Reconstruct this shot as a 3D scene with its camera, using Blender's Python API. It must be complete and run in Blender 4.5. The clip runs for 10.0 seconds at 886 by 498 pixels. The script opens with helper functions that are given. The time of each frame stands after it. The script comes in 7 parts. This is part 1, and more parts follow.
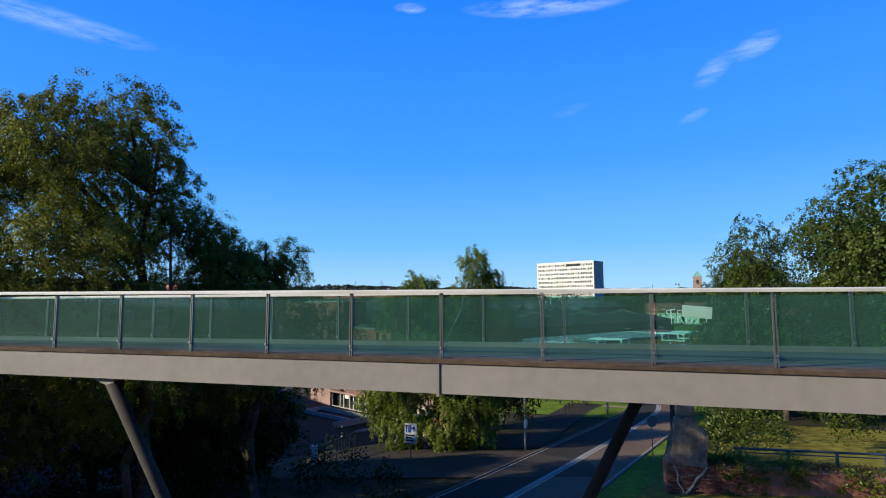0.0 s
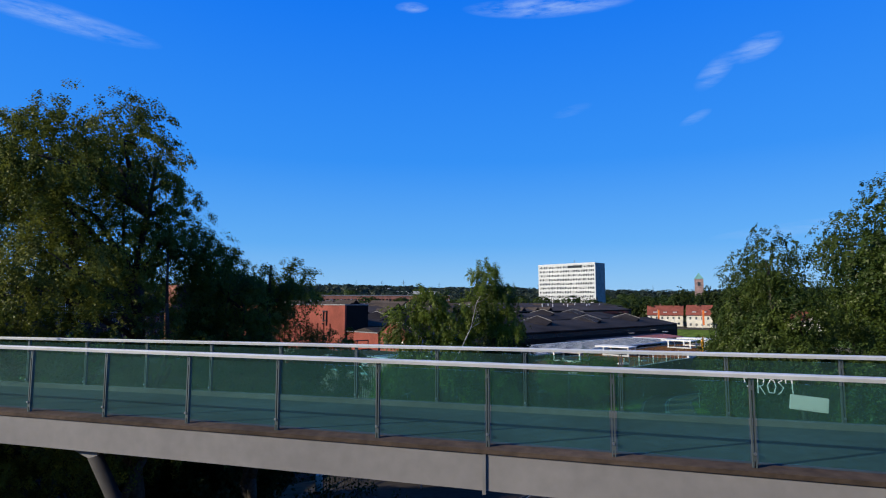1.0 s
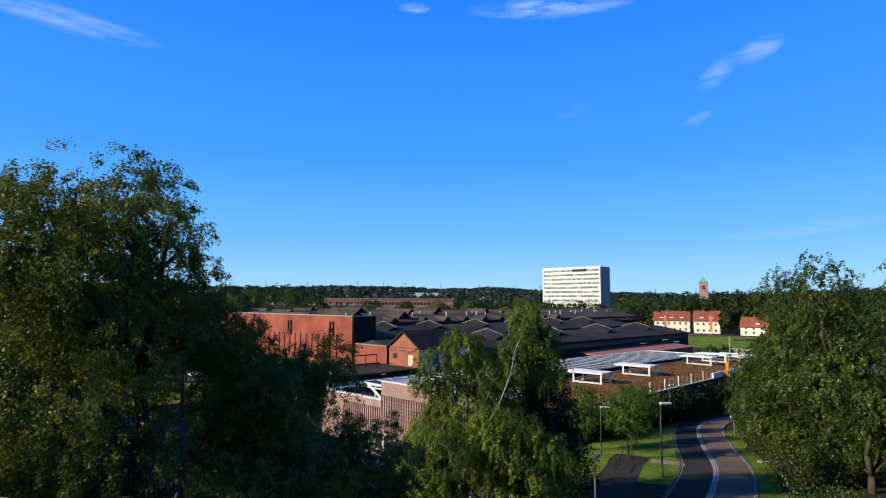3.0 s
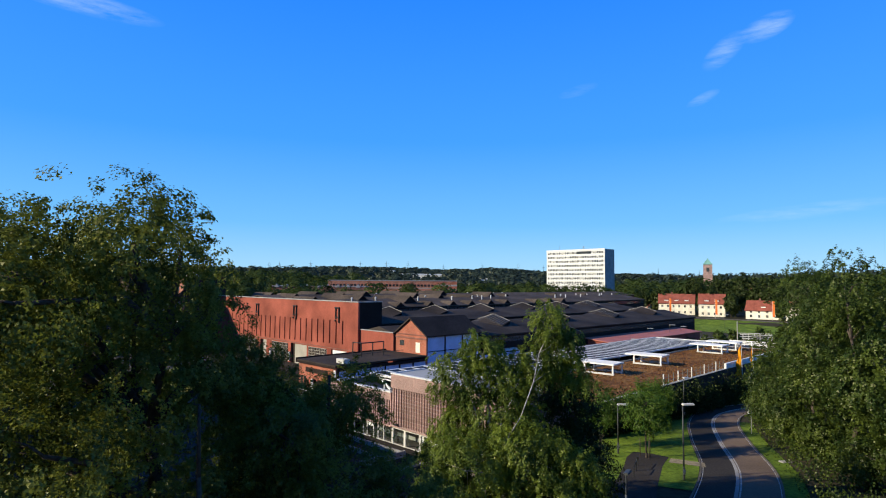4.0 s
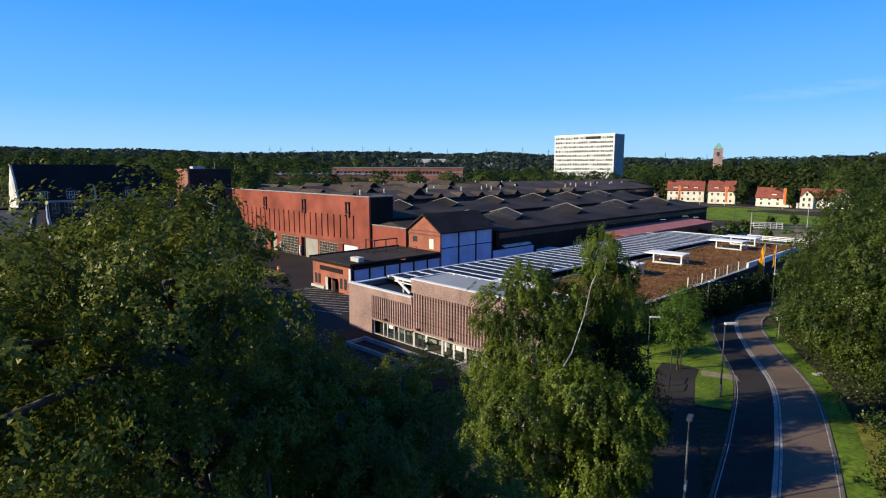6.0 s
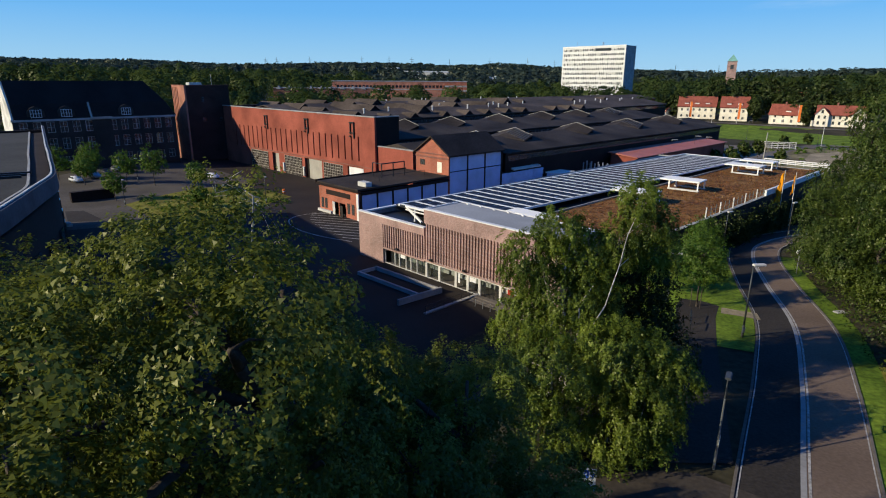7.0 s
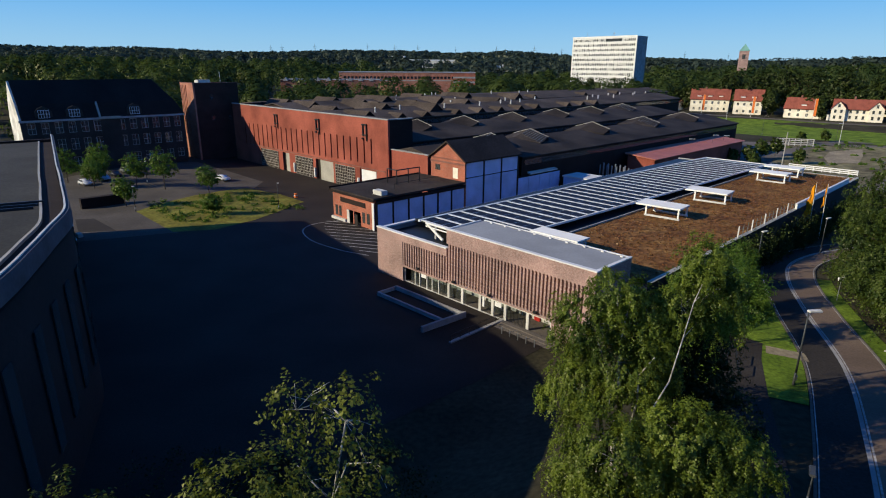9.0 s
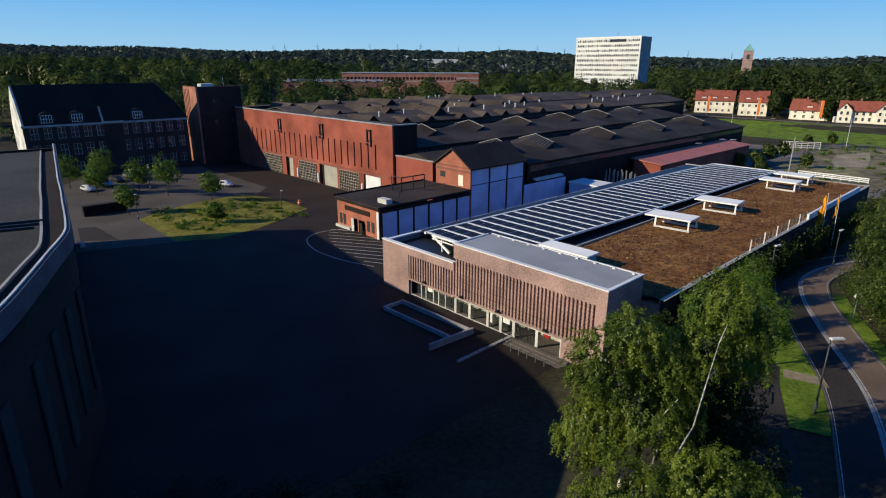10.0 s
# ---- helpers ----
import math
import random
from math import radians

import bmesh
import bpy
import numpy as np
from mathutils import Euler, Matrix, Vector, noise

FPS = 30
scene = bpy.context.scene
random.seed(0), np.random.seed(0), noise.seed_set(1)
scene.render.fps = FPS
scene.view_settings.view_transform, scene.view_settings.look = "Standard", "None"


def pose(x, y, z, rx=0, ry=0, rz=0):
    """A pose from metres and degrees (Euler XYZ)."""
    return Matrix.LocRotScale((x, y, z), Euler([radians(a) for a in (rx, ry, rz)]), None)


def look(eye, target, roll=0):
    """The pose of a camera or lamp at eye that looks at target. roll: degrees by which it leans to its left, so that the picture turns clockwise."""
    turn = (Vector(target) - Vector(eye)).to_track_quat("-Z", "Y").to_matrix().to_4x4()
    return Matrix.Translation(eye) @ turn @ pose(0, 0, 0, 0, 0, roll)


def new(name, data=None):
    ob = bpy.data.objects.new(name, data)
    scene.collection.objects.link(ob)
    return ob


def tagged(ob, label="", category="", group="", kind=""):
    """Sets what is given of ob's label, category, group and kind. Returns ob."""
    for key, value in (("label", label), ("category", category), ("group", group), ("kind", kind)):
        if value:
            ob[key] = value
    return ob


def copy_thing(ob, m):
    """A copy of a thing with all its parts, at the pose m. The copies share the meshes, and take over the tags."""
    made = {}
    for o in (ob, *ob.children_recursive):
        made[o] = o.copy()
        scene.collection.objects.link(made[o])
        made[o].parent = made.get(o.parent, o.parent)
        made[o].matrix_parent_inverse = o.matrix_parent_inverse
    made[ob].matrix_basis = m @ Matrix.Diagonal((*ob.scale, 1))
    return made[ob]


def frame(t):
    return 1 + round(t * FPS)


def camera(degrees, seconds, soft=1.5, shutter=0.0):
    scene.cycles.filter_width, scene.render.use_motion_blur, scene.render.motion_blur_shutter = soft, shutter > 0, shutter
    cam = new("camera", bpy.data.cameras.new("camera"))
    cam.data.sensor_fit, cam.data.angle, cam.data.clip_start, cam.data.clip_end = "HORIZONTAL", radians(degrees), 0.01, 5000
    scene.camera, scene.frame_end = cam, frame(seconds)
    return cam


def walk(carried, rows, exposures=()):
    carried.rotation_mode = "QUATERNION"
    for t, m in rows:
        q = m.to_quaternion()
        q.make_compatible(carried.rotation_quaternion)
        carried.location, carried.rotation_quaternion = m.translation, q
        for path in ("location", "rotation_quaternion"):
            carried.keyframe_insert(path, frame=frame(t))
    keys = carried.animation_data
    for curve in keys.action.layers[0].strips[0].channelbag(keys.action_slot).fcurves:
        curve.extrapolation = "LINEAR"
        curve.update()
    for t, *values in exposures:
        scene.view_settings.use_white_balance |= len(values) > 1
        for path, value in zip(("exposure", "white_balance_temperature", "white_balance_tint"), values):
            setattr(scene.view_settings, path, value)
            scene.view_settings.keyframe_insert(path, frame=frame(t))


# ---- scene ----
cam = camera(75.5, 10.0, 1.1)
PATH = [
    (0.0, (0.001, -0.002, 15.405), (0.001, 19.911, 17.276), -0.32),
    (0.5, (-0.344, 0.786, 15.950), (-0.331, 20.703, 17.767), 0.04),
    (1.0, (-0.701, 1.626, 16.547), (-0.716, 21.540, 18.405), 0.08),
    (1.5, (-1.128, 2.514, 17.194), (-1.152, 22.429, 19.037), 0.26),
    (2.0, (-1.672, 3.442, 17.886), (-1.728, 23.358, 19.718), 0.29),
    (2.5, (-2.307, 4.389, 18.607), (-2.365, 24.304, 20.449), 0.24),
    (3.0, (-2.955, 5.322, 19.336), (-3.014, 25.234, 21.211), 0.28),
    (3.4, (-3.430, 6.038, 19.910), (-3.503, 25.957, 21.708), 0.37),
    (3.8, (-3.843, 6.720, 20.465), (-3.959, 26.666, 21.923), 0.42),
    (4.0, (-4.035, 7.053, 20.733), (-4.184, 27.017, 21.929), 0.41),
    (4.5, (-4.508, 7.887, 21.374), (-4.683, 27.879, 21.939), 0.32),
    (5.0, (-5.031, 8.759, 21.965), (-5.253, 28.757, 21.768), 0.18),
    (5.5, (-5.654, 9.698, 22.510), (-5.895, 29.657, 21.245), 0.19),
    (6.0, (-6.361, 10.685, 23.063), (-6.598, 30.484, 20.241), 0.15),
    (6.2, (-6.659, 11.086, 23.301), (-6.869, 30.779, 19.817), 0.29),
    (6.5, (-7.115, 11.686, 23.689), (-7.316, 31.183, 19.238), 0.39),
    (6.9, (-7.728, 12.474, 24.286), (-7.976, 31.700, 18.784), 0.31),
    (7.3, (-8.325, 13.238, 24.956), (-8.625, 32.321, 18.977), 0.22),
    (7.5, (-8.610, 13.610, 25.304), (-8.926, 32.679, 19.283), 0.23),
    (8.0, (-9.255, 14.502, 26.162), (-9.594, 33.562, 20.110), 0.31),
    (8.5, (-9.767, 15.334, 26.926), (-10.141, 34.387, 20.857), 0.30),
    (9.0, (-10.142, 16.119, 27.578), (-10.580, 35.170, 21.507), 0.28),
    (9.5, (-10.446, 16.910, 28.218), (-10.926, 35.958, 22.139), 0.23),
    (10.0, (-10.753, 17.764, 28.958), (-11.273, 36.804, 22.857), 0.25),
]
walk(cam, [(t, look(eye, target, roll)) for t, eye, target, roll in PATH],
     [(0.0, 0.48, 6500, 4), (0.5, 0.42, 6500, 4), (1.0, 0.12, 5850, 8), (1.5, 0.0, 5700, 8), (2.0, 0.15, 6050, 6), (2.5, 0.46, 6500, 4),
      (4.5, 0.5, 6500, 4), (6.2, 0.45, 6500, 4), (7.3, 0.24, 6500, 4), (10.0, 0.22, 6500, 4)])

# ---- light ----
SUN_ELEVATION, SUN_HEADING = radians(24.0), radians(18)  # heading: the way the light travels, from +x towards +y
world = bpy.data.worlds.new("sky")
scene.world = world
world.use_nodes = True
wn, wl = world.node_tree.nodes, world.node_tree.links
wn.clear()
sky = wn.new("ShaderNodeTexSky")
sky.sky_type, sky.sun_disc = "NISHITA", False
sky.sun_elevation, sky.sun_rotation = SUN_ELEVATION, radians(-90) - SUN_HEADING
sky.air_density, sky.dust_density, sky.ozone_density = 1.0, 0.3, 3.0
background, world_out = wn.new("ShaderNodeBackground"), wn.new("ShaderNodeOutputWorld")
background.inputs["Strength"].default_value = 0.78
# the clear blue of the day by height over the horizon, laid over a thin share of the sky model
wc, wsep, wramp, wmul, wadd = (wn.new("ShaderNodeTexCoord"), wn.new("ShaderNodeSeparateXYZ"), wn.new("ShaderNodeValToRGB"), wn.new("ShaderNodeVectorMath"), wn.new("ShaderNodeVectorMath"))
# dimmed towards the zenith, above the view, to keep the shade dark
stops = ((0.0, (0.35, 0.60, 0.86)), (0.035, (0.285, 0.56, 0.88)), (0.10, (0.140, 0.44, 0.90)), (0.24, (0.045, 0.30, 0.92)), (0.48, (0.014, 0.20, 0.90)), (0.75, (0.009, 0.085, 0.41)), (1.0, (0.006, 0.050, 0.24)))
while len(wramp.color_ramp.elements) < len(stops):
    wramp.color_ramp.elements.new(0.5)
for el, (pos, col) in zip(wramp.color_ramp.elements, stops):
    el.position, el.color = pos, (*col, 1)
wmul.operation, wadd.operation = "SCALE", "ADD"
wmul.inputs["Scale"].default_value = 0.012
# a few thin wisps of cirrus: bearing, sine of height, half widths, lean, strength
WISPS = ((-0.62, 0.389, 0.150, 0.017, -0.06, 0.4), (0.187, 0.467, 0.155, 0.015, -0.02, 0.5), (-0.058, 0.472, 0.032, 0.008, 0.0, 0.5), (0.424, 0.288, 0.026, 0.009, 0.35, 0.22), (0.456, 0.350, 0.034, 0.020, 0.5, 0.30),
         (0.516, 0.372, 0.040, 0.017, 0.2, 0.4), (0.56, 0.110, 0.13, 0.012, 0.08, 0.22), (0.227, 0.317, 0.035, 0.009, 0.2, 0.12))


def world_math(kind, one, two):
    node = wn.new("ShaderNodeMath")
    node.operation = kind
    for socket, value in zip(node.inputs, (one, two)):
        if isinstance(value, (int, float)):
            socket.default_value = value
        else:
            wl.new(value, socket)
    return node.outputs[0]


wno, wr, wmix, wcom = wn.new("ShaderNodeTexNoise"), wn.new("ShaderNodeMapRange"), wn.new("ShaderNodeMix"), wn.new("ShaderNodeCombineXYZ")
wno.inputs["Scale"].default_value, wno.inputs["Detail"].default_value, wno.inputs["Roughness"].default_value = 1.0, 7.0, 0.62
bearing, rise_of = world_math("ARCTAN2", wsep.outputs["X"], wsep.outputs["Y"]), wsep.outputs["Z"]
wl.new(world_math("MULTIPLY", bearing, 16.0), wcom.inputs["X"])
wl.new(world_math("MULTIPLY", rise_of, 90.0), wcom.inputs["Y"])
wl.new(wcom.outputs[0], wno.inputs["Vector"])
wr.inputs["From Min"].default_value, wr.inputs["From Max"].default_value, wr.inputs["To Max"].default_value = 0.36, 0.66, 0.95
cloud = 0.0
for mid_way, mid_rise, half_way, half_rise, lean_up, strong in WISPS:
    off_way = world_math("SUBTRACT", bearing, mid_way)
    off_rise = world_math("SUBTRACT", world_math("SUBTRACT", rise_of, mid_rise), world_math("MULTIPLY", off_way, lean_up))
    round_it = world_math("ADD", world_math("POWER", world_math("ABSOLUTE", world_math("DIVIDE", off_way, half_way), 0), 2.0), world_math("POWER", world_math("ABSOLUTE", world_math("DIVIDE", off_rise, half_rise), 0), 2.0))
    cloud = world_math("ADD", cloud, world_math("MULTIPLY", world_math("MAXIMUM", world_math("SUBTRACT", 1.0, round_it), 0.0), strong))
wmix.data_type = "RGBA"
wmix.inputs["B"].default_value = (0.66, 0.80, 1.02, 1)
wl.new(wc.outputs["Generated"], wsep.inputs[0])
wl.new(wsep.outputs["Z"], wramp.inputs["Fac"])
wl.new(wno.outputs["Fac"], wr.inputs["Value"])
wl.new(sky.outputs["Color"], wmul.inputs[0])
wl.new(wmul.outputs["Vector"], wadd.inputs[0])
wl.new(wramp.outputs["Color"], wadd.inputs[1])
wl.new(world_math("MULTIPLY", cloud, wr.outputs["Result"]), wmix.inputs["Factor"])
wl.new(wadd.outputs["Vector"], wmix.inputs["A"])
wl.new(wmix.outputs["Result"], background.inputs["Color"])
wl.new(background.outputs["Background"], world_out.inputs["Surface"])

sun = new("sun", bpy.data.lights.new("sun", "SUN"))
sun.data.energy, sun.data.angle, sun.data.color = 5.0, radians(0.53), (1.0, 0.87, 0.66)
light_way = Vector((math.cos(SUN_HEADING) * math.cos(SUN_ELEVATION), math.sin(SUN_HEADING) * math.cos(SUN_ELEVATION), -math.sin(SUN_ELEVATION)))
sun.matrix_world = look((-60, -15, 60), Vector((-60, -15, 60)) + light_way)


# ---- materials ----
BASE_SHARE = 0.8  # every base colour is scaled by this, to deepen the shade


def material(name, color, rough=0.8, vary=0.25, grain=3.0, stain=0.25, stain_size=0.25, bump=0.2, metal=0.0, tint=None, per=None, spec=None):
    """A surface with fine grain and larger stains, in metres of the world. per: 'object' or 'island' varies it from piece to piece."""
    m = bpy.data.materials.new(name)
    m.use_nodes = True
    color, tint = [c * BASE_SHARE for c in color], [c * BASE_SHARE for c in (tint or color)]
    n, l = m.node_tree.nodes, m.node_tree.links
    b = n["Principled BSDF"]
    geo = n.new("ShaderNodeNewGeometry")
    fine, broad = n.new("ShaderNodeTexNoise"), n.new("ShaderNodeTexNoise")
    fine.inputs["Scale"].default_value, fine.inputs["Detail"].default_value = grain, 6
    broad.inputs["Scale"].default_value, broad.inputs["Detail"].default_value = stain_size, 4
    l.new(geo.outputs["Position"], fine.inputs["Vector"])
    l.new(geo.outputs["Position"], broad.inputs["Vector"])
    mr1, mr2 = n.new("ShaderNodeMapRange"), n.new("ShaderNodeMapRange")
    for mr, src, amount in ((mr1, fine, vary), (mr2, broad, stain)):
        mr.inputs["From Min"].default_value, mr.inputs["From Max"].default_value = 0.3, 0.7
        mr.inputs["To Min"].default_value, mr.inputs["To Max"].default_value = 1 - amount, 1 + amount
        l.new(src.outputs["Fac"], mr.inputs["Value"])
    mul = n.new("ShaderNodeMath")
    mul.operation = "MULTIPLY"
    l.new(mr1.outputs["Result"], mul.inputs[0])
    l.new(mr2.outputs["Result"], mul.inputs[1])
    last = mul.outputs["Value"]
    if per:
        rnd = geo.outputs["Random Per Island"] if per == "island" else n.new("ShaderNodeObjectInfo").outputs["Random"]
        mr3, mul3 = n.new("ShaderNodeMapRange"), n.new("ShaderNodeMath")
        mr3.inputs["To Min"].default_value, mr3.inputs["To Max"].default_value = 0.72, 1.28
        mul3.operation = "MULTIPLY"
        l.new(rnd, mr3.inputs["Value"])
        l.new(last, mul3.inputs[0])
        l.new(mr3.outputs["Result"], mul3.inputs[1])
        last = mul3.outputs["Value"]
    base = n.new("ShaderNodeMix")
    base.data_type = "RGBA"
    base.inputs["A"].default_value = (*color, 1)
    base.inputs["B"].default_value = (*tint, 1)
    l.new(broad.outputs["Fac"], base.inputs["Factor"])
    scale = n.new("ShaderNodeVectorMath")
    scale.operation = "SCALE"
    l.new(base.outputs["Result"], scale.inputs[0])
    l.new(last, scale.inputs["Scale"])
    l.new(scale.outputs["Vector"], b.inputs["Base Color"])
    b.inputs["Roughness"].default_value, b.inputs["Metallic"].default_value = rough, metal
    b.inputs["Specular IOR Level"].default_value = spec if spec is not None else 0.12 if rough > 0.7 else 0.3
    if bump:
        bp = n.new("ShaderNodeBump")
        bp.inputs["Strength"].default_value, bp.inputs["Distance"].default_value = bump, 0.05
        l.new(fine.outputs["Fac"], bp.inputs["Height"])
        l.new(bp.outputs["Normal"], b.inputs["Normal"])
    return m


def brick_material(name, one, two, mortar, course=0.077):
    """Brickwork in courses, for walls that stay far off; laid by the wall's own coordinates."""
    m = material(name, one, 0.9, 0.2, 5.0, 0.25, 0.3, 0.2)
    n, l = m.node_tree.nodes, m.node_tree.links
    tc, sep, add, com, br, mixc = (n.new("ShaderNodeTexCoord"), n.new("ShaderNodeSeparateXYZ"), n.new("ShaderNodeMath"),
                                   n.new("ShaderNodeCombineXYZ"), n.new("ShaderNodeTexBrick"), n.new("ShaderNodeMix"))
    l.new(tc.outputs["Object"], sep.inputs[0])
    l.new(sep.outputs["X"], add.inputs[0])
    l.new(sep.outputs["Y"], add.inputs[1])
    l.new(add.outputs[0], com.inputs["X"])
    l.new(sep.outputs["Z"], com.inputs["Y"])
    l.new(com.outputs[0], br.inputs["Vector"])
    br.inputs["Scale"].default_value = 1.0
    br.inputs["Brick Width"].default_value, br.inputs["Row Height"].default_value, br.inputs["Mortar Size"].default_value = 0.25, course, 0.008
    br.inputs["Color1"].default_value, br.inputs["Color2"].default_value, br.inputs["Mortar"].default_value = (*one, 1), (*two, 1), (*mortar, 1)
    base = next(x for x in n if x.bl_idname == "ShaderNodeMix" and x is not mixc)
    l.new(br.outputs["Color"], base.inputs["A"])
    base.inputs["B"].default_value = (*one, 1)
    return m


def glass_material(name, color, opacity, rough=0.05, haze=(0.26, 0.28, 0.28)):
    m = bpy.data.materials.new(name)
    m.use_nodes = True
    n, l = m.node_tree.nodes, m.node_tree.links
    n.clear()
    out, mix, clear, gl, fr = (n.new("ShaderNodeOutputMaterial"), n.new("ShaderNodeMixShader"), n.new("ShaderNodeBsdfTransparent"),
                               n.new("ShaderNodeBsdfGlossy"), n.new("ShaderNodeLayerWeight"))
    dif, mix2, noise_t, mr = n.new("ShaderNodeBsdfDiffuse"), n.new("ShaderNodeMixShader"), n.new("ShaderNodeTexNoise"), n.new("ShaderNodeMapRange")
    geo = n.new("ShaderNodeNewGeometry")
    noise_t.inputs["Scale"].default_value, noise_t.inputs["Detail"].default_value = 1.3, 5
    l.new(geo.outputs["Position"], noise_t.inputs["Vector"])
    mr.inputs["To Min"].default_value, mr.inputs["To Max"].default_value = opacity * 0.6, opacity * 1.4
    l.new(noise_t.outputs["Fac"], mr.inputs["Value"])
    clear.inputs["Color"].default_value = (*color, 1)
    dif.inputs["Color"].default_value = (*haze, 1)
    gl.inputs["Roughness"].default_value = rough
    fr.inputs["Blend"].default_value = 0.5
    power, gain = n.new("ShaderNodeMath"), n.new("ShaderNodeMath")
    power.operation, gain.operation = "POWER", "MULTIPLY_ADD"
    power.inputs[1].default_value, gain.inputs[1].default_value, gain.inputs[2].default_value = 4.0, 0.75, 0.03
    l.new(fr.outputs["Facing"], power.inputs[0])
    l.new(power.outputs[0], gain.inputs[0])
    l.new(mr.outputs["Result"], mix2.inputs["Fac"])
    l.new(clear.outputs[0], mix2.inputs[1])
    l.new(dif.outputs[0], mix2.inputs[2])
    l.new(gain.outputs[0], mix.inputs["Fac"])
    l.new(mix2.outputs[0], mix.inputs[1])
    l.new(gl.outputs[0], mix.inputs[2])
    l.new(mix.outputs[0], out.inputs["Surface"])
    return m


def leaf_material(name, color, other, through_light=0.35, patch=0.7, single=0.35):
    m = bpy.data.materials.new(name)
    m.use_nodes = True
    n, l = m.node_tree.nodes, m.node_tree.links
    n.clear()
    out, mix, dif, tra, gls, mix2 = (n.new("ShaderNodeOutputMaterial"), n.new("ShaderNodeMixShader"), n.new("ShaderNodeBsdfDiffuse"),
                                     n.new("ShaderNodeBsdfTranslucent"), n.new("ShaderNodeBsdfGlossy"), n.new("ShaderNodeMixShader"))
    geo, cmix, noise_t, add = n.new("ShaderNodeNewGeometry"), n.new("ShaderNodeMix"), n.new("ShaderNodeTexNoise"), n.new("ShaderNodeMath")
    noise_t.inputs["Scale"].default_value = patch
    l.new(geo.outputs["Position"], noise_t.inputs["Vector"])
    add.operation = "MULTIPLY_ADD"
    add.inputs[1].default_value = single
    l.new(geo.outputs["Random Per Island"], add.inputs[0])
    mr = n.new("ShaderNodeMapRange")
    mr.inputs["From Min"].default_value, mr.inputs["From Max"].default_value = 0.35, 0.7
    mr.inputs["To Min"].default_value, mr.inputs["To Max"].default_value = -0.1, 0.7
    l.new(noise_t.outputs["Fac"], mr.inputs["Value"])
    l.new(mr.outputs["Result"], add.inputs[2])
    cmix.data_type = "RGBA"
    cmix.inputs["A"].default_value, cmix.inputs["B"].default_value = (*color, 1), (*other, 1)
    l.new(add.outputs[0], cmix.inputs["Factor"])
    for sh in (dif, tra):
        l.new(cmix.outputs["Result"], sh.inputs["Color"])
    gls.inputs["Roughness"].default_value = 0.45
    gls.inputs["Color"].default_value = (0.5, 0.48, 0.35, 1)
    mix.inputs["Fac"].default_value = through_light
    mix2.inputs["Fac"].default_value = 0.04
    l.new(dif.outputs[0], mix.inputs[1])
    l.new(tra.outputs[0], mix.inputs[2])
    l.new(mix.outputs[0], mix2.inputs[1])
    l.new(gls.outputs[0], mix2.inputs[2])
    l.new(mix2.outputs[0], out.inputs["Surface"])
    return m


ASPHALT = material("asphalt", (0.029, 0.022, 0.017), 0.9, 0.25, 6.0, 0.3, 0.12, 0.2, spec=0.2)
PINK_LANE = material("pink_asphalt", (0.19, 0.135, 0.098), 0.9, 0.15, 6.0, 0.2, 0.15, 0.2)
PAVING = material("paving", (0.060, 0.048, 0.037), 0.9, 0.25, 4.0, 0.2, 0.2, 0.2, spec=0.2)
PALE_PAVING = material("pale_paving", (0.150, 0.128, 0.106), 0.9, 0.2, 4.0, 0.25, 0.1, 0.2, spec=0.2)
PLAZA_PAVING = material("plaza_slabs", (0.112, 0.094, 0.075), 0.9, 0.25, 3.0, 0.3, 0.12, 0.2, spec=0.15, tint=(0.085, 0.074, 0.062))
LINE_WHITE = material("line_paint", (0.42, 0.39, 0.345), 0.7, 0.45, 6.0, 0.25, 1.0, 0.05)
ROAD_GREY = material("road_asphalt", (0.046, 0.039, 0.033), 0.9, 0.25, 6.0, 0.3, 0.12, 0.2)
CONCRETE = material("concrete", (0.36, 0.345, 0.325), 0.85, 0.12, 5.0, 0.2, 0.35, 0.15)
BEAM_PAINT = material("beam_paint", (0.300, 0.280, 0.270), 0.65, 0.07, 5.0, 0.12, 0.6, 0.05, tint=(0.255, 0.235, 0.22))
# pale paint taken down to the shade that the legs stand in
SHADED_LEG = material("shaded_leg", (0.075, 0.068, 0.063), 0.75, 0.15, 5.0, 0.25, 0.8, 0.05)
SLAB_STONE = material("broken_concrete", (0.25, 0.195, 0.150), 0.9, 0.25, 6.0, 0.35, 1.4, 0.4)
DECK = material("deck_coating", (0.062, 0.088, 0.098), 0.8, 0.2, 6.0, 0.25, 0.5, 0.1)
RUST_EDGE = material("weathered_edge", (0.095, 0.068, 0.050), 0.85, 0.3, 7.0, 0.35, 0.8, 0.2)
STEEL = material("galvanised_steel", (0.42, 0.44, 0.46), 0.45, 0.08, 5.0, 0.12, 0.6, 0.03, 0.85, spec=0.5)
# lamp steel darkened to its unlit look against the light
SHADED_STEEL = material("shaded_steel", (0.07, 0.075, 0.075), 0.55, 0.1, 6.0, 0.15, 0.8, 0.05, 0.3)
POST_STEEL = material("post_steel", (0.16, 0.19, 0.19), 0.5, 0.1, 6.0, 0.15, 0.8, 0.05, 0.6)
RAIL_STEEL = material("brushed_rail", (0.90, 0.88, 0.84), 0.42, 0.06, 6.0, 0.12, 0.8, 0.03, 0.35, spec=0.5)
BLUE_STEEL = material("blue_grey_paint", (0.06, 0.09, 0.14), 0.5, 0.1, 5.0, 0.15, 0.7, 0.05, 0.3)
DARK_STEEL = material("dark_steel", (0.03, 0.032, 0.035), 0.5, 0.15, 5.0, 0.2, 0.7, 0.05, 0.4)
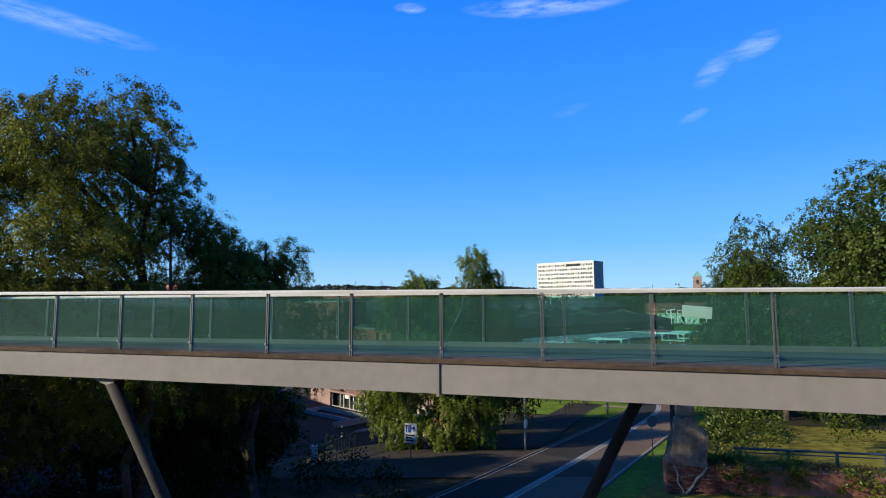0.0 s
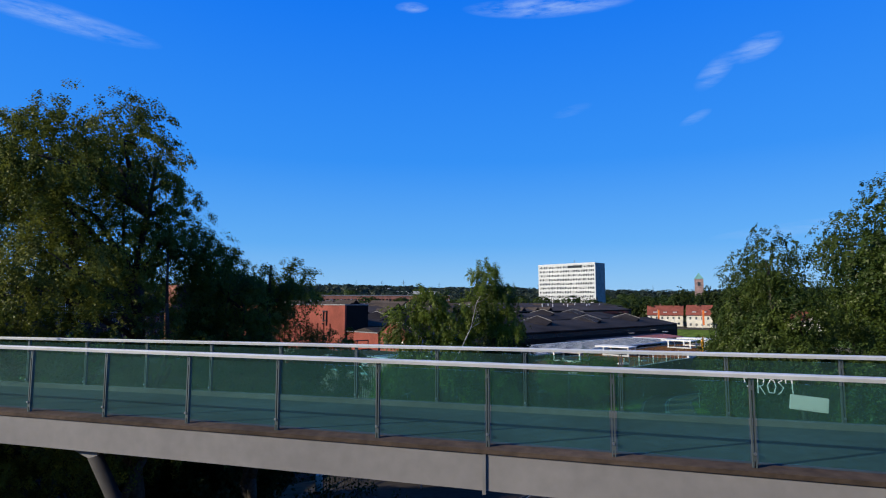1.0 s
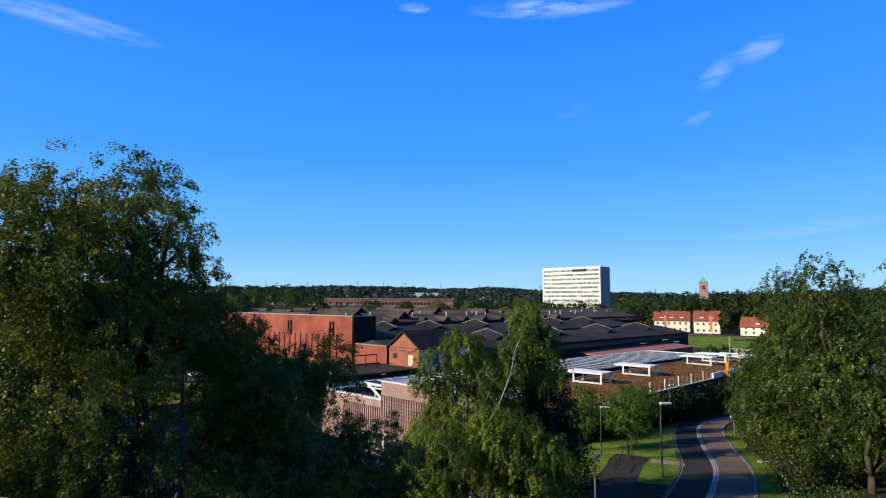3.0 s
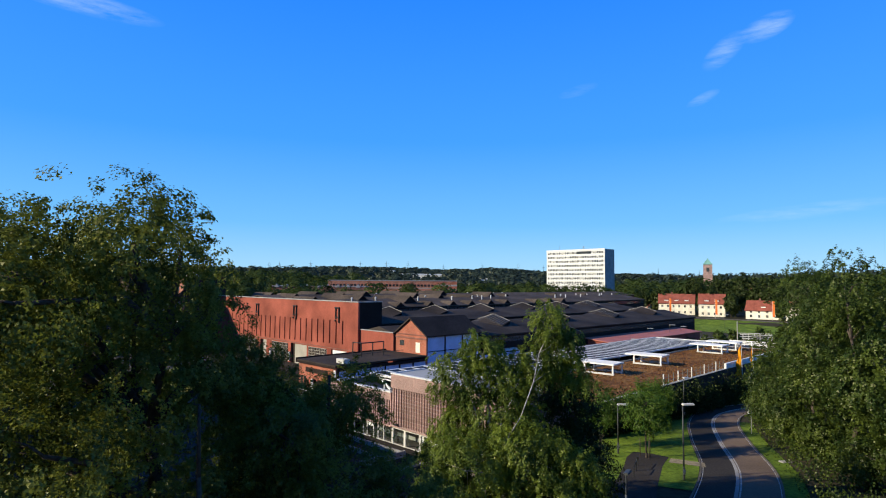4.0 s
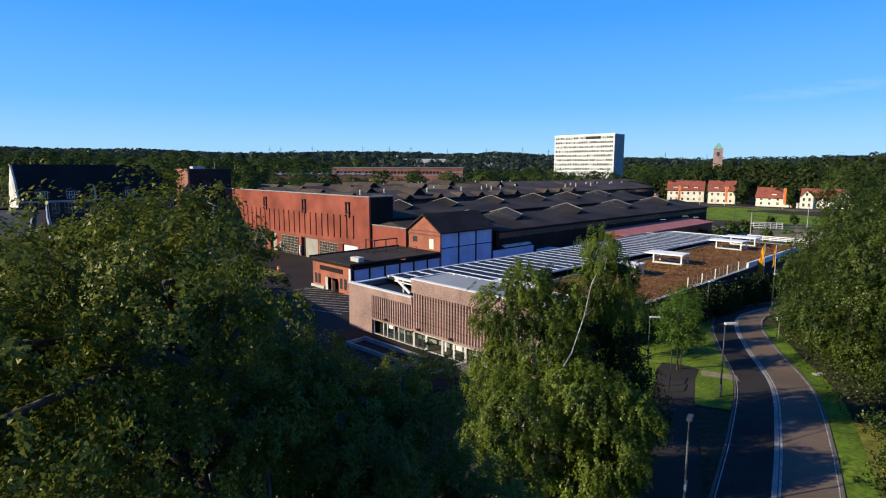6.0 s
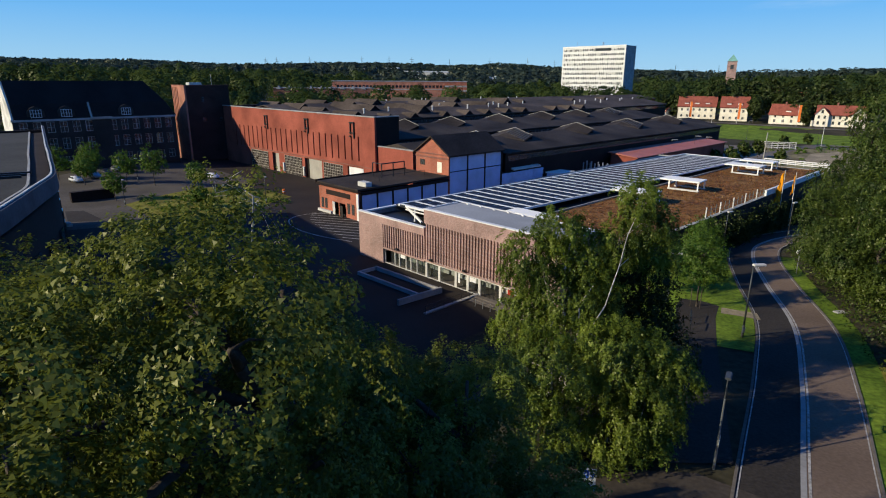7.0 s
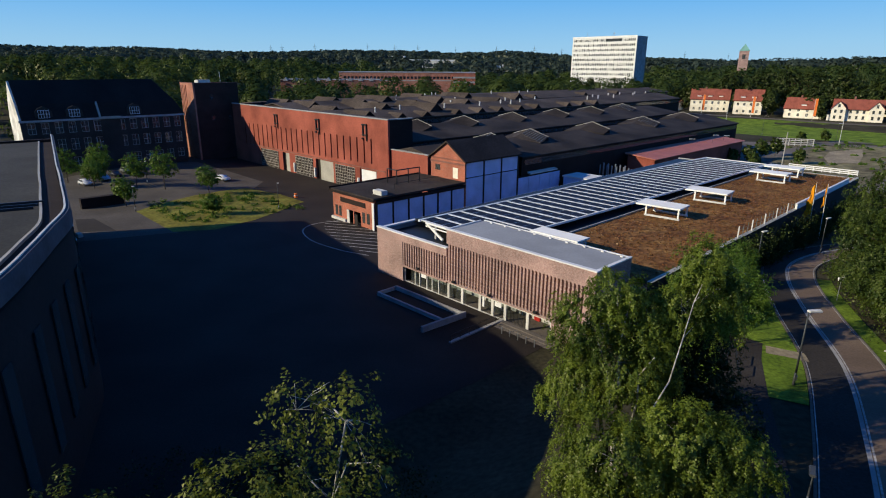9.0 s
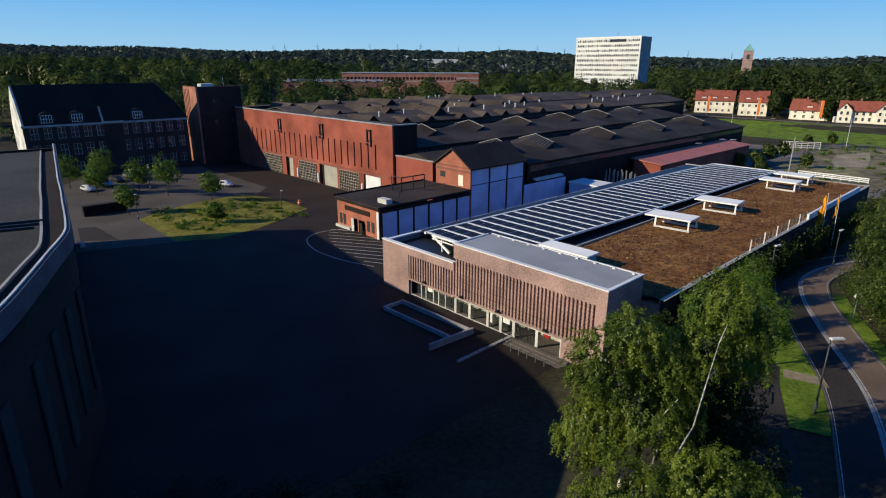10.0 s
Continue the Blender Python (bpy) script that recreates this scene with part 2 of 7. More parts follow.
FASCIA = material("blue_grey_zinc", (0.080, 0.086, 0.098), 0.8, 0.15, 3.0, 0.3, 0.4, 0.05)
BLOCK_WHITE = material("white_panel", (0.76, 0.75, 0.70), 0.7, 0.04, 2.0, 0.06, 0.1, 0.0)
WHITE_PAINT = material("white_paint", (0.78, 0.77, 0.74), 0.55, 0.05, 5.0, 0.10, 0.4, 0.04)
ROOF_WHITE = material("bright_white_metal", (1.0, 0.96, 0.86), 0.7, 0.04, 5.0, 0.08, 0.3, 0.03)
DIRTY_WHITE = material("weathered_white", (0.62, 0.60, 0.55), 0.7, 0.1, 5.0, 0.2, 0.5, 0.05)
# white panels; the blue skylight of their shade is mixed into the colour
SKYLIT_WHITE = material("skylit_white_panel", (0.47, 0.58, 0.84), 0.6, 0.05, 4.0, 0.14, 0.35, 0.04)
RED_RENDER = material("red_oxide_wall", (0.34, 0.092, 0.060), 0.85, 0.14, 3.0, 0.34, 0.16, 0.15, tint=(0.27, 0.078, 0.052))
RED_ORANGE = brick_material("red_brick", (0.33, 0.105, 0.062), (0.27, 0.082, 0.05), (0.28, 0.20, 0.16))
TOWER_BRICK = brick_material("dark_red_brick", (0.20, 0.085, 0.062), (0.15, 0.062, 0.048), (0.2, 0.16, 0.14))
HALL_BRICK = brick_material("pale_brick", (0.325, 0.205, 0.178), (0.165, 0.102, 0.090), (0.40, 0.345, 0.31), 0.095)
OLD_BRICK = brick_material("old_brick", (0.33, 0.13, 0.085), (0.24, 0.095, 0.065), (0.30, 0.25, 0.20))
# office front render is set near black, the gable's render pale
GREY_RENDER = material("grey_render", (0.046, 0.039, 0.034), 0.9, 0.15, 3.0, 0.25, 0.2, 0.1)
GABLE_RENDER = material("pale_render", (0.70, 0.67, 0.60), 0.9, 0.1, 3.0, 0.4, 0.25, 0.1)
CREAM_RENDER = material("cream_render", (0.86, 0.79, 0.64), 0.9, 0.08, 3.0, 0.14, 0.3, 0.08)
SLATE = material("slate_roof", (0.020, 0.016, 0.014), 0.75, 0.25, 4.0, 0.25, 0.2, 0.2)
SHEET_RED = material("red_sheet_roof", (0.46, 0.150, 0.098), 0.6, 0.08, 3.0, 0.15, 0.3, 0.05)
# tower sides turned from the sun: their shade is put into the brick colour
SHADE_BRICK = brick_material("shade_brick", (0.036, 0.021, 0.018), (0.027, 0.016, 0.014), (0.05, 0.04, 0.035))
ROLLER_GREY = material("roller_gate_grey", (0.40, 0.37, 0.31), 0.6, 0.08, 4.0, 0.15, 0.4, 0.05)
TILE_RED = material("clay_tiles", (0.28, 0.085, 0.060), 0.85, 0.25, 2.5, 0.2, 0.4, 0.25)
FELT_DARK = material("roofing_felt", (0.038, 0.030, 0.026), 0.9, 0.3, 3.0, 0.45, 0.10, 0.15, tint=(0.052, 0.042, 0.035))
FELT_BROWN = material("weathered_felt", (0.080, 0.062, 0.050), 0.9, 0.35, 2.0, 0.4, 0.09, 0.15)
# one near-black tone for side walls, gables, boards and small fittings
NEAR_BLACK = material("near_black_finish", (0.024, 0.015, 0.012), 0.9, 0.2, 3.0, 0.3, 0.2, 0.1, spec=0.2)
ROOF_GREY = material("grey_membrane", (0.33, 0.335, 0.34), 0.75, 0.08, 4.0, 0.14, 0.2, 0.05)
RING_ROOF = material("flat_roof_gravel", (0.048, 0.046, 0.040), 0.95, 0.25, 5.0, 0.3, 0.12, 0.2, spec=0.2)
SEDUM = material("sedum", (0.270, 0.095, 0.035), 0.95, 0.6, 1.6, 0.5, 0.35, 0.7, tint=(0.15, 0.100, 0.030))
GRASS = material("lawn", (0.098, 0.185, 0.014), 0.95, 0.4, 3.0, 0.4, 0.3, 0.6, tint=(0.160, 0.200, 0.022))
ROUGH_GRASS = material("dry_grass", (0.250, 0.200, 0.035), 0.95, 0.4, 1.5, 0.45, 0.22, 0.5, tint=(0.130, 0.140, 0.022))
SCRUB = material("scrub_ground", (0.270, 0.215, 0.135), 0.95, 0.5, 0.5, 0.6, 0.06, 0.4, tint=(0.120, 0.118, 0.040))
ROUGH_TAN = material("bare_gravel", (0.40, 0.325, 0.225), 0.95, 0.3, 2.0, 0.35, 0.15, 0.3, tint=(0.27, 0.22, 0.13))
SOIL = material("ground_soil", (0.040, 0.040, 0.019), 0.95, 0.4, 2.0, 0.4, 0.08, 0.4, tint=(0.052, 0.041, 0.025))
FAR_GREEN = material("wooded_land", (0.017, 0.027, 0.014), 0.95, 0.5, 0.06, 0.3, 0.008, 0.0, tint=(0.024, 0.033, 0.017))
BARK = material("dark_bark", (0.075, 0.060, 0.048), 0.95, 0.35, 9.0, 0.3, 1.2, 0.5)
BIRCH_BARK = material("birch_bark", (0.42, 0.385, 0.33), 0.85, 0.6, 5.0, 0.3, 1.5, 0.3)
PANE = glass_material("window_glass", (0.10, 0.12, 0.13), 0.16)
CLEAR_PANE = glass_material("clear_glass", (0.70, 0.74, 0.74), 0.05)
RAIL_GLASS = glass_material("green_glass", (0.650, 0.855, 0.835), 0.045, 0.04, (0.20, 0.37, 0.33))
SOLAR_GLASS = material("solar_cells", (0.017, 0.019, 0.030), 0.6, 0.1, 1.0, 0.15, 0.4, 0.0, spec=0.08)
SIGN_BLUE = material("sign_blue", (0.02, 0.09, 0.42), 0.45, 0.05, 5.0, 0.08, 1.0, 0.0)
SIGN_RED = material("sign_red", (0.50, 0.03, 0.025), 0.45, 0.05, 5.0, 0.08, 1.0, 0.0)
FLAG_YELLOW = material("yellow_cloth", (0.85, 0.33, 0.015), 0.8, 0.08, 4.0, 0.1, 1.0, 0.05)
ORANGE = material("orange_plastic", (0.75, 0.18, 0.03), 0.5, 0.05, 5.0, 0.1, 1.0, 0.0)
CAR_PAINTS = [material("car_silver", (0.42, 0.43, 0.45), 0.3, 0.03, 5, 0.05, 1, 0, 0.6, spec=0.6), material("car_dark", (0.03, 0.032, 0.04), 0.3, 0.03, 5, 0.05, 1, 0, 0.3, spec=0.6),
              material("car_white", (0.7, 0.7, 0.7), 0.3, 0.03, 5, 0.05, 1, 0, spec=0.6)]
LEAF_BIG = leaf_material("poplar_leaf", (0.044, 0.064, 0.011), (0.212, 0.222, 0.031), 0.42, 0.5)
LEAF_DRY = leaf_material("dry_weed", (0.085, 0.070, 0.022), (0.210, 0.165, 0.060), 0.55)
LEAF_BIRCH = leaf_material("birch_leaf", (0.046, 0.080, 0.010), (0.240, 0.298, 0.038), 0.50, 0.4)
LEAF_RIGHT = leaf_material("alder_leaf", (0.022, 0.043, 0.009), (0.104, 0.138, 0.019), 0.36, 0.5, 0.22)
LEAF_YOUNG = leaf_material("lime_leaf", (0.042, 0.095, 0.012), (0.120, 0.185, 0.022), 0.42)
LEAF_FAR = leaf_material("wood_leaf", (0.016, 0.028, 0.007), (0.058, 0.078, 0.015), 0.30)
SEDUM_LEAF = leaf_material("sedum_leaf", (0.185, 0.066, 0.024), (0.165, 0.098, 0.030), 0.2)
# shade under the bridge and trees is put into these leaf greens
LEAF_SHADE = leaf_material("shade_leaf", (0.013, 0.022, 0.005), (0.040, 0.055, 0.011), 0.25)
LEAF_DEAD = leaf_material("dead_leaf", (0.085, 0.040, 0.018), (0.200, 0.110, 0.050), 0.3)
# distance haze is mixed in as a paler, bluer leaf green
LEAF_HAZE = leaf_material("hazed_leaf", (0.030, 0.046, 0.037), (0.050, 0.066, 0.046), 0.30, 0.012, 0.15)
LEAF_WOOD = leaf_material("near_wood_leaf", (0.027, 0.048, 0.012), (0.086, 0.112, 0.022), 0.42, 0.05, 0.18)
KERB_GREY = material("kerb_plate", (0.12, 0.13, 0.13), 0.7, 0.12, 4.0, 0.2, 0.6, 0.05)


# ---- building tools ----
ORIGIN, TURN = Vector((-21.0, 92.0, 0.0)), radians(-45)
EU, EV = Vector((math.cos(TURN), math.sin(TURN), 0)), Vector((-math.sin(TURN), math.cos(TURN), 0))


def site(u, v, z=0.0):
    """A place of the works' own grid: u along the brick front, v away from it."""
    return ORIGIN + u * EU + v * EV + Vector((0, 0, z))


def smooth(a, b, x):
    t = min(max((x - a) / (b - a), 0.0), 1.0)
    return t * t * (3 - 2 * t)


def height(x, y):
    """The lie of the land."""
    q = Vector((x, y, 0)) - ORIGIN
    u, v = q.dot(EU), q.dot(EV)
    low = -0.06 * min(max(v, 0), 50)
    high = 8.9 - 0.072 * min(max(y, 15), 165)
    early = smooth(-12, 2, v)  # the slope between yard and road is gentler before the brick front
    z = low + (high - low) * smooth(33 - 3 * early, 50 - 12 * early, u)
    if u > -140 and v > 270:
        z += 3 * smooth(270, 325, v)
    far = math.hypot(x, y)
    z += 13 * smooth(235, 420, y) * (1 - smooth(-190, -70, x)) + 6 * smooth(440, 560, y) * smooth(150, 260, x)
    if far > 700:
        way = math.atan2(x, y)
        z += smooth(700, 1500, far) * (26 + 5 * math.sin(way * 7 + 2))
        z += smooth(1500, 3600, far) * (50 + 6 * (1 - smooth(-0.6, 0.1, way)) - 34 * smooth(0.0, 0.6, way) + 8 * math.sin(way * 9 + 1) + 5 * math.sin(way * 23))
    return z


def thing(name, place, label, category, group="", rz=None, kind=""):
    ob = new(name)
    ob.matrix_world = Matrix.Translation(place) @ Matrix.Rotation(TURN if rz is None else rz, 4, "Z")
    ob.empty_display_size = 0.3
    return tagged(ob, label, category, group, kind)


def mesh_of(bm, name, mat, shade=False):
    me = bpy.data.meshes.new(name)
    bmesh.ops.recalc_face_normals(bm, faces=bm.faces)
    bm.to_mesh(me)
    bm.free()
    me.materials.append(mat)
    if shade:
        me.shade_smooth()
    return me


def part(name, bm, mat, parent, label="", shade=False):
    ob = new(name, mesh_of(bm, name, mat, shade))
    ob.parent = parent
    if label:
        ob["label"] = label
    return ob


def share(name, me, parent, m=None, label=""):
    ob = new(name, me)
    ob.parent = parent
    if m is not None:
        ob.matrix_local = m
    if label:
        ob["label"] = label
    return ob


def box(bm, x0, x1, y0, y1, z0, z1, m=None):
    vs = [bm.verts.new((x, y, z)) for x in (x0, x1) for y in (y0, y1) for z in (z0, z1)]
    if m is not None:
        for w in vs:
            w.co = m @ w.co
    for a, b, c, d in ((0, 1, 3, 2), (4, 6, 7, 5), (0, 4, 5, 1), (2, 3, 7, 6), (0, 2, 6, 4), (1, 5, 7, 3)):
        bm.faces.new((vs[a], vs[b], vs[c], vs[d]))
    return vs


def boxes(*dims):
    bm = bmesh.new()
    for d in dims:
        box(bm, *d)
    return bm


def soft_box(x0, x1, y0, y1, z0, z1, r=0.02):
    bm = boxes((x0, x1, y0, y1, z0, z1))
    bmesh.ops.bevel(bm, geom=bm.edges[:], offset=r, segments=2, affect="EDGES")
    return bm


def tube(bm, a, b, ra, rb, n=8):
    a, b = Vector(a), Vector(b)
    q = (b - a).to_track_quat("Z", "Y")
    ring = [[bm.verts.new(p + q @ Vector((r * math.cos(k * 2 * math.pi / n), r * math.sin(k * 2 * math.pi / n), 0))) for k in range(n)] for p, r in ((a, ra), (b, rb))]
    for k in range(n):
        bm.faces.new((ring[0][k], ring[0][(k + 1) % n], ring[1][(k + 1) % n], ring[1][k]))
    bm.faces.new(ring[0][::-1])
    bm.faces.new(ring[1])


def tubes(*rows, n=8):
    bm = bmesh.new()
    for a, b, ra, rb in rows:
        tube(bm, a, b, ra, rb, n)
    return bm


def prism(outline, axis, a, b):
    """An outline of two coordinates, drawn out along the third axis ('x', 'y' or 'z') from a to b."""
    bm = bmesh.new()
    def put(p, c):
        return {"x": (c, p[0], p[1]), "y": (p[0], c, p[1]), "z": (p[0], p[1], c)}[axis]
    lo, hi = [bm.verts.new(put(p, a)) for p in outline], [bm.verts.new(put(p, b)) for p in outline]
    bm.faces.new(lo)
    bm.faces.new(hi[::-1])
    for k in range(len(outline)):
        j = (k + 1) % len(outline)
        bm.faces.new((lo[k], hi[k], hi[j], lo[j]))
    return bm


def wall_with_holes(x0, x1, z0, z1, holes, y0, y1):
    """A wall along x from y0 to y1 in thickness, with rectangular holes (x0, x1, z0, z1) that go through it."""
    xs = sorted({x0, x1, *(h[0] for h in holes), *(h[1] for h in holes)})
    zs = sorted({z0, z1, *(h[2] for h in holes), *(h[3] for h in holes)})
    def solid(i, j):
        if not (0 <= i < len(xs) - 1 and 0 <= j < len(zs) - 1):
            return False
        cx, cz = (xs[i] + xs[i + 1]) / 2, (zs[j] + zs[j + 1]) / 2
        return not any(h[0] < cx < h[1] and h[2] < cz < h[3] for h in holes)
    bm, known = bmesh.new(), {}
    def at(i, y, j):
        if (i, y, j) not in known:
            known[i, y, j] = bm.verts.new((xs[i], y, zs[j]))
        return known[i, y, j]
    for i in range(len(xs) - 1):
        for j in range(len(zs) - 1):
            if not solid(i, j):
                continue
            bm.faces.new((at(i, y0, j), at(i + 1, y0, j), at(i + 1, y0, j + 1), at(i, y0, j + 1)))
            bm.faces.new((at(i, y1, j), at(i, y1, j + 1), at(i + 1, y1, j + 1), at(i + 1, y1, j)))
            if not solid(i - 1, j):
                bm.faces.new((at(i, y0, j), at(i, y0, j + 1), at(i, y1, j + 1), at(i, y1, j)))
            if not solid(i + 1, j):
                bm.faces.new((at(i + 1, y0, j), at(i + 1, y1, j), at(i + 1, y1, j + 1), at(i + 1, y0, j + 1)))
            if not solid(i, j - 1):
                bm.faces.new((at(i, y0, j), at(i, y1, j), at(i + 1, y1, j), at(i + 1, y0, j)))
            if not solid(i, j + 1):
                bm.faces.new((at(i, y0, j + 1), at(i + 1, y0, j + 1), at(i + 1, y1, j + 1), at(i, y1, j + 1)))
    return bm


def sheet(name, rows, mat, lift, label, category, across=6, kind="structure"):
    """A strip laid on the land: rows of a left and a right place, joined in order."""
    bm, last = bmesh.new(), None
    for (ax, ay), (bx, by) in rows:
        line = []
        for k in range(across + 1):
            x, y = ax + (bx - ax) * k / across, ay + (by - ay) * k / across
            line.append(bm.verts.new((x, y, height(x, y) + lift)))
        if last:
            for k in range(across):
                bm.faces.new((last[k], last[k + 1], line[k + 1], line[k]))
        last = line
    for f in bm.faces:
        if f.normal.z < 0:
            f.normal_flip()
    me = bpy.data.meshes.new(name)
    bm.to_mesh(me)
    bm.free()
    me.materials.append(mat)
    return tagged(new(name, me), label, category, kind=kind)


def spline(points, n):
    """n places along a smooth curve through the given ones."""
    pts = [Vector(p) for p in points]
    pts = [2 * pts[0] - pts[1], *pts, 2 * pts[-1] - pts[-2]]
    out = []
    for k in range(n):
        s = k / (n - 1) * (len(pts) - 3)
        i = min(int(s), len(pts) - 4)
        t = s - i
        a, b, c, d = pts[i:i + 4]
        out.append(0.5 * (2 * b + (c - a) * t + (2 * a - 5 * b + 4 * c - d) * t * t + (3 * b - a - 3 * c + d) * t ** 3))
    return out


def offset(points, d):
    """The curve moved d to its right in plan."""
    out = []
    for k, p in enumerate(points):
        way = points[min(k + 1, len(points) - 1)] - points[max(k - 1, 0)]
        side = Vector((way.y, -way.x)).normalized()
        out.append((p.x + side.x * d, p.y + side.y * d))
    return out


def leaf_cloud(name, centres, size, mat, parent, seed, out=None, corners=4, label=""):
    """Many small leaves, each an island of its own, in one mesh; out gives the way that each one's face leans to."""
    rng = np.random.default_rng(seed)
    n = len(centres)
    face = rng.normal(size=(n, 3))
    face /= np.linalg.norm(face, axis=1)[:, None] + 1e-9
    if out is not None:
        face = face * 0.55 + out
        face /= np.linalg.norm(face, axis=1)[:, None] + 1e-9
    a = rng.normal(size=(n, 3)) - (0, 0, 0.7)
    a -= face * (a * face).sum(1)[:, None]
    a /= np.linalg.norm(a, axis=1)[:, None] + 1e-9
    b = np.cross(face, a)
    s = size * rng.uniform(0.6, 1.35, (n, 1))
    tip, side = a * s, b * s * 0.36
    if corners == 4:
        quad = [centres - tip * 0.5, centres - side - tip * 0.08, centres + tip * 0.5, centres + side - tip * 0.08]
    else:
        quad = [centres - side * 1.25 - tip * 0.4, centres + tip * 0.6, centres + side * 1.25 - tip * 0.3]
    co = np.stack(quad, 1).reshape(-1, 3)
    me = bpy.data.meshes.new(name)
    me.vertices.add(corners * n)
    me.vertices.foreach_set("co", co.astype(np.float32).ravel())
    me.loops.add(corners * n)
    me.loops.foreach_set("vertex_index", np.arange(corners * n, dtype=np.int32))
    me.polygons.add(n)
    me.polygons.foreach_set("loop_start", np.arange(0, corners * n, corners, dtype=np.int32))
    me.update()
    me.validate()
    me.materials.append(mat)
    ob = new(name, me)
    ob.parent = parent
    if label:
        ob["label"] = label
    return ob


# ---- land ----
def build_ground():
    def steps(*spans):
        vals = []
        for a, b, n in spans:
            vals += list(np.linspace(a, b, n, endpoint=False))
        return vals + [spans[-1][1]]
    xs = steps((-4700, -1000, 12), (-1000, -200, 16), (-200, -60, 20), (-60, 4, 32), (4, 14, 26), (14, 90, 38), (90, 240, 20), (240, 1000, 16), (1000, 4700, 12))
    ys = steps((-600, -40, 10), (-40, 11, 18), (11, 12.5, 8), (12.5, 40, 26), (40, 180, 60), (180, 420, 20), (420, 1000, 16), (1000, 4700, 36))
    bm = bmesh.new()
    grid = [[bm.verts.new((x, y, height(x, y))) for y in ys] for x in xs]
    for i in range(len(xs) - 1):
        for j in range(len(ys) - 1):
            f = bm.faces.new((grid[i][j], grid[i + 1][j], grid[i + 1][j + 1], grid[i][j + 1]))
            f.material_index = 1 if math.hypot(xs[i], ys[j]) > 460 else 0
    me = mesh_of(bm, "ground", SOIL, True)
    me.materials.append(FAR_GREEN)
    tagged(new("ground", me), "dark soil and rough grass rising to wooded hills", "ground", kind="structure")


build_ground()

ROAD = spline([(-16, -10), (-5.5, 12), (2.6, 25), (9.5, 36.7), (15.3, 46.6), (21.0, 57.5), (25.6, 70.5), (30.6, 82.9), (36.2, 91.5), (46, 98.5), (62, 104), (90, 110), (140, 122)], 90)


def strip_rows(curve, a, b):
    return list(zip(offset(curve, a), offset(curve, b)))


sheet("road", strip_rows(ROAD, -2.75, 0.0), ROAD_GREY, 0.04, "grey asphalt road lane curving past the works", "road", 4)
sheet("cycle_road", strip_rows(ROAD, 0.0, 3.0), PINK_LANE, 0.045, "reddish asphalt lane beside the grey lane", "road", 4)
sheet("road_line", strip_rows(ROAD, 0.16, 0.28), LINE_WHITE, 0.06, "worn white line between the two lanes", "road marking", 1)
sheet("road_line", strip_rows(ROAD, 2.88, 2.95), LINE_WHITE, 0.06, "thin white line along the lane edge", "road marking", 1)
sheet("road_line", strip_rows(ROAD, -2.68, -2.61), LINE_WHITE, 0.06, "thin white line along the road edge", "road marking", 1)
sheet("gutter", strip_rows(ROAD, -0.16, 0.1), CONCRETE, 0.055, "pale paved gutter between the two lanes", "gutter", 1)
for k, (a, b) in enumerate(((-2.9, -2.75), (3.0, 3.13))):
    bm = bmesh.new()
    rows = strip_rows(ROAD, a, b)
    prev = None
    for (ax, ay), (bx, by) in rows:
        za, zb = height(ax, ay), height(bx, by)
        now = [bm.verts.new(p) for p in ((ax, ay, za - 0.1), (ax, ay, za + 0.11), (bx, by, zb + 0.11), (bx, by, zb - 0.1))]
        if prev:
            for q in range(4):
                bm.faces.new((prev[q], prev[(q + 1) % 4], now[(q + 1) % 4], now[q]))
        prev = now
    tagged(new("kerb", mesh_of(bm, "kerb", PALE_PAVING)), "pale concrete kerb along the road", "kerb", kind="structure")
sheet("lawn", strip_rows(ROAD[32:66], -15.0, -2.95), GRASS, 0.06, "mown green lawn strip beside the road", "lawn", 8)
sheet("roadside_meadow", strip_rows(ROAD[12:34], 4.7, 20.0), ROUGH_GRASS, 0.05, "rough sunlit grass beside the road", "meadow", 10)
sheet("verge", strip_rows(ROAD[12:54], 3.13, 4.7), GRASS, 0.06, "green verge under the roadside trees", "lawn", 6)


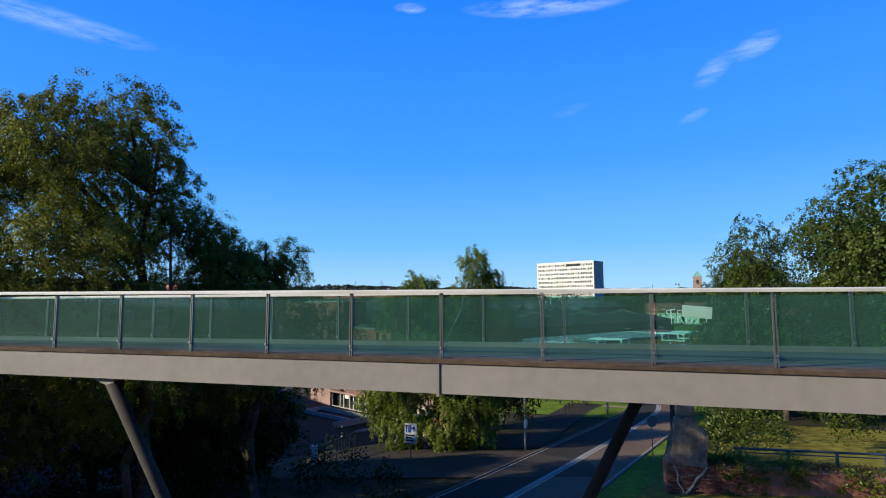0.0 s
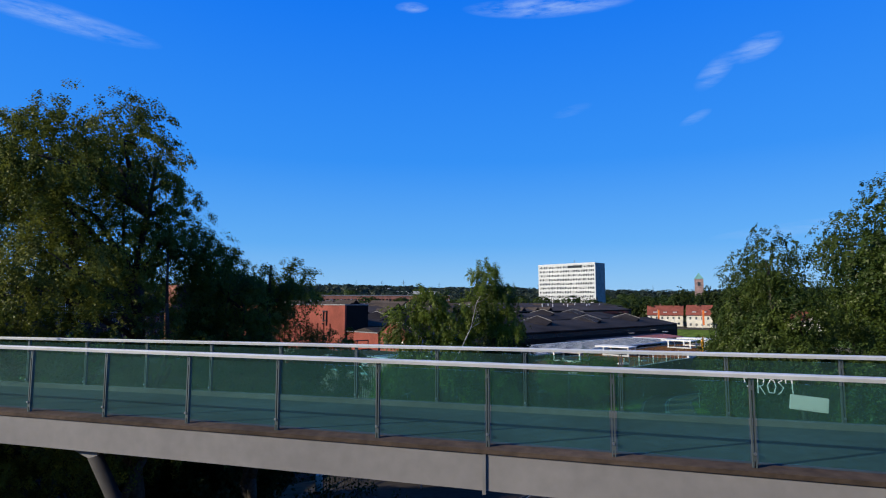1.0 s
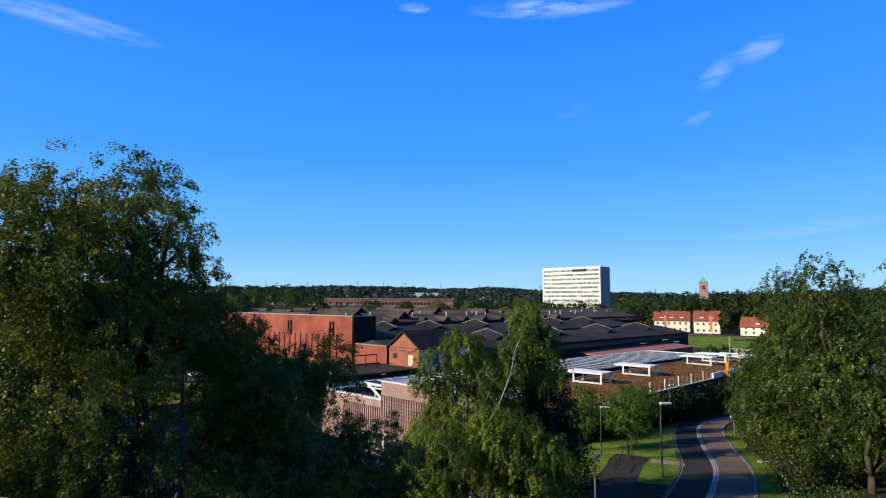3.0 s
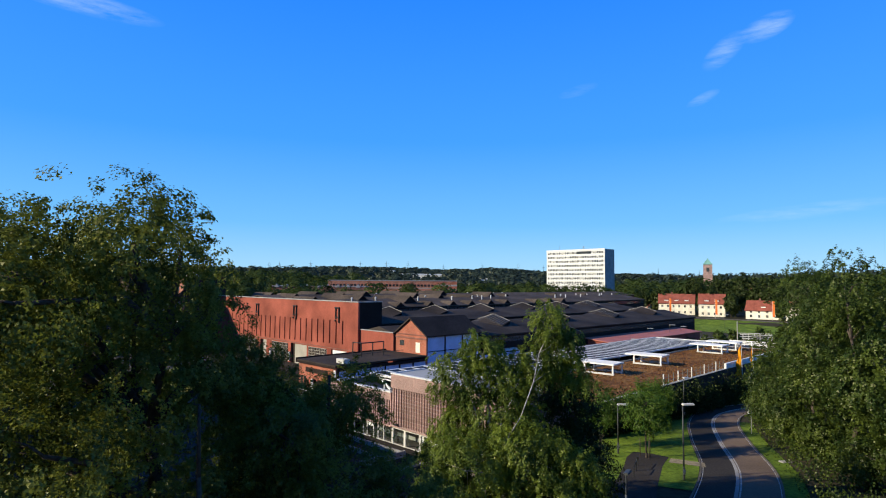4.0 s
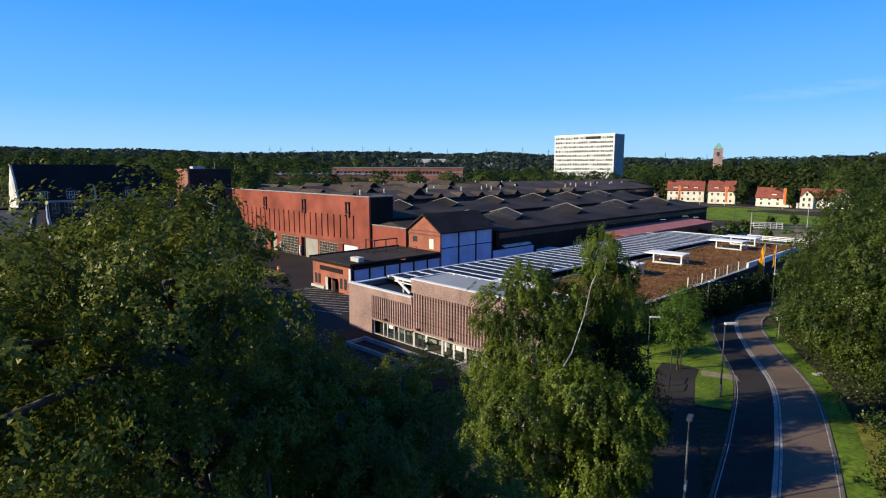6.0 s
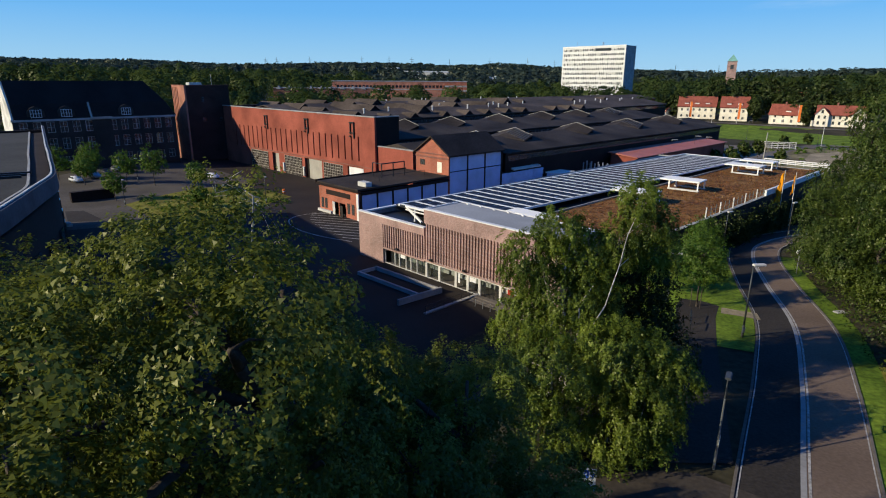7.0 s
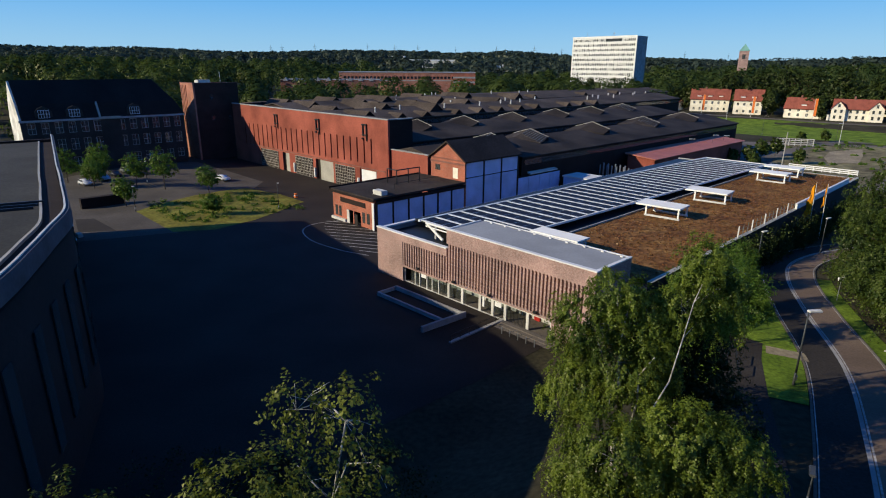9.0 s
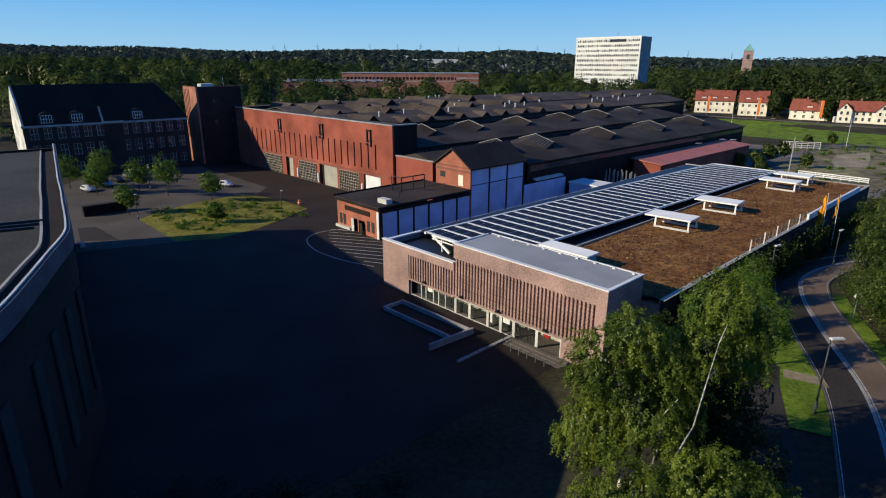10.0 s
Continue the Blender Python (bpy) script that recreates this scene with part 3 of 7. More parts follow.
# ---- the works ----
def build_brick_front():
    """The long flat-roofed hall with a brick front, ribbed screen and glazed entrance."""
    t = thing("exhibition_hall", site(0, 0, -0.3), "pale brick flat-roofed hall with ribbed screen and sedum roof", "building")
    b = 0.3
    # front, split where the roof steps up
    low, high = 6.5 + b, 8.95 + b
    part("wall", wall_with_holes(0, 13.8, 0, low, [(5.4, 13.8, 2.35 + b, 5.55 + b), (5.4, 13.8, b + 0.02, 2.1 + b)], 0, 0.4), HALL_BRICK, t)
    part("wall", wall_with_holes(13.8, 34.4, 0, high, [(13.8, 33.2, 2.45 + b, 7.2 + b), (13.8, 29.6, b + 0.02, 2.25 + b)], 0, 0.4), HALL_BRICK, t)
    part("wall", boxes((0, 0.4, 0.4, 92, 0, low - 0.25)), HALL_BRICK, t)
    part("wall", boxes((34.0, 34.4, 0.4, 6.6, 0, high), (34.4, 36.4, 6.6, 7.0, 0, 6.6 + b)), HALL_BRICK, t)
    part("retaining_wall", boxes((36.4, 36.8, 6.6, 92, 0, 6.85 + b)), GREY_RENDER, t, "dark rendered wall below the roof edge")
    part("back_wall", boxes((0, 36.8, 91.6, 92, 0, 6.8 + b)), CONCRETE, t)
    part("recess_wall", boxes((0.4, 34.0, 0.75, 0.95, 2.2 + b, low - 0.2)), HALL_BRICK, t, "brick set back behind the ribs")
    part("recess_wall", boxes((13.8, 34.0, 0.72, 0.92, low - 0.2, high - 0.6)), HALL_BRICK, t)
    rib, toothed = bmesh.new(), bmesh.new()
    box(rib, -0.11, 0.11, 0.0, 0.5, 0, 1)
    for k in range(24):  # brick courses, every other one set back
        box(toothed, -0.12, 0.12, 0.0 if k % 2 else 0.08, 0.5, k / 24, (k + 1) / 24 - 0.004)
    rib_me, toothed_me = mesh_of(rib, "rib", HALL_BRICK), mesh_of(toothed, "rib", HALL_BRICK)
    n = 58
    for k in range(n):
        x = 5.6 + k * 0.477
        lo, hi = (2.35 + b, 5.55 + b) if x < 13.75 else (2.45 + b, 7.2 + b)
        share("rib", rib_me if k < 22 else toothed_me, t, Matrix.Translation((x, 0.06, lo)) @ Matrix.Diagonal((1, 1, hi - lo, 1)))
    # coping, roofs
    part("coping", boxes((-0.06, 13.8, -0.08, 0.5, low, low + 0.16), (-0.06, 0.5, 0.5, 92, low - 0.25, low - 0.05)), WHITE_PAINT, t, "white metal coping")
    part("coping", boxes((13.72, 34.48, -0.08, 0.42, high, high + 0.14), (13.72, 13.95, 0.42, 6.0, high, high + 0.14), (34.1, 34.48, 0.42, 6.6, high, high + 0.14)), WHITE_PAINT, t, "white metal coping")
    part("step_wall", boxes((13.8, 14.15, 0.4, 6.0, 5.0 + b, high)), HALL_BRICK, t)
    part("front_roof", boxes((14.0, 34.2, 0.4, 6.4, high - 0.22, high + 0.02)), ROOF_GREY, t, "grey membrane roof")
    part("front_roof_edge", boxes((14.0, 34.3, 6.4, 6.6, 6.6 + b, high + 0.1)), WHITE_PAINT, t)
    nub = soft_box(-0.16, 0.16, -0.12, 0.12, 0, 0.14, 0.02)
    nub_me = mesh_of(nub, "roof_outlet", WHITE_PAINT)
    for k in range(9):
        share("roof_outlet", nub_me, t, Matrix.Translation((15.6 + k * 2.25, 6.05, high + 0.02)))
    part("lower_roof", boxes((0.4, 36.4, 6.6, 91.6, 6.3 + b, 6.6 + b), (0.4, 13.9, 0.95, 6.6, 5.3 + b, 5.6 + b)), DARK_STEEL, t, "dark flat roof")
    # sedum, slightly uneven
    bm = bmesh.new()
    nu, nv = 26, 120
    g = [[bm.verts.new((20.6 + 15.6 * i / nu, 7.2 + 84.0 * j / nv, 6.72 + b + 0.10 * noise.noise((i * 0.8, j * 0.8, 0)) + 0.05 * noise.noise((i * 3.1, j * 3.1, 4)))) for j in range(nv + 1)] for i in range(nu + 1)]
    for i in range(nu):
        for j in range(nv):
            bm.faces.new((g[i][j], g[i + 1][j], g[i + 1][j + 1], g[i][j + 1]))
    part("sedum_roof", bm, SEDUM, t, "brown and rust coloured sedum planting", True)
    rng = np.random.default_rng(15)
    spots = np.stack([20.8 + 15.2 * rng.random(9000), 7.4 + 83.6 * rng.random(9000), np.full(9000, 6.80 + b)], 1)
    tufts = leaf_cloud("sedum_tuft", spots, 0.2, SEDUM_LEAF, t, 16, np.tile((0, 0, 0.5), (9000, 1)), 3, "rusty and green tufts")
    tufts["kind"] = "stuff"
    part("roof_rim", boxes((36.3, 36.42, 6.6, 92.1, 6.6 + b, 6.9 + b), (36.42, 36.86, 6.6, 92.1, 6.85 + b, 6.9 + b), (20.4, 20.6, 7.0, 92, 6.6 + b, 6.95 + b)), ROLLER_GREY, t, "pale grey roof rim")
    part("parapet_wall", boxes((36.45, 36.8, 53, 84, 6.9 + b, 7.75 + b)), WHITE_PAINT, t, "low white wall along the roof edge")
    # entrance glazing
    frame_me = mesh_of(boxes((-0.07, 0.07, 0.28, 0.42, 0, 1)), "window_post", DIRTY_WHITE)
    for x in (5.5, 7.6, 8.5, 9.9, 10.9, 12.1, 13.9, 16.3, 19.2, 21.2, 23.1, 26.3, 29.5):
        share("window_post", frame_me, t, Matrix.Translation((x, 0, b)) @ Matrix.Diagonal((2.6 if x > 13 else 1, 1, 2.2, 1)))
    part("window_band", boxes((5.4, 29.6, 0.26, 0.44, 2.02 + b, 2.12 + b), (5.4, 23.0, 0.26, 0.44, b, b + 0.08)), DIRTY_WHITE, t, "pale frame rail")
    part("glass", boxes((5.5, 16.3, 1.0, 1.03, b, 2.05 + b)), CLEAR_PANE, t)
    part("glass", boxes((19.2, 23.1, 1.3, 1.33, b, 2.05 + b)), CLEAR_PANE, t)
    part("porch_wall", boxes((5.4, 33.9, 3.2, 3.4, 0, 2.4 + b)), DIRTY_WHITE, t, "pale inner wall of the porch")
    part("porch_floor", boxes((5.4, 29.6, 0.02, 3.2, b - 0.05, b + 0.02)), PALE_PAVING, t)
    for x, w, h in ((8.9, 0.95, 0.5), (19.7, 0.3, 1.2), (21.6, 1.0, 0.55)):
        part("notice", boxes((x, x + w, 0.2, 0.25, 2.0 + b - h, 2.0 + b)), WHITE_PAINT, t, "white notice in the window")
    part("porch_step", boxes((23.1, 31.0, -0.42, 0.0, b - 0.25, b - 0.02), (23.1, 31.4, -0.84, -0.42, b - 0.4, b - 0.16)), CONCRETE, t, "pale concrete steps")
    part("door", boxes((25.2, 26.0, 3.0, 3.19, b, 2.0 + b)), SIGN_RED, t, "red door in the porch")
    bars = bmesh.new()
    for k in range(16):
        box(bars, 23.3 + k * 0.2, 23.34 + k * 0.2, 0.5, 0.54, b, b + 2.0)
    part("grille", bars, DARK_STEEL, t)
    for x in (8.6, 15.2, 21.0, 27.6):
        part("flood_light", soft_box(x - 0.22, x + 0.22, -0.35, -0.02, 2.55 + b, 2.8 + b, 0.04), DARK_STEEL, t)
    return t


build_brick_front()


def build_solar():
    t = thing("solar_canopy", site(4.6, 4, 6.3), "long canopy of blue-black solar panels in white frames", "solar panels", rz=TURN - radians(1.45))
    w, length, rise = 13.2, 87.0, 1.25
    bm = bmesh.new()
    box(bm, 0, w, 0, length, rise - 0.06, rise + 0.02)
    panel_me = mesh_of(boxes((0.03, w / 7 - 0.03, 0.30, 2.18, 0, 0.05)), "solar_panel", SOLAR_GLASS)
    bar_me = mesh_of(prism([(-0.2, 0.0), (0.2, 0.0), (0.19, 0.075), (-0.19, 0.075)], "x", 0, w), "bar", WHITE_PAINT)
    part("carrier", bm, POST_STEEL, t, "grey carrier frame")
    n = 35
    for k in range(n):
        y = 0.2 + k * 2.48
        share("bar", bar_me, t, Matrix.Translation((0, y, rise + 0.02)))
        if k < n - 1:
            for q in range(7):
                share("solar_panel", panel_me, t, Matrix.Translation((q * w / 7, y, rise + 0.03)))
    for q in range(1, 7):
        part("divider", boxes((q * w / 7 - 0.035, q * w / 7 + 0.035, 0.4, length - 2.4, rise + 0.03, rise + 0.085)), STEEL, t)
    part("edge_beam", boxes((-0.35, 0.0, -0.2, length + 0.2, rise - 0.16, rise + 0.14)), WHITE_PAINT, t, "white edge gutter")
    part("edge_beam", boxes((w, w + 0.25, -0.2, length + 0.2, rise - 0.18, rise + 0.1)), WHITE_PAINT, t)
    part("edge_beam", boxes((-0.2, w + 0.2, length + 0.2, length + 0.6, rise - 0.16, rise + 0.14)), WHITE_PAINT, t)
    post_me = mesh_of(boxes((-0.09, 0.09, -0.09, 0.09, 0, rise - 0.06)), "post", DARK_STEEL)
    for k in range(12):
        for x in (0.3, w - 0.2):
            share("post", post_me, t, Matrix.Translation((x, 3 + k * 7.3, 0.0)))
    part("truss", tubes(((1.2, -0.1, 1.2), (13, -0.1, 1.2), 0.16, 0.16), ((1.4, -0.1, 1.15), (4.6, -0.1, -0.5), 0.2, 0.2), ((3.2, -0.1, 1.15), (3.2, -0.1, -0.6), 0.14, 0.14), ((5.6, -0.1, 1.15), (8.8, -0.1, -0.5), 0.2, 0.2),
                        ((7.0, -0.1, 1.15), (7.0, -0.1, -0.6), 0.14, 0.14), ((1.2, -0.1, 0.75), (5.4, -0.1, 0.75), 0.1, 0.1), ((1.4, 2.2, 1.0), (1.4, -0.1, 1.15), 0.14, 0.14), n=6), WHITE_PAINT, t, "white open truss end")


build_solar()


def build_roof_tables():
    t = thing("skylight_table", site(21.0, 32.0, 6.9), "low white canopy slab on legs over the sedum", "roof canopy", "canopies on the sedum roof", rz=TURN + radians(5))
    part("slab", soft_box(0, 6.6, 0, 3.9, 1.40, 1.62, 0.03), ROOF_WHITE, t)
    leg = mesh_of(boxes((-0.11, 0.11, -0.11, 0.11, 0, 1.42)), "leg", ROOF_WHITE)
    for x, y in ((1.6, 0.3), (6.3, 0.3), (1.6, 3.6), (6.3, 3.6)):
        share("leg", leg, t, Matrix.Translation((x, y, 0)))
    part("base_frame", boxes((1.4, 6.5, 0.18, 0.42, -0.1, 0.16), (1.4, 6.5, 3.5, 3.74, -0.1, 0.16)), DIRTY_WHITE, t)
    for u, v, turn in ((21.5, 47.4, 5), (22.2, 73.9, 1), (22.0, 82.6, 1)):
        copy_thing(t, Matrix.Translation(site(u, v, 6.9)) @ Matrix.Rotation(TURN + radians(turn), 4, "Z"))
    t2 = thing("roof_hood", site(19.8, 8.5, 6.9), "flat white hood beside the grey roof", "roof canopy")
    part("slab", soft_box(0, 6.8, 0, 2.6, 1.42, 1.62, 0.03), ROOF_WHITE, t2)
    part("leg", boxes((0.2, 0.4, 0.2, 2.4, 0, 1.42)), DIRTY_WHITE, t2)
    part("leg", boxes((6.3, 6.5, 0.2, 2.4, 0, 1.42)), DIRTY_WHITE, t2)


build_roof_tables()


def build_roof_fence():
    t = thing("roof_fence", site(36.5, 30, 6.88), "low fence of pale posts along the roof edge", "fence")
    post = mesh_of(boxes((-0.07, 0.07, -0.07, 0.07, 0, 1.5)), "post", DIRTY_WHITE)
    thin = mesh_of(boxes((-0.03, 0.03, -0.03, 0.03, 0, 1.4)), "post", POST_STEEL)
    for k in range(15):
        share("post", post if k % 3 == 0 else thin, t, Matrix.Translation((0, k * 1.6, 0)))
    part("wire", boxes((-0.012, 0.012, 0, 22.9, 0.95, 0.98), (-0.012, 0.012, 0, 22.9, 0.5, 0.52)), POST_STEEL, t)
    t = thing("roof_railing", site(24, 92.0, 7.15), "white slatted railing at the far roof end", "railing")
    for k in range(9):
        part("post", boxes((k * 1.55 - 0.06, k * 1.55 + 0.06, -0.06, 0.06, 0, 1.1)), WHITE_PAINT, t)
    for z in (0.2, 0.55, 0.9):
        part("slat", boxes((0, 12.4, -0.1, -0.06, z, z + 0.2)), WHITE_PAINT, t)


build_roof_fence()


def build_gatehouse():
    """The low red gatehouse and the white wall behind it, tinted with skylight blue."""
    t = thing("gatehouse", site(-19.4, 14.0, -2.2), "low orange brick gatehouse with dark flat roof", "building")
    part("wall", wall_with_holes(-13.2, 0, 0, 7.0, [(-8.3, -6.6, 0.9, 3.9), (-6.3, -4.3, 0.9, 3.9)], 0, 0.4), RED_ORANGE, t)
    part("wall", boxes((-13.2, -12.8, 0.4, 23, 0, 6.9)), RED_ORANGE, t)
    part("roof", boxes((-13.5, 0.3, -0.3, 23, 7.0, 7.35)), FELT_DARK, t, "dark felt roof with deep fascia")
    part("fascia", boxes((-13.7, -13.5, -0.5, 23, 6.7, 7.6), (-13.7, 0.5, -0.5, -0.3, 6.75, 7.1)), NEAR_BLACK, t)
    part("signboard", boxes((-10.5, -2.6, -0.12, -0.02, 5.1, 6.0)), NEAR_BLACK, t, "dark weathered board")
    part("gate", boxes((-8.3, -7.5, -0.25, -0.12, 0.9, 3.9)), DIRTY_WHITE, t, "pale sliding gate leaf")
    part("gate", boxes((-5.2, -4.4, -0.6, -0.48, 0.9, 3.6)), GREY_RENDER, t)
    part("plinth", boxes((-13.3, -8.6, -0.5, -0.02, 0, 1.9)), DIRTY_WHITE, t)
    part("corner_post", boxes((-0.5, 0.1, -0.16, -0.02, 0, 6.4)), WHITE_PAINT, t, "white painted corner strip")
    for x in (-12.4, -11.2, -3.6, -2.2):
        part("window", boxes((x, x + 0.8, -0.06, 0.1, 2.2, 4.2)), PANE, t)
    part("roof_box", soft_box(-3.2, -0.6, 2.2, 3.6, 7.35, 8.2, 0.05), DIRTY_WHITE, t, "weathered plant box")
    part("roof_pipe", tubes(((-7, 11, 7.35), (-7, 11, 10.2), 0.12, 0.12), ((-7, 14, 7.35), (-7, 14, 10.2), 0.12, 0.12), ((-7, 17, 7.35), (-7, 17, 10.2), 0.12, 0.12), ((-7, 11, 10.2), (-7, 17, 10.2), 0.12, 0.12), ((-7, 11, 10.2), (-10, 11, 10.2), 0.1, 0.1), ((-10, 11, 7.35), (-10, 11, 10.2), 0.12, 0.12),
                            ((-4, 8, 7.35), (-4, 8, 8.4), 0.05, 0.05), ((-4, 20, 7.35), (-4, 20, 8.4), 0.05, 0.05), ((-4, 8, 8.4), (-4, 20, 8.4), 0.05, 0.05)), DARK_STEEL, t)
    s = thing("blue_wall", site(-19.2, 14.4, -2.2), "long white panel wall tinted skylight blue, with dark pilasters", "wall")
    for k in range(6):
        part("panel", boxes((-0.15, 0.0, k * 3.76, k * 3.76 + 3.6, 0, 6.2)), SKYLIT_WHITE, s)
        part("pilaster", boxes((-0.2, 0.14, k * 3.76 - 0.16, k * 3.76 + 0.16, 0, 6.6)), NEAR_BLACK, s)
    part("cornice", boxes((-0.3, 0.25, 0, 22.6, 6.2, 6.75)), NEAR_BLACK, s)
    # gabled shed
    g = thing("gabled_shed", site(-29.4, 37.0, -2.5), "brick gabled shed with white side wall tinted skylight blue", "building")
    part("wall", prism([(0, 0), (10.2, 0), (10.2, 11.8), (5.1, 15.2), (0, 11.8)], "y", 0, 0.4), RED_ORANGE, g)
    part("wall", boxes((0, 0.4, 0.4, 17, 0, 11.8)), NEAR_BLACK, g)
    for k in range(3):
        part("panel", boxes((10.0, 10.2, k * 5.6 + 0.42, k * 5.6 + 5.5, 0, 8.2)), SKYLIT_WHITE, g)
        part("panel", boxes((10.0, 10.2, k * 5.6 + 0.42, k * 5.6 + 5.5, 8.4, 11.8)), SKYLIT_WHITE, g)
        part("pilaster", boxes((9.95, 10.34, k * 5.6 + 5.5, k * 5.6 + 5.75, 0, 11.8)), NEAR_BLACK, g)
    part("roof", prism([(-0.6, 11.5), (5.1, 15.25), (10.8, 11.5), (10.8, 11.8), (5.1, 15.6), (-0.6, 11.8)], "y", -0.5, 17.4), FELT_DARK, g)
    part("string_course", boxes((-0.1, 10.3, -0.14, 0.0, 10.9, 11.2), (-0.1, 10.3, -0.14, 0.0, 11.7, 11.9)), TOWER_BRICK, g)
    part("window", boxes((1.4, 2.9, -0.06, 0.05, 9.2, 10.4)), PANE, g)
    part("loading_door", boxes((6.8, 8.2, -0.08, 0.05, 8.0, 10.2)), CREAM_RENDER, g, "boarded pale opening")
    part("back_wall", prism([(0, 0), (10.2, 0), (10.2, 11.8), (5.1, 15.2), (0, 11.8)], "y", 17, 17.3), NEAR_BLACK, g)
    # low white range behind it, tinted with skylight blue, with a slanting white canopy
    l = thing("loading_range", site(-19.4, 54.2, -3.0), "low white wall tinted skylight blue with slanting white canopy", "wall")
    for k in range(4):
        part("panel", boxes((-0.2, 0, k * 4.1, k * 4.1 + 4.0, 0, 6.6)), SKYLIT_WHITE, l)
    part("canopy", prism([(-6, 8.6), (-0.2, 7.2), (-0.2, 6.9), (-6, 8.2)], "y", 5, 15.5), DIRTY_WHITE, l, "slanting pale canopy")
    part("roof", boxes((-9, -0.2, 0, 16, 6.3, 6.6)), FELT_DARK, l)
    part("end_wall", boxes((-9, 0, 16, 16.4, 0, 6.8)), NEAR_BLACK, l)


build_gatehouse()


def build_red_hall():
    t = thing("machine_hall", site(-127, 37.5, -3.2), "large red oxide hall front with tall slit windows", "building")
    z = 3.2
    slits = [(8 + k * 2.93, 8.55 + k * 2.93, 3.4 + z + 0.065 * k, 10.2 + z + 0.03 * k) for k in range(24)]
    holes = [(31.5, 35.5, z - 2.3, 3.2 + z), (50.0, 58.6, z - 2.4, 3.3 + z), (70.6, 77.5, z - 2.4, 3.2 + z)]
    part("wall", wall_with_holes(0, 82.3, 0, 15.75 + z, slits + holes, 0, 0.5), RED_RENDER, t)
    part("slit_back", boxes((1, 82, 0.6, 0.7, 0, 12 + z)), NEAR_BLACK, t, "dark glass behind the slits")
    part("side_wall", boxes((81.8, 82.3, 0.5, 7.5, 0, 15.75 + z)), NEAR_BLACK, t, "dark side wall")
    part("side_wall", boxes((0, 0.5, 0.5, 12, 0, 15.75 + z)), NEAR_BLACK, t, "dark side wall")
    part("coping", boxes((-0.1, 82.5, -0.15, 0.6, 15.75 + z, 16.0 + z), (81.7, 82.5, 0.6, 7.5, 15.75 + z, 16.0 + z)), CONCRETE, t)
    part("roof", boxes((0.5, 81.8, 0.6, 7.5, 14.9 + z, 15.3 + z)), FELT_BROWN, t)
    for a, b in ((33.2, 35.4), (52.0, 58.4)):
        part("gate", boxes((a, b, 0.2, 0.34, z - 2.4, 3.2 + z)), ROLLER_GREY, t, "pale roller gate")
    part("gate", boxes((71.2, 77.2, 0.1, 0.3, z - 2.4, 3.1 + z)), WHITE_PAINT, t, "white roller gate")
    for a, b in ((39, 48.5), (59.6, 68.5), (18, 29)):
        part("lattice_window", boxes((a, b, -0.06, 0.04, z - 2.3, 3.1 + z)), NEAR_BLACK, t, "dark multi-pane factory window")
        bars = bmesh.new()
        for k in range(int((b - a) / 0.8) + 1):
            box(bars, a + k * 0.8, a + k * 0.8 + 0.09, -0.1, -0.06, z - 2.3, 3.1 + z)
        for k in range(8):
            box(bars, a, b, -0.1, -0.06, z - 2.3 + k * 0.76, z - 2.2 + k * 0.76)
        part("lattice", bars, ROLLER_GREY, t, "pale lattice of glazing bars")
    part("string_course", boxes((10, 81, -0.12, 0.0, 3.5 + z, 3.72 + z)), TOWER_BRICK, t)
    for x in (29.4, 52.2, 73.4):  # brackets of the old crane
        fr = bmesh.new()
        d = 1.7 + 0.007 * (x - 30)
        box(fr, x - 0.8, x - 0.62, -0.35, 0, 9.3 + z + d, 12.0 + z + d)
        box(fr, x + 0.62, x + 0.84, -0.35, 0, 8.3 + z + d, 12.3 + z + d)
        box(fr, x - 1.0, x + 0.9, -0.4, 0, 12.0 + z + d, 12.3 + z + d)
        box(fr, x - 1.0, x + 1.0, -0.4, 0, 9.6 + z + d, 9.82 + z + d)
        box(fr, x - 1.25, x - 0.8, -0.35, 0, 8.6 + z + d, 9.0 + z + d)
        part("crane_bracket", fr, DARK_STEEL, t)
    for x in (38.2, 49.3, 69.8):
        part("wall_lamp", soft_box(x, x + 0.7, -0.5, -0.02, z - 1.8, z + 0.8, 0.1), DIRTY_WHITE, t, "pale cabinet on the wall")
    a = thing("red_annex", site(-44.6, 38.2, -3.2), "low red oxide annex beside the hall", "building")
    part("wall", boxes((0, 12.8, 0, 0.5, 0, 9.0 + z), (12.3, 12.8, 0.5, 14, 0, 9.0 + z)), RED_RENDER, a)
    part("coping", boxes((0, 13.0, -0.12, 0.6, 9.0 + z, 9.2 + z)), CONCRETE, a)
    part("roof", prism([(0, 8.8 + z), (6.5, 10.2 + z), (13, 8.8 + z), (13, 8.6 + z), (0, 8.6 + z)], "y", 0.6, 16), FELT_DARK, a)


build_red_hall()


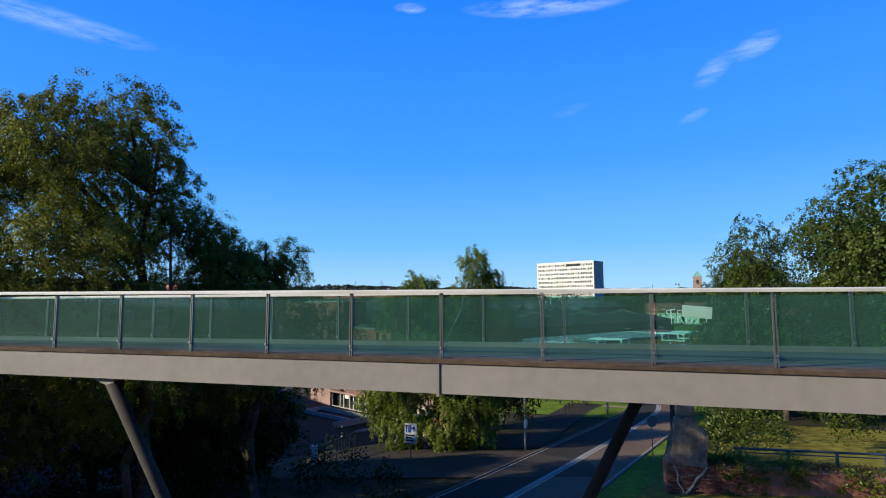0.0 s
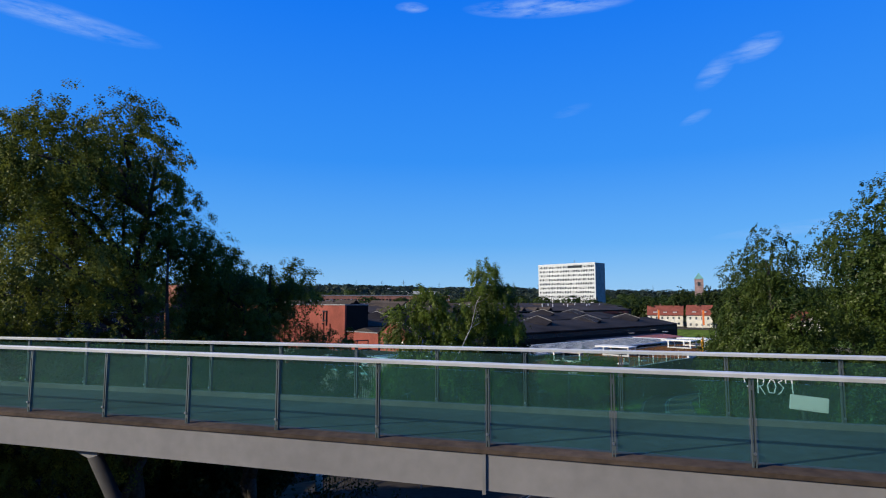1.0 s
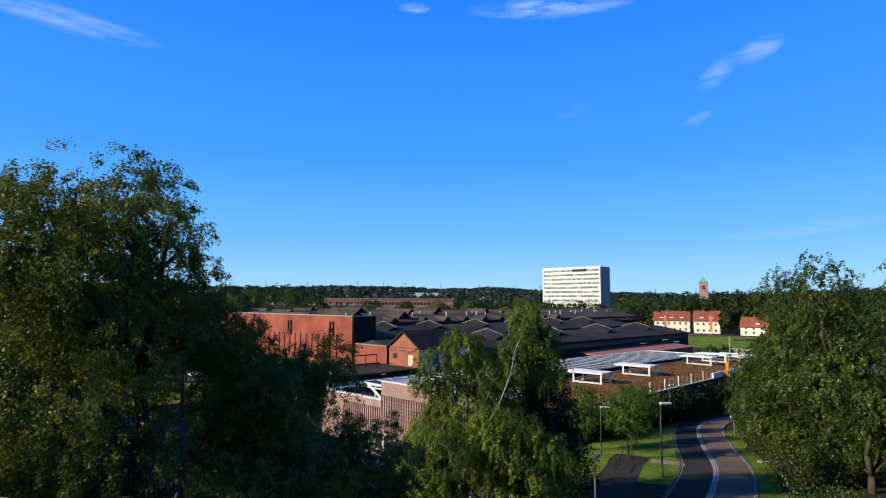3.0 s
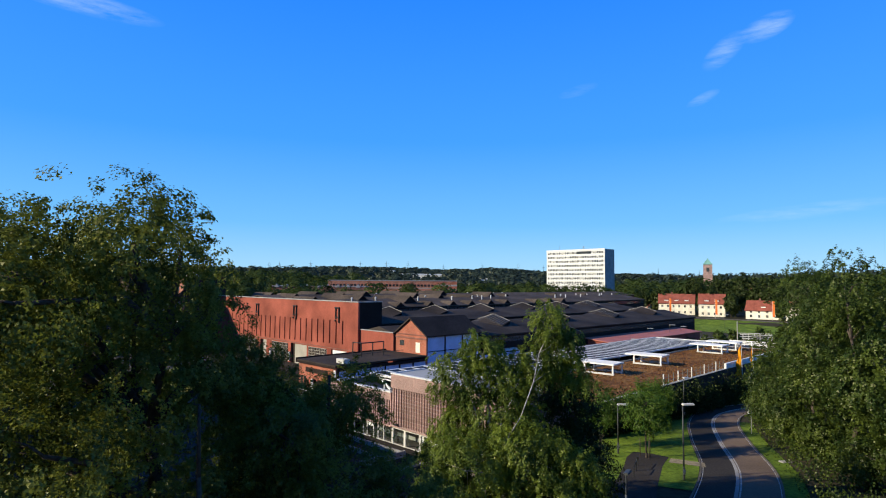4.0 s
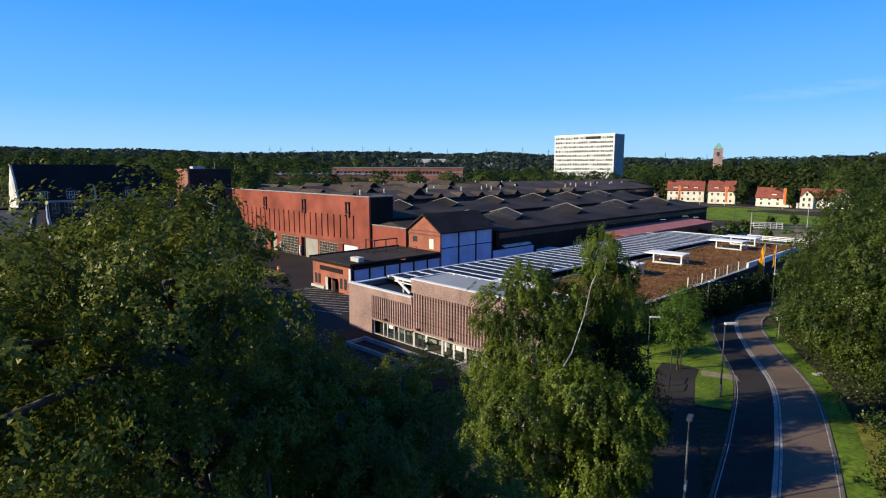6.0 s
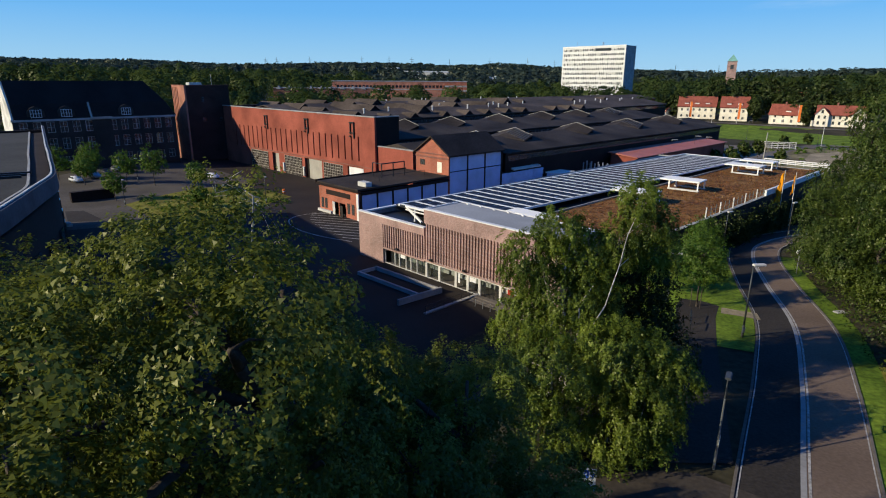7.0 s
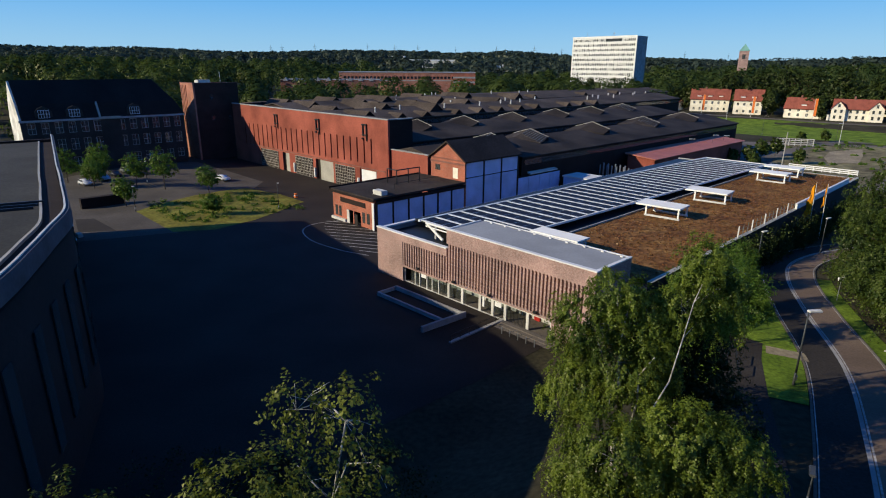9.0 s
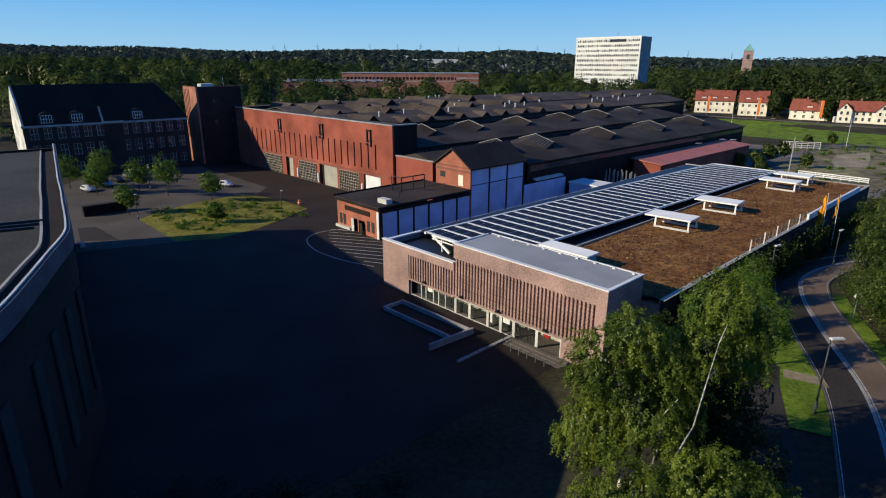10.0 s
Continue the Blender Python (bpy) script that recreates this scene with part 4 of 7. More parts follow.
def roof_nave(name, u0, u1, v0, v1, eave, ridge, mat, label):
    """A long nave with a shallow ridge roof along v and dark sides."""
    t = thing(name, site(u0, v0, -3.2), label, "building", "naves of the hall")
    w, z, mid = u1 - u0, 3.2, (u1 - u0) / 2
    part("wall", boxes((w - 0.4, w, 0, v1 - v0, 0, eave + z - 0.1), (0, w - 0.4, v1 - v0 - 0.4, v1 - v0, 0, eave + z - 0.1)), NEAR_BLACK, t, "near-black side wall")
    part("wall", prism([(0.3, 0), (w - 0.4, 0), (w - 0.4, eave + z - 0.1), (mid, ridge + z - 0.25), (0.3, eave + z - 0.1)], "y", 0.05, 0.4), NEAR_BLACK, t)
    part("roof", prism([(-0.2, eave + z), (mid, ridge + z), (w + 0.5, eave + z), (w + 0.5, eave + z - 0.3), (mid, ridge + z - 0.3), (-0.2, eave + z - 0.3)], "y", -0.4, v1 - v0 + 0.4), mat, t)
    part("band_window", boxes((w, w + 0.06, 1, v1 - v0 - 1, eave + z - 2.0, eave + z - 0.7)), PANE, t, "dark band of windows")
    return t


def roof_lantern(u, v, z, rise, group, glazed=True):
    """A flap of the nave's ridge roof, tilted up to a glass face on its far side; pale verges, some with glazing bars."""
    t = thing("roof_lantern", site(u, v, z), "dark tilted roof lantern with pale glazing bars" if glazed else "dark tilted roof lantern with pale verges", "roof lantern", group)
    top, right, left = Vector((0, 0, rise)), Vector((5.9, 0, 0.1)), Vector((-5.9, 0, 0.1))
    foot, near_r, near_l = Vector((0, -6.6, 0.06)), Vector((6.8, -4.4, -0.95)), Vector((-6.8, -4.4, -0.95))
    for a, b, c, d in ((foot, near_r, right, top), (foot, top, left, near_l)):
        bm = bmesh.new()
        up = [bm.verts.new(p) for p in (a, b, c, d)]
        lo = [bm.verts.new(p - Vector((0, 0, 0.14))) for p in (a, b, c, d)]
        bm.faces.new(up)
        bm.faces.new(lo[::-1])
        for k in range(4):
            bm.faces.new((up[k], lo[k], lo[(k + 1) % 4], up[(k + 1) % 4]))
        slope = part("slope", bm, FELT_DARK, t)
        if glazed and a is foot and d is top:
            low = foot.lerp(top, 0.42)
            for k in range(8):
                f = (k + 0.5) / 8
                p, q = top.lerp(right, f), low.lerp(near_r, f)
                part("glazing_bar", tubes((p + Vector((0, -0.1, 0.05)), q + Vector((0, 0, 0.05)), 0.07, 0.07), n=4), ROLLER_GREY, slope)
    face = bmesh.new()
    vs = [face.verts.new(p) for p in (left, top - Vector((0, 0, 0.1)), right, right - Vector((0, 0, 1.4)), left - Vector((0, 0, 1.4)))]
    face.faces.new(vs)
    part("glass_face", face, PANE, t)
    for p in (left, right):
        part("verge", tubes((top + Vector((0, 0.02, 0.03)), p + Vector((0, 0.02, 0.03)), 0.09, 0.09), n=4), ROLLER_GREY, t, "pale verge board")
    return t


def roof_dormer(u, v, z, group):
    t = thing("roof_dormer", site(u, v, z), "small dark gabled roof dormer", "roof dormer", group)
    part("front", prism([(-2.4, -0.6), (0, 1.25), (2.4, -0.6)], "x", -2.6, 2.6), NEAR_BLACK, t)
    part("slope", prism([(-2.8, -0.75), (0, 1.4), (0, 1.26), (-2.8, -0.9)], "x", -3.4, 2.9), FELT_BROWN, t)
    part("slope", prism([(0.0, 1.4), (2.8, -0.75), (2.8, -0.9), (0.0, 1.26)], "x", -3.4, 2.9), FELT_BROWN, t)
    return t


def build_naves():
    roof_nave("front_nave", -46, -20.6, 57, 184, 8.1, 10.5, FELT_DARK, "low front nave with dark felt roof")
    roof_nave("middle_nave", -74, -46, 45, 190, 10.1, 12.3, FELT_DARK, "middle nave with dark felt roof")
    roof_nave("high_nave", -100, -74, 45.2, 250, 12.8, 15.2, FELT_BROWN, "high nave with weathered brown felt roof")
    roof_nave("high_nave", -126, -100, 45.2, 290, 14.4, 16.3, FELT_BROWN, "high nave with weathered brown felt roof")
    roof_nave("high_nave", -152, -126, 50, 300, 14.2, 15.3, FELT_BROWN, "rear nave with weathered brown felt roof")
    for v, glazed in ((60.5, True), (75.9, True), (105.4, False), (135.9, True), (165.2, False)):
        roof_lantern(-33.3, v, 10.45, 1.75, "lanterns on the front nave", glazed)
    for v, glazed in ((59.9, False), (78.4, False), (100.5, False), (123.9, False), (146.0, False), (169.2, True)):
        roof_lantern(-60, v, 12.2, 1.6, "lanterns on the middle nave", glazed)
    first = None
    for u, row in ((-76.5, (66, 76, 90, 101, 111, 122, 132, 152, 162, 172)), (-103.5, (78, 95, 130, 165, 205, 235))):
        for v in row:
            m = Matrix.Translation(site(u, v, 13.0 if u > -90 else 14.6)) @ Matrix.Rotation(TURN, 4, "Z")
            if first is None:
                first = roof_dormer(u, v, 13.0, "dormers on the high naves")
            else:
                copy_thing(first, m)
    ridge = None
    for u, v, z in ((-122, 52, 15.5), (-109, 54, 15.3), (-94, 52, 14.6), (-80, 54, 13.9), (-118, 68, 15.8), (-104, 70, 15.5), (-90, 68, 15.0), (-112, 86, 16.0), (-97, 88, 14.6), (-122, 88, 15.6), (-84, 84, 14.8), (-105, 106, 15.4), (-118, 108, 15.9), (-91, 106, 15.0), (-112, 128, 16.0), (-97, 130, 14.6), (-122, 134, 15.6), (-105, 152, 15.4)):
        m = Matrix.Translation(site(u, v, z)) @ Matrix.Rotation(TURN + radians(8), 4, "Z")
        if ridge is None:
            ridge = thing("ridge_light", site(u, v, z), "long gabled roof light with dark glazed end", "roof light", "ridge lights on the high naves", rz=TURN + radians(8))
            part("gable", prism([(-3.6, -1.2), (0, 1.35), (3.6, -1.2)], "x", -4.6, 4.9), NEAR_BLACK, ridge)
            part("slope", prism([(-4.1, -1.4), (0, 1.5), (0, 1.34), (-4.1, -1.56)], "x", -5.2, 5.3), FELT_BROWN, ridge)
            part("slope", prism([(0.0, 1.5), (4.1, -1.4), (4.1, -1.56), (0.0, 1.34)], "x", -5.2, 5.3), FELT_BROWN, ridge)
        else:
            copy_thing(ridge, m)
    vent = None
    random.seed(5)
    for k in range(46):
        u, v = random.choice((-87, -113, -139)) + random.uniform(-7, 7), random.uniform(60, 240)
        m = Matrix.Translation(site(u, v, 15.0)) @ Matrix.Rotation(TURN, 4, "Z")
        if vent is None:
            vent = thing("roof_vent", site(u, v, 15.0), "small pale metal vent on the felt roof", "roof vent", "vents on the high naves")
            part("pipe", tubes(((0, 0, -0.6), (0, 0, 0.7), 0.25, 0.25)), DIRTY_WHITE, vent)
            part("cap", tubes(((0, 0, 0.7), (0, 0, 1.0), 0.42, 0.1)), DIRTY_WHITE, vent)
        else:
            copy_thing(vent, m)


build_naves()


def build_red_roof_shed():
    t = thing("long_red_shed", site(-14.5, 101, -3.2), "long low shed with flat red roof", "building")
    part("wall", boxes((-4, -3.7, 0, 62, 0, 7.9), (3.6, 4, 0, 62, 0, 7.3), (-4, 4, 0, 0.4, 0, 7.5), (-4, 4, 61.6, 62, 0, 7.5)), RED_RENDER, t)
    part("roof", prism([(-4.6, 8.3), (4.6, 7.4), (4.6, 7.2), (-4.6, 8.0)], "y", -0.6, 62.6), SHEET_RED, t, "flat red sheet roof")
    c = thing("site_container", site(-13, 70, -3.0), "white flat-topped site container", "container")
    part("body", soft_box(-5, 5, 0, 6, 0, 5.4, 0.1), SKYLIT_WHITE, c)
    part("lid", boxes((-5.2, 5.2, -0.2, 6.2, 5.4, 5.7)), WHITE_PAINT, c)
    f = thing("pipe_rack", site(-15, 88, -3.0), "rack of upright galvanised pipes", "pipes")
    for k in range(11):
        part("pipe", tubes(((k * 0.8 - 4, 0.4 * (k % 3), 0), (k * 0.8 - 4, 0.4 * (k % 3), 6.2 + 0.5 * (k % 2)), 0.2, 0.2)), STEEL, f)


build_red_roof_shed()


def window_mesh(w, h, cols=2, rows=2):
    bm = bmesh.new()
    box(bm, 0, w, -0.05, 0.05, 0, 0.1)
    box(bm, 0, w, -0.05, 0.05, h - 0.1, h)
    for k in range(cols + 1):
        x = (w - 0.1) * k / cols
        box(bm, x, x + 0.1, -0.05, 0.05, 0.1, h - 0.1)
    for k in range(1, rows):
        z = h * k / rows
        box(bm, 0.1, w - 0.1, -0.045, 0.045, z - 0.05, z + 0.05)
    return bm


def build_office():
    """The grey office house with a mansard roof; its long front faces the yard, its pale gable the light."""
    t = thing("office_building", site(-124.0, -21.1, -0.45), "grey rendered office house with steep slate roof and pale gable", "building")
    t.matrix_world = t.matrix_world @ Matrix.Scale(0.92, 4)
    part("plinth", boxes((-15.9, 0.06, 0.1, 44.9, -2.2, 0.0)), GREY_RENDER, t)
    L, z, depth = 45.0, 3.0, 16.0
    rows = ((-1.6, 2.7), (3.3, 3.3), (8.3, 3.2))
    holes, spots = [], []
    for bay in range(13):
        x = 1.5 + bay * 3.36
        for q, (lo, h) in enumerate(rows):
            holes.append((x, x + 2.0, lo + z, lo + h + z))
            spots.append((x, lo + z, h))
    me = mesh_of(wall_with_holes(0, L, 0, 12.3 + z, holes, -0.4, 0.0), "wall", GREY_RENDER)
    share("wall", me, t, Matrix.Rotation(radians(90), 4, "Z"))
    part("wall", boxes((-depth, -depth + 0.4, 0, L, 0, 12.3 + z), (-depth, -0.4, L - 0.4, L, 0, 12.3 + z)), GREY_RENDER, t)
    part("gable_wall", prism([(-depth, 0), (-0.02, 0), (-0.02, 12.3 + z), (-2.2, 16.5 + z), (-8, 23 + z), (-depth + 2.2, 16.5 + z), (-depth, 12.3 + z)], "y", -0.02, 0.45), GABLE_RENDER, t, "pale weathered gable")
    part("roof", prism([(0.5, 12.2 + z), (-1.8, 16.6 + z), (-8, 23.2 + z), (-depth + 1.8, 16.6 + z), (-depth - 0.5, 12.2 + z)], "y", 0.5, L - 6), SLATE, t)
    bm = bmesh.new()
    base = [(0.5, L - 6, 12.2 + z), (0.5, L + 0.5, 12.2 + z), (-depth - 0.5, L + 0.5, 12.2 + z), (-depth - 0.5, L - 6, 12.2 + z)]
    top = [(-1.8, L - 6, 16.6 + z), (-8, L - 6, 23.2 + z), (-depth + 1.8, L - 6, 16.6 + z), (-1.8, L - 1.6, 16.6 + z), (-depth + 1.8, L - 1.6, 16.6 + z)]
    b_, t_ = [bm.verts.new(p) for p in base], [bm.verts.new(p) for p in top]
    for f in ((b_[0], b_[1], t_[3], t_[0]), (b_[1], b_[2], t_[4], t_[3]), (b_[2], b_[3], t_[2], t_[4]), (t_[0], t_[3], t_[1]), (t_[3], t_[4], t_[1]), (t_[4], t_[2], t_[1])):
        bm.faces.new(f)
    part("hipped_end", bm, SLATE, t)
    part("cornice", boxes((-0.02, 0.55, -0.3, L + 0.3, 11.7 + z, 12.3 + z)), CONCRETE, t)
    glass_me = mesh_of(boxes((0, 2.0, -0.02, 0.02, 0, 1)), "pane", PANE)
    frames = {h: mesh_of(window_mesh(2.0, h, 2, 2), "window_frame", ROLLER_GREY) for h in {h for *_, h in spots}}
    q = Matrix.Rotation(radians(90), 4, "Z")
    for x, lo, h in spots:
        w = share("window_frame", frames[h], t, Matrix.Translation((0.22, x, lo)) @ q)
        share("pane", glass_me, w, Matrix.Translation((0, 0.08, 0)) @ Matrix.Diagonal((1, 1, h, 1)))
    for y in (3.8, 11.5, 28.0):
        part("dormer", prism([(y, 12.6 + z), (y + 4.6, 12.6 + z), (y + 4.4, 14.6 + z), (y + 3.5, 15.6 + z), (y + 2.3, 16.0 + z), (y + 1.1, 15.6 + z), (y + 0.2, 14.6 + z)], "x", -3.2, 0.1), GREY_RENDER, t, "grey dormer with white window")
        dw = window_mesh(2.8, 2.2, 4, 2)
        share("dormer_window", mesh_of(dw, "dormer_window", WHITE_PAINT), t, Matrix.Translation((0.18, y + 0.9, 12.8 + z)) @ q)
    part("fire_wall", prism([(0.75, 12.3 + z), (-1.6, 16.9 + z), (-1.6, 16.2 + z), (0.3, 12.3 + z)], "y", 20.0, 20.5), ROLLER_GREY, t, "pale verge of the stair bay")
    part("stair_bay", boxes((0.02, 0.5, 20.2, 25.6, 0, 11.6 + z)), GREY_RENDER, t)
    part("bay_cornice", boxes((0.02, 1.0, 19.9, 25.9, 11.9 + z, 12.5 + z)), ROLLER_GREY, t)
    for k in range(14):
        part("pilaster", boxes((0.02, 0.2, 0.25 + k * 3.36, 0.85 + k * 3.36, 0, 11.6 + z)), GREY_RENDER, t)
    for y in (18.5, 33):
        part("downpipe", tubes(((0.12, y, 0), (0.12, y, 12 + z), 0.09, 0.09)), STEEL, t)
    w = thing("stair_tower", site(-127.02, 25.4, -1.8), "dark red brick stair tower with flat top", "tower")
    slits = [(-9.9 + k * 1.25, -9.35 + k * 1.25, 8.0, 23.4) for k in range(4)]
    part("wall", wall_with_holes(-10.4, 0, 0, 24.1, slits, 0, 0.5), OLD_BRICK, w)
    part("wall", boxes((-0.5, 0, 0.5, 14.6, 0, 24.1), (-10.4, -9.9, 0.5, 14.6, 0, 24.1), (-9.9, -0.5, 14.1, 14.6, 0, 24.1)), SHADE_BRICK, w, "brick side wall with its shade in the colour")
    part("slit_back", boxes((-10.2, -4.5, 0.8, 0.9, 7, 23.8)), DIRTY_WHITE, w, "pale render behind the slits")
    part("roof", boxes((-9.9, -0.5, 0.5, 14.1, 23.4, 23.7)), FELT_DARK, w)
    part("coping", boxes((-10.5, 0.1, -0.1, 0.5, 24.1, 24.25), (-0.5, 0.1, 0.5, 14.7, 24.1, 24.25)), TOWER_BRICK, w)
    part("roof_box", soft_box(-6, -3, 3, 7, 23.7, 25.0, 0.1), DIRTY_WHITE, w)
    part("mast", tubes(((-1.2, 9.5, 23.4), (-1.2, 9.5, 27.6), 0.08, 0.05)), STEEL, w)
    for v, z in ((5.0, 19.0), (5.0, 12.5), (10.5, 12.5)):
        part("window", boxes((-0.02, 0.05, v, v + 1.0, z, z + 1.5)), PANE, w)


build_office()


def build_round_hall():
    """The tall hall with a curved side: only its roof edge and shaded wall are seen."""
    t = thing("curved_hall", (-60, 70, 0), "tall dark hall with curved wall and flat grey roof", "building", rz=0.0)
    curve = spline([(-15.6, 38.5), (-10.5, 31.3), (-5.4, 24.1), (-0.2, 16.8), (4.9, 9.6), (9.0, 4.0), (12.9, -1.5), (17.4, -7.8), (19.7, -11.4), (21.6, -15.8), (23.7, -20.7), (25.8, -26.0), (28.2, -34.0), (30.0, -44.0), (31.0, -56.0)], 90)
    def ring(d, z):
        return [(x, y, z) for x, y in offset(curve, d)]
    def skin(rows):
        bm = bmesh.new()
        vs = [[bm.verts.new(p) for p in r] for r in rows]
        for a, b in zip(vs, vs[1:]):
            for k in range(len(a) - 1):
                bm.faces.new((a[k], a[k + 1], b[k + 1], b[k]))
        return bm
    part("wall", skin([ring(0.1, -0.4), ring(0.1, 15.1), ring(0.6, 15.1), ring(0.6, -0.4)]), NEAR_BLACK, t, "dark shaded wall", True)
    part("fascia", skin([ring(0.1, 15.5), ring(-0.1, 15.5), ring(-0.04, 16.8), ring(0.32, 16.8), ring(0.32, 15.5)]), FASCIA, t, "broad weathered zinc fascia")
    part("coping", skin([ring(0.2, 16.78), ring(0.2, 16.88), ring(0.34, 16.88), ring(0.34, 16.78)]), DIRTY_WHITE, t, "pale metal coping edge")
    part("gutter", skin([ring(0.4, 15.75), ring(0.42, 15.76), ring(2.0, 15.76), ring(2.0, 15.7)]), NEAR_BLACK, t, "dark gutter behind the parapet")
    part("roof_edge", skin([ring(1.95, 15.7), ring(1.95, 15.98), ring(2.15, 15.98), ring(2.15, 15.7)]), ROLLER_GREY, t, "pale strip along the roof")
    bm = bmesh.new()
    bm.faces.new([bm.verts.new((x, y, 15.9)) for x, y in offset(curve, 2.1)] + [bm.verts.new(p) for p in ((-70, -56, 15.9), (-70, -4, 15.9), (-17.6, 35.6, 15.9))])
    part("roof", bm, RING_ROOF, t, "flat grey gravel roof")
    way = Vector((54.4, 42.0, 0))
    part("back_wall", boxes((0, way.length, -0.6, 0, -0.4, 16.2)), NEAR_BLACK, t).matrix_local = Matrix.Translation((-70, -3.6, 0)) @ Matrix.Rotation(math.atan2(way.y, way.x), 4, "Z")
    part("side_wall", boxes((-70, -69.4, -56, -4.0, -0.4, 16.2), (-70, 31, -56.6, -56, -0.4, 16.2)), NEAR_BLACK, t)
    rail_me = mesh_of(boxes((0, 26, -0.08, 0.08, 0.0, 0.22)), "roof_rail", DARK_STEEL)
    for x, y in ((13.2, -5.0), (13.6, -6.2), (14.0, -7.4)):
        share("roof_rail", rail_me, t, Matrix.Translation((x, y, 15.9)) @ Matrix.Rotation(radians(208), 4, "Z"))
    for k in range(6, 86, 5):
        (x0, y0), (x1, y1) = offset(curve, 0.04)[k:k + 2]
        turn = Matrix.Rotation(math.atan2(y1 - y0, x1 - x0), 4, "Z")
        part("window", boxes((0, 1.3, 0.0, 0.1, 4.0, 12.5)), PANE, t, "dark tall window").matrix_local = Matrix.Translation((x0, y0, 0)) @ turn


build_round_hall()


# ---- the footbridge ----
def bridge_y(x):
    return 10.265 - 0.2886 * x - 0.001 * x * x


def bridge_line(x0, x1, n):
    """Places along the bridge's near edge with the unit vector across it, away from the camera's start."""
    out = []
    for k in range(n):
        x = x0 + (x1 - x0) * k / (n - 1)
        slope = -0.2886 - 0.002 * x
        side = Vector((-slope, 1, 0)).normalized()
        out.append((Vector((x, bridge_y(x), 0)), side))
    return out


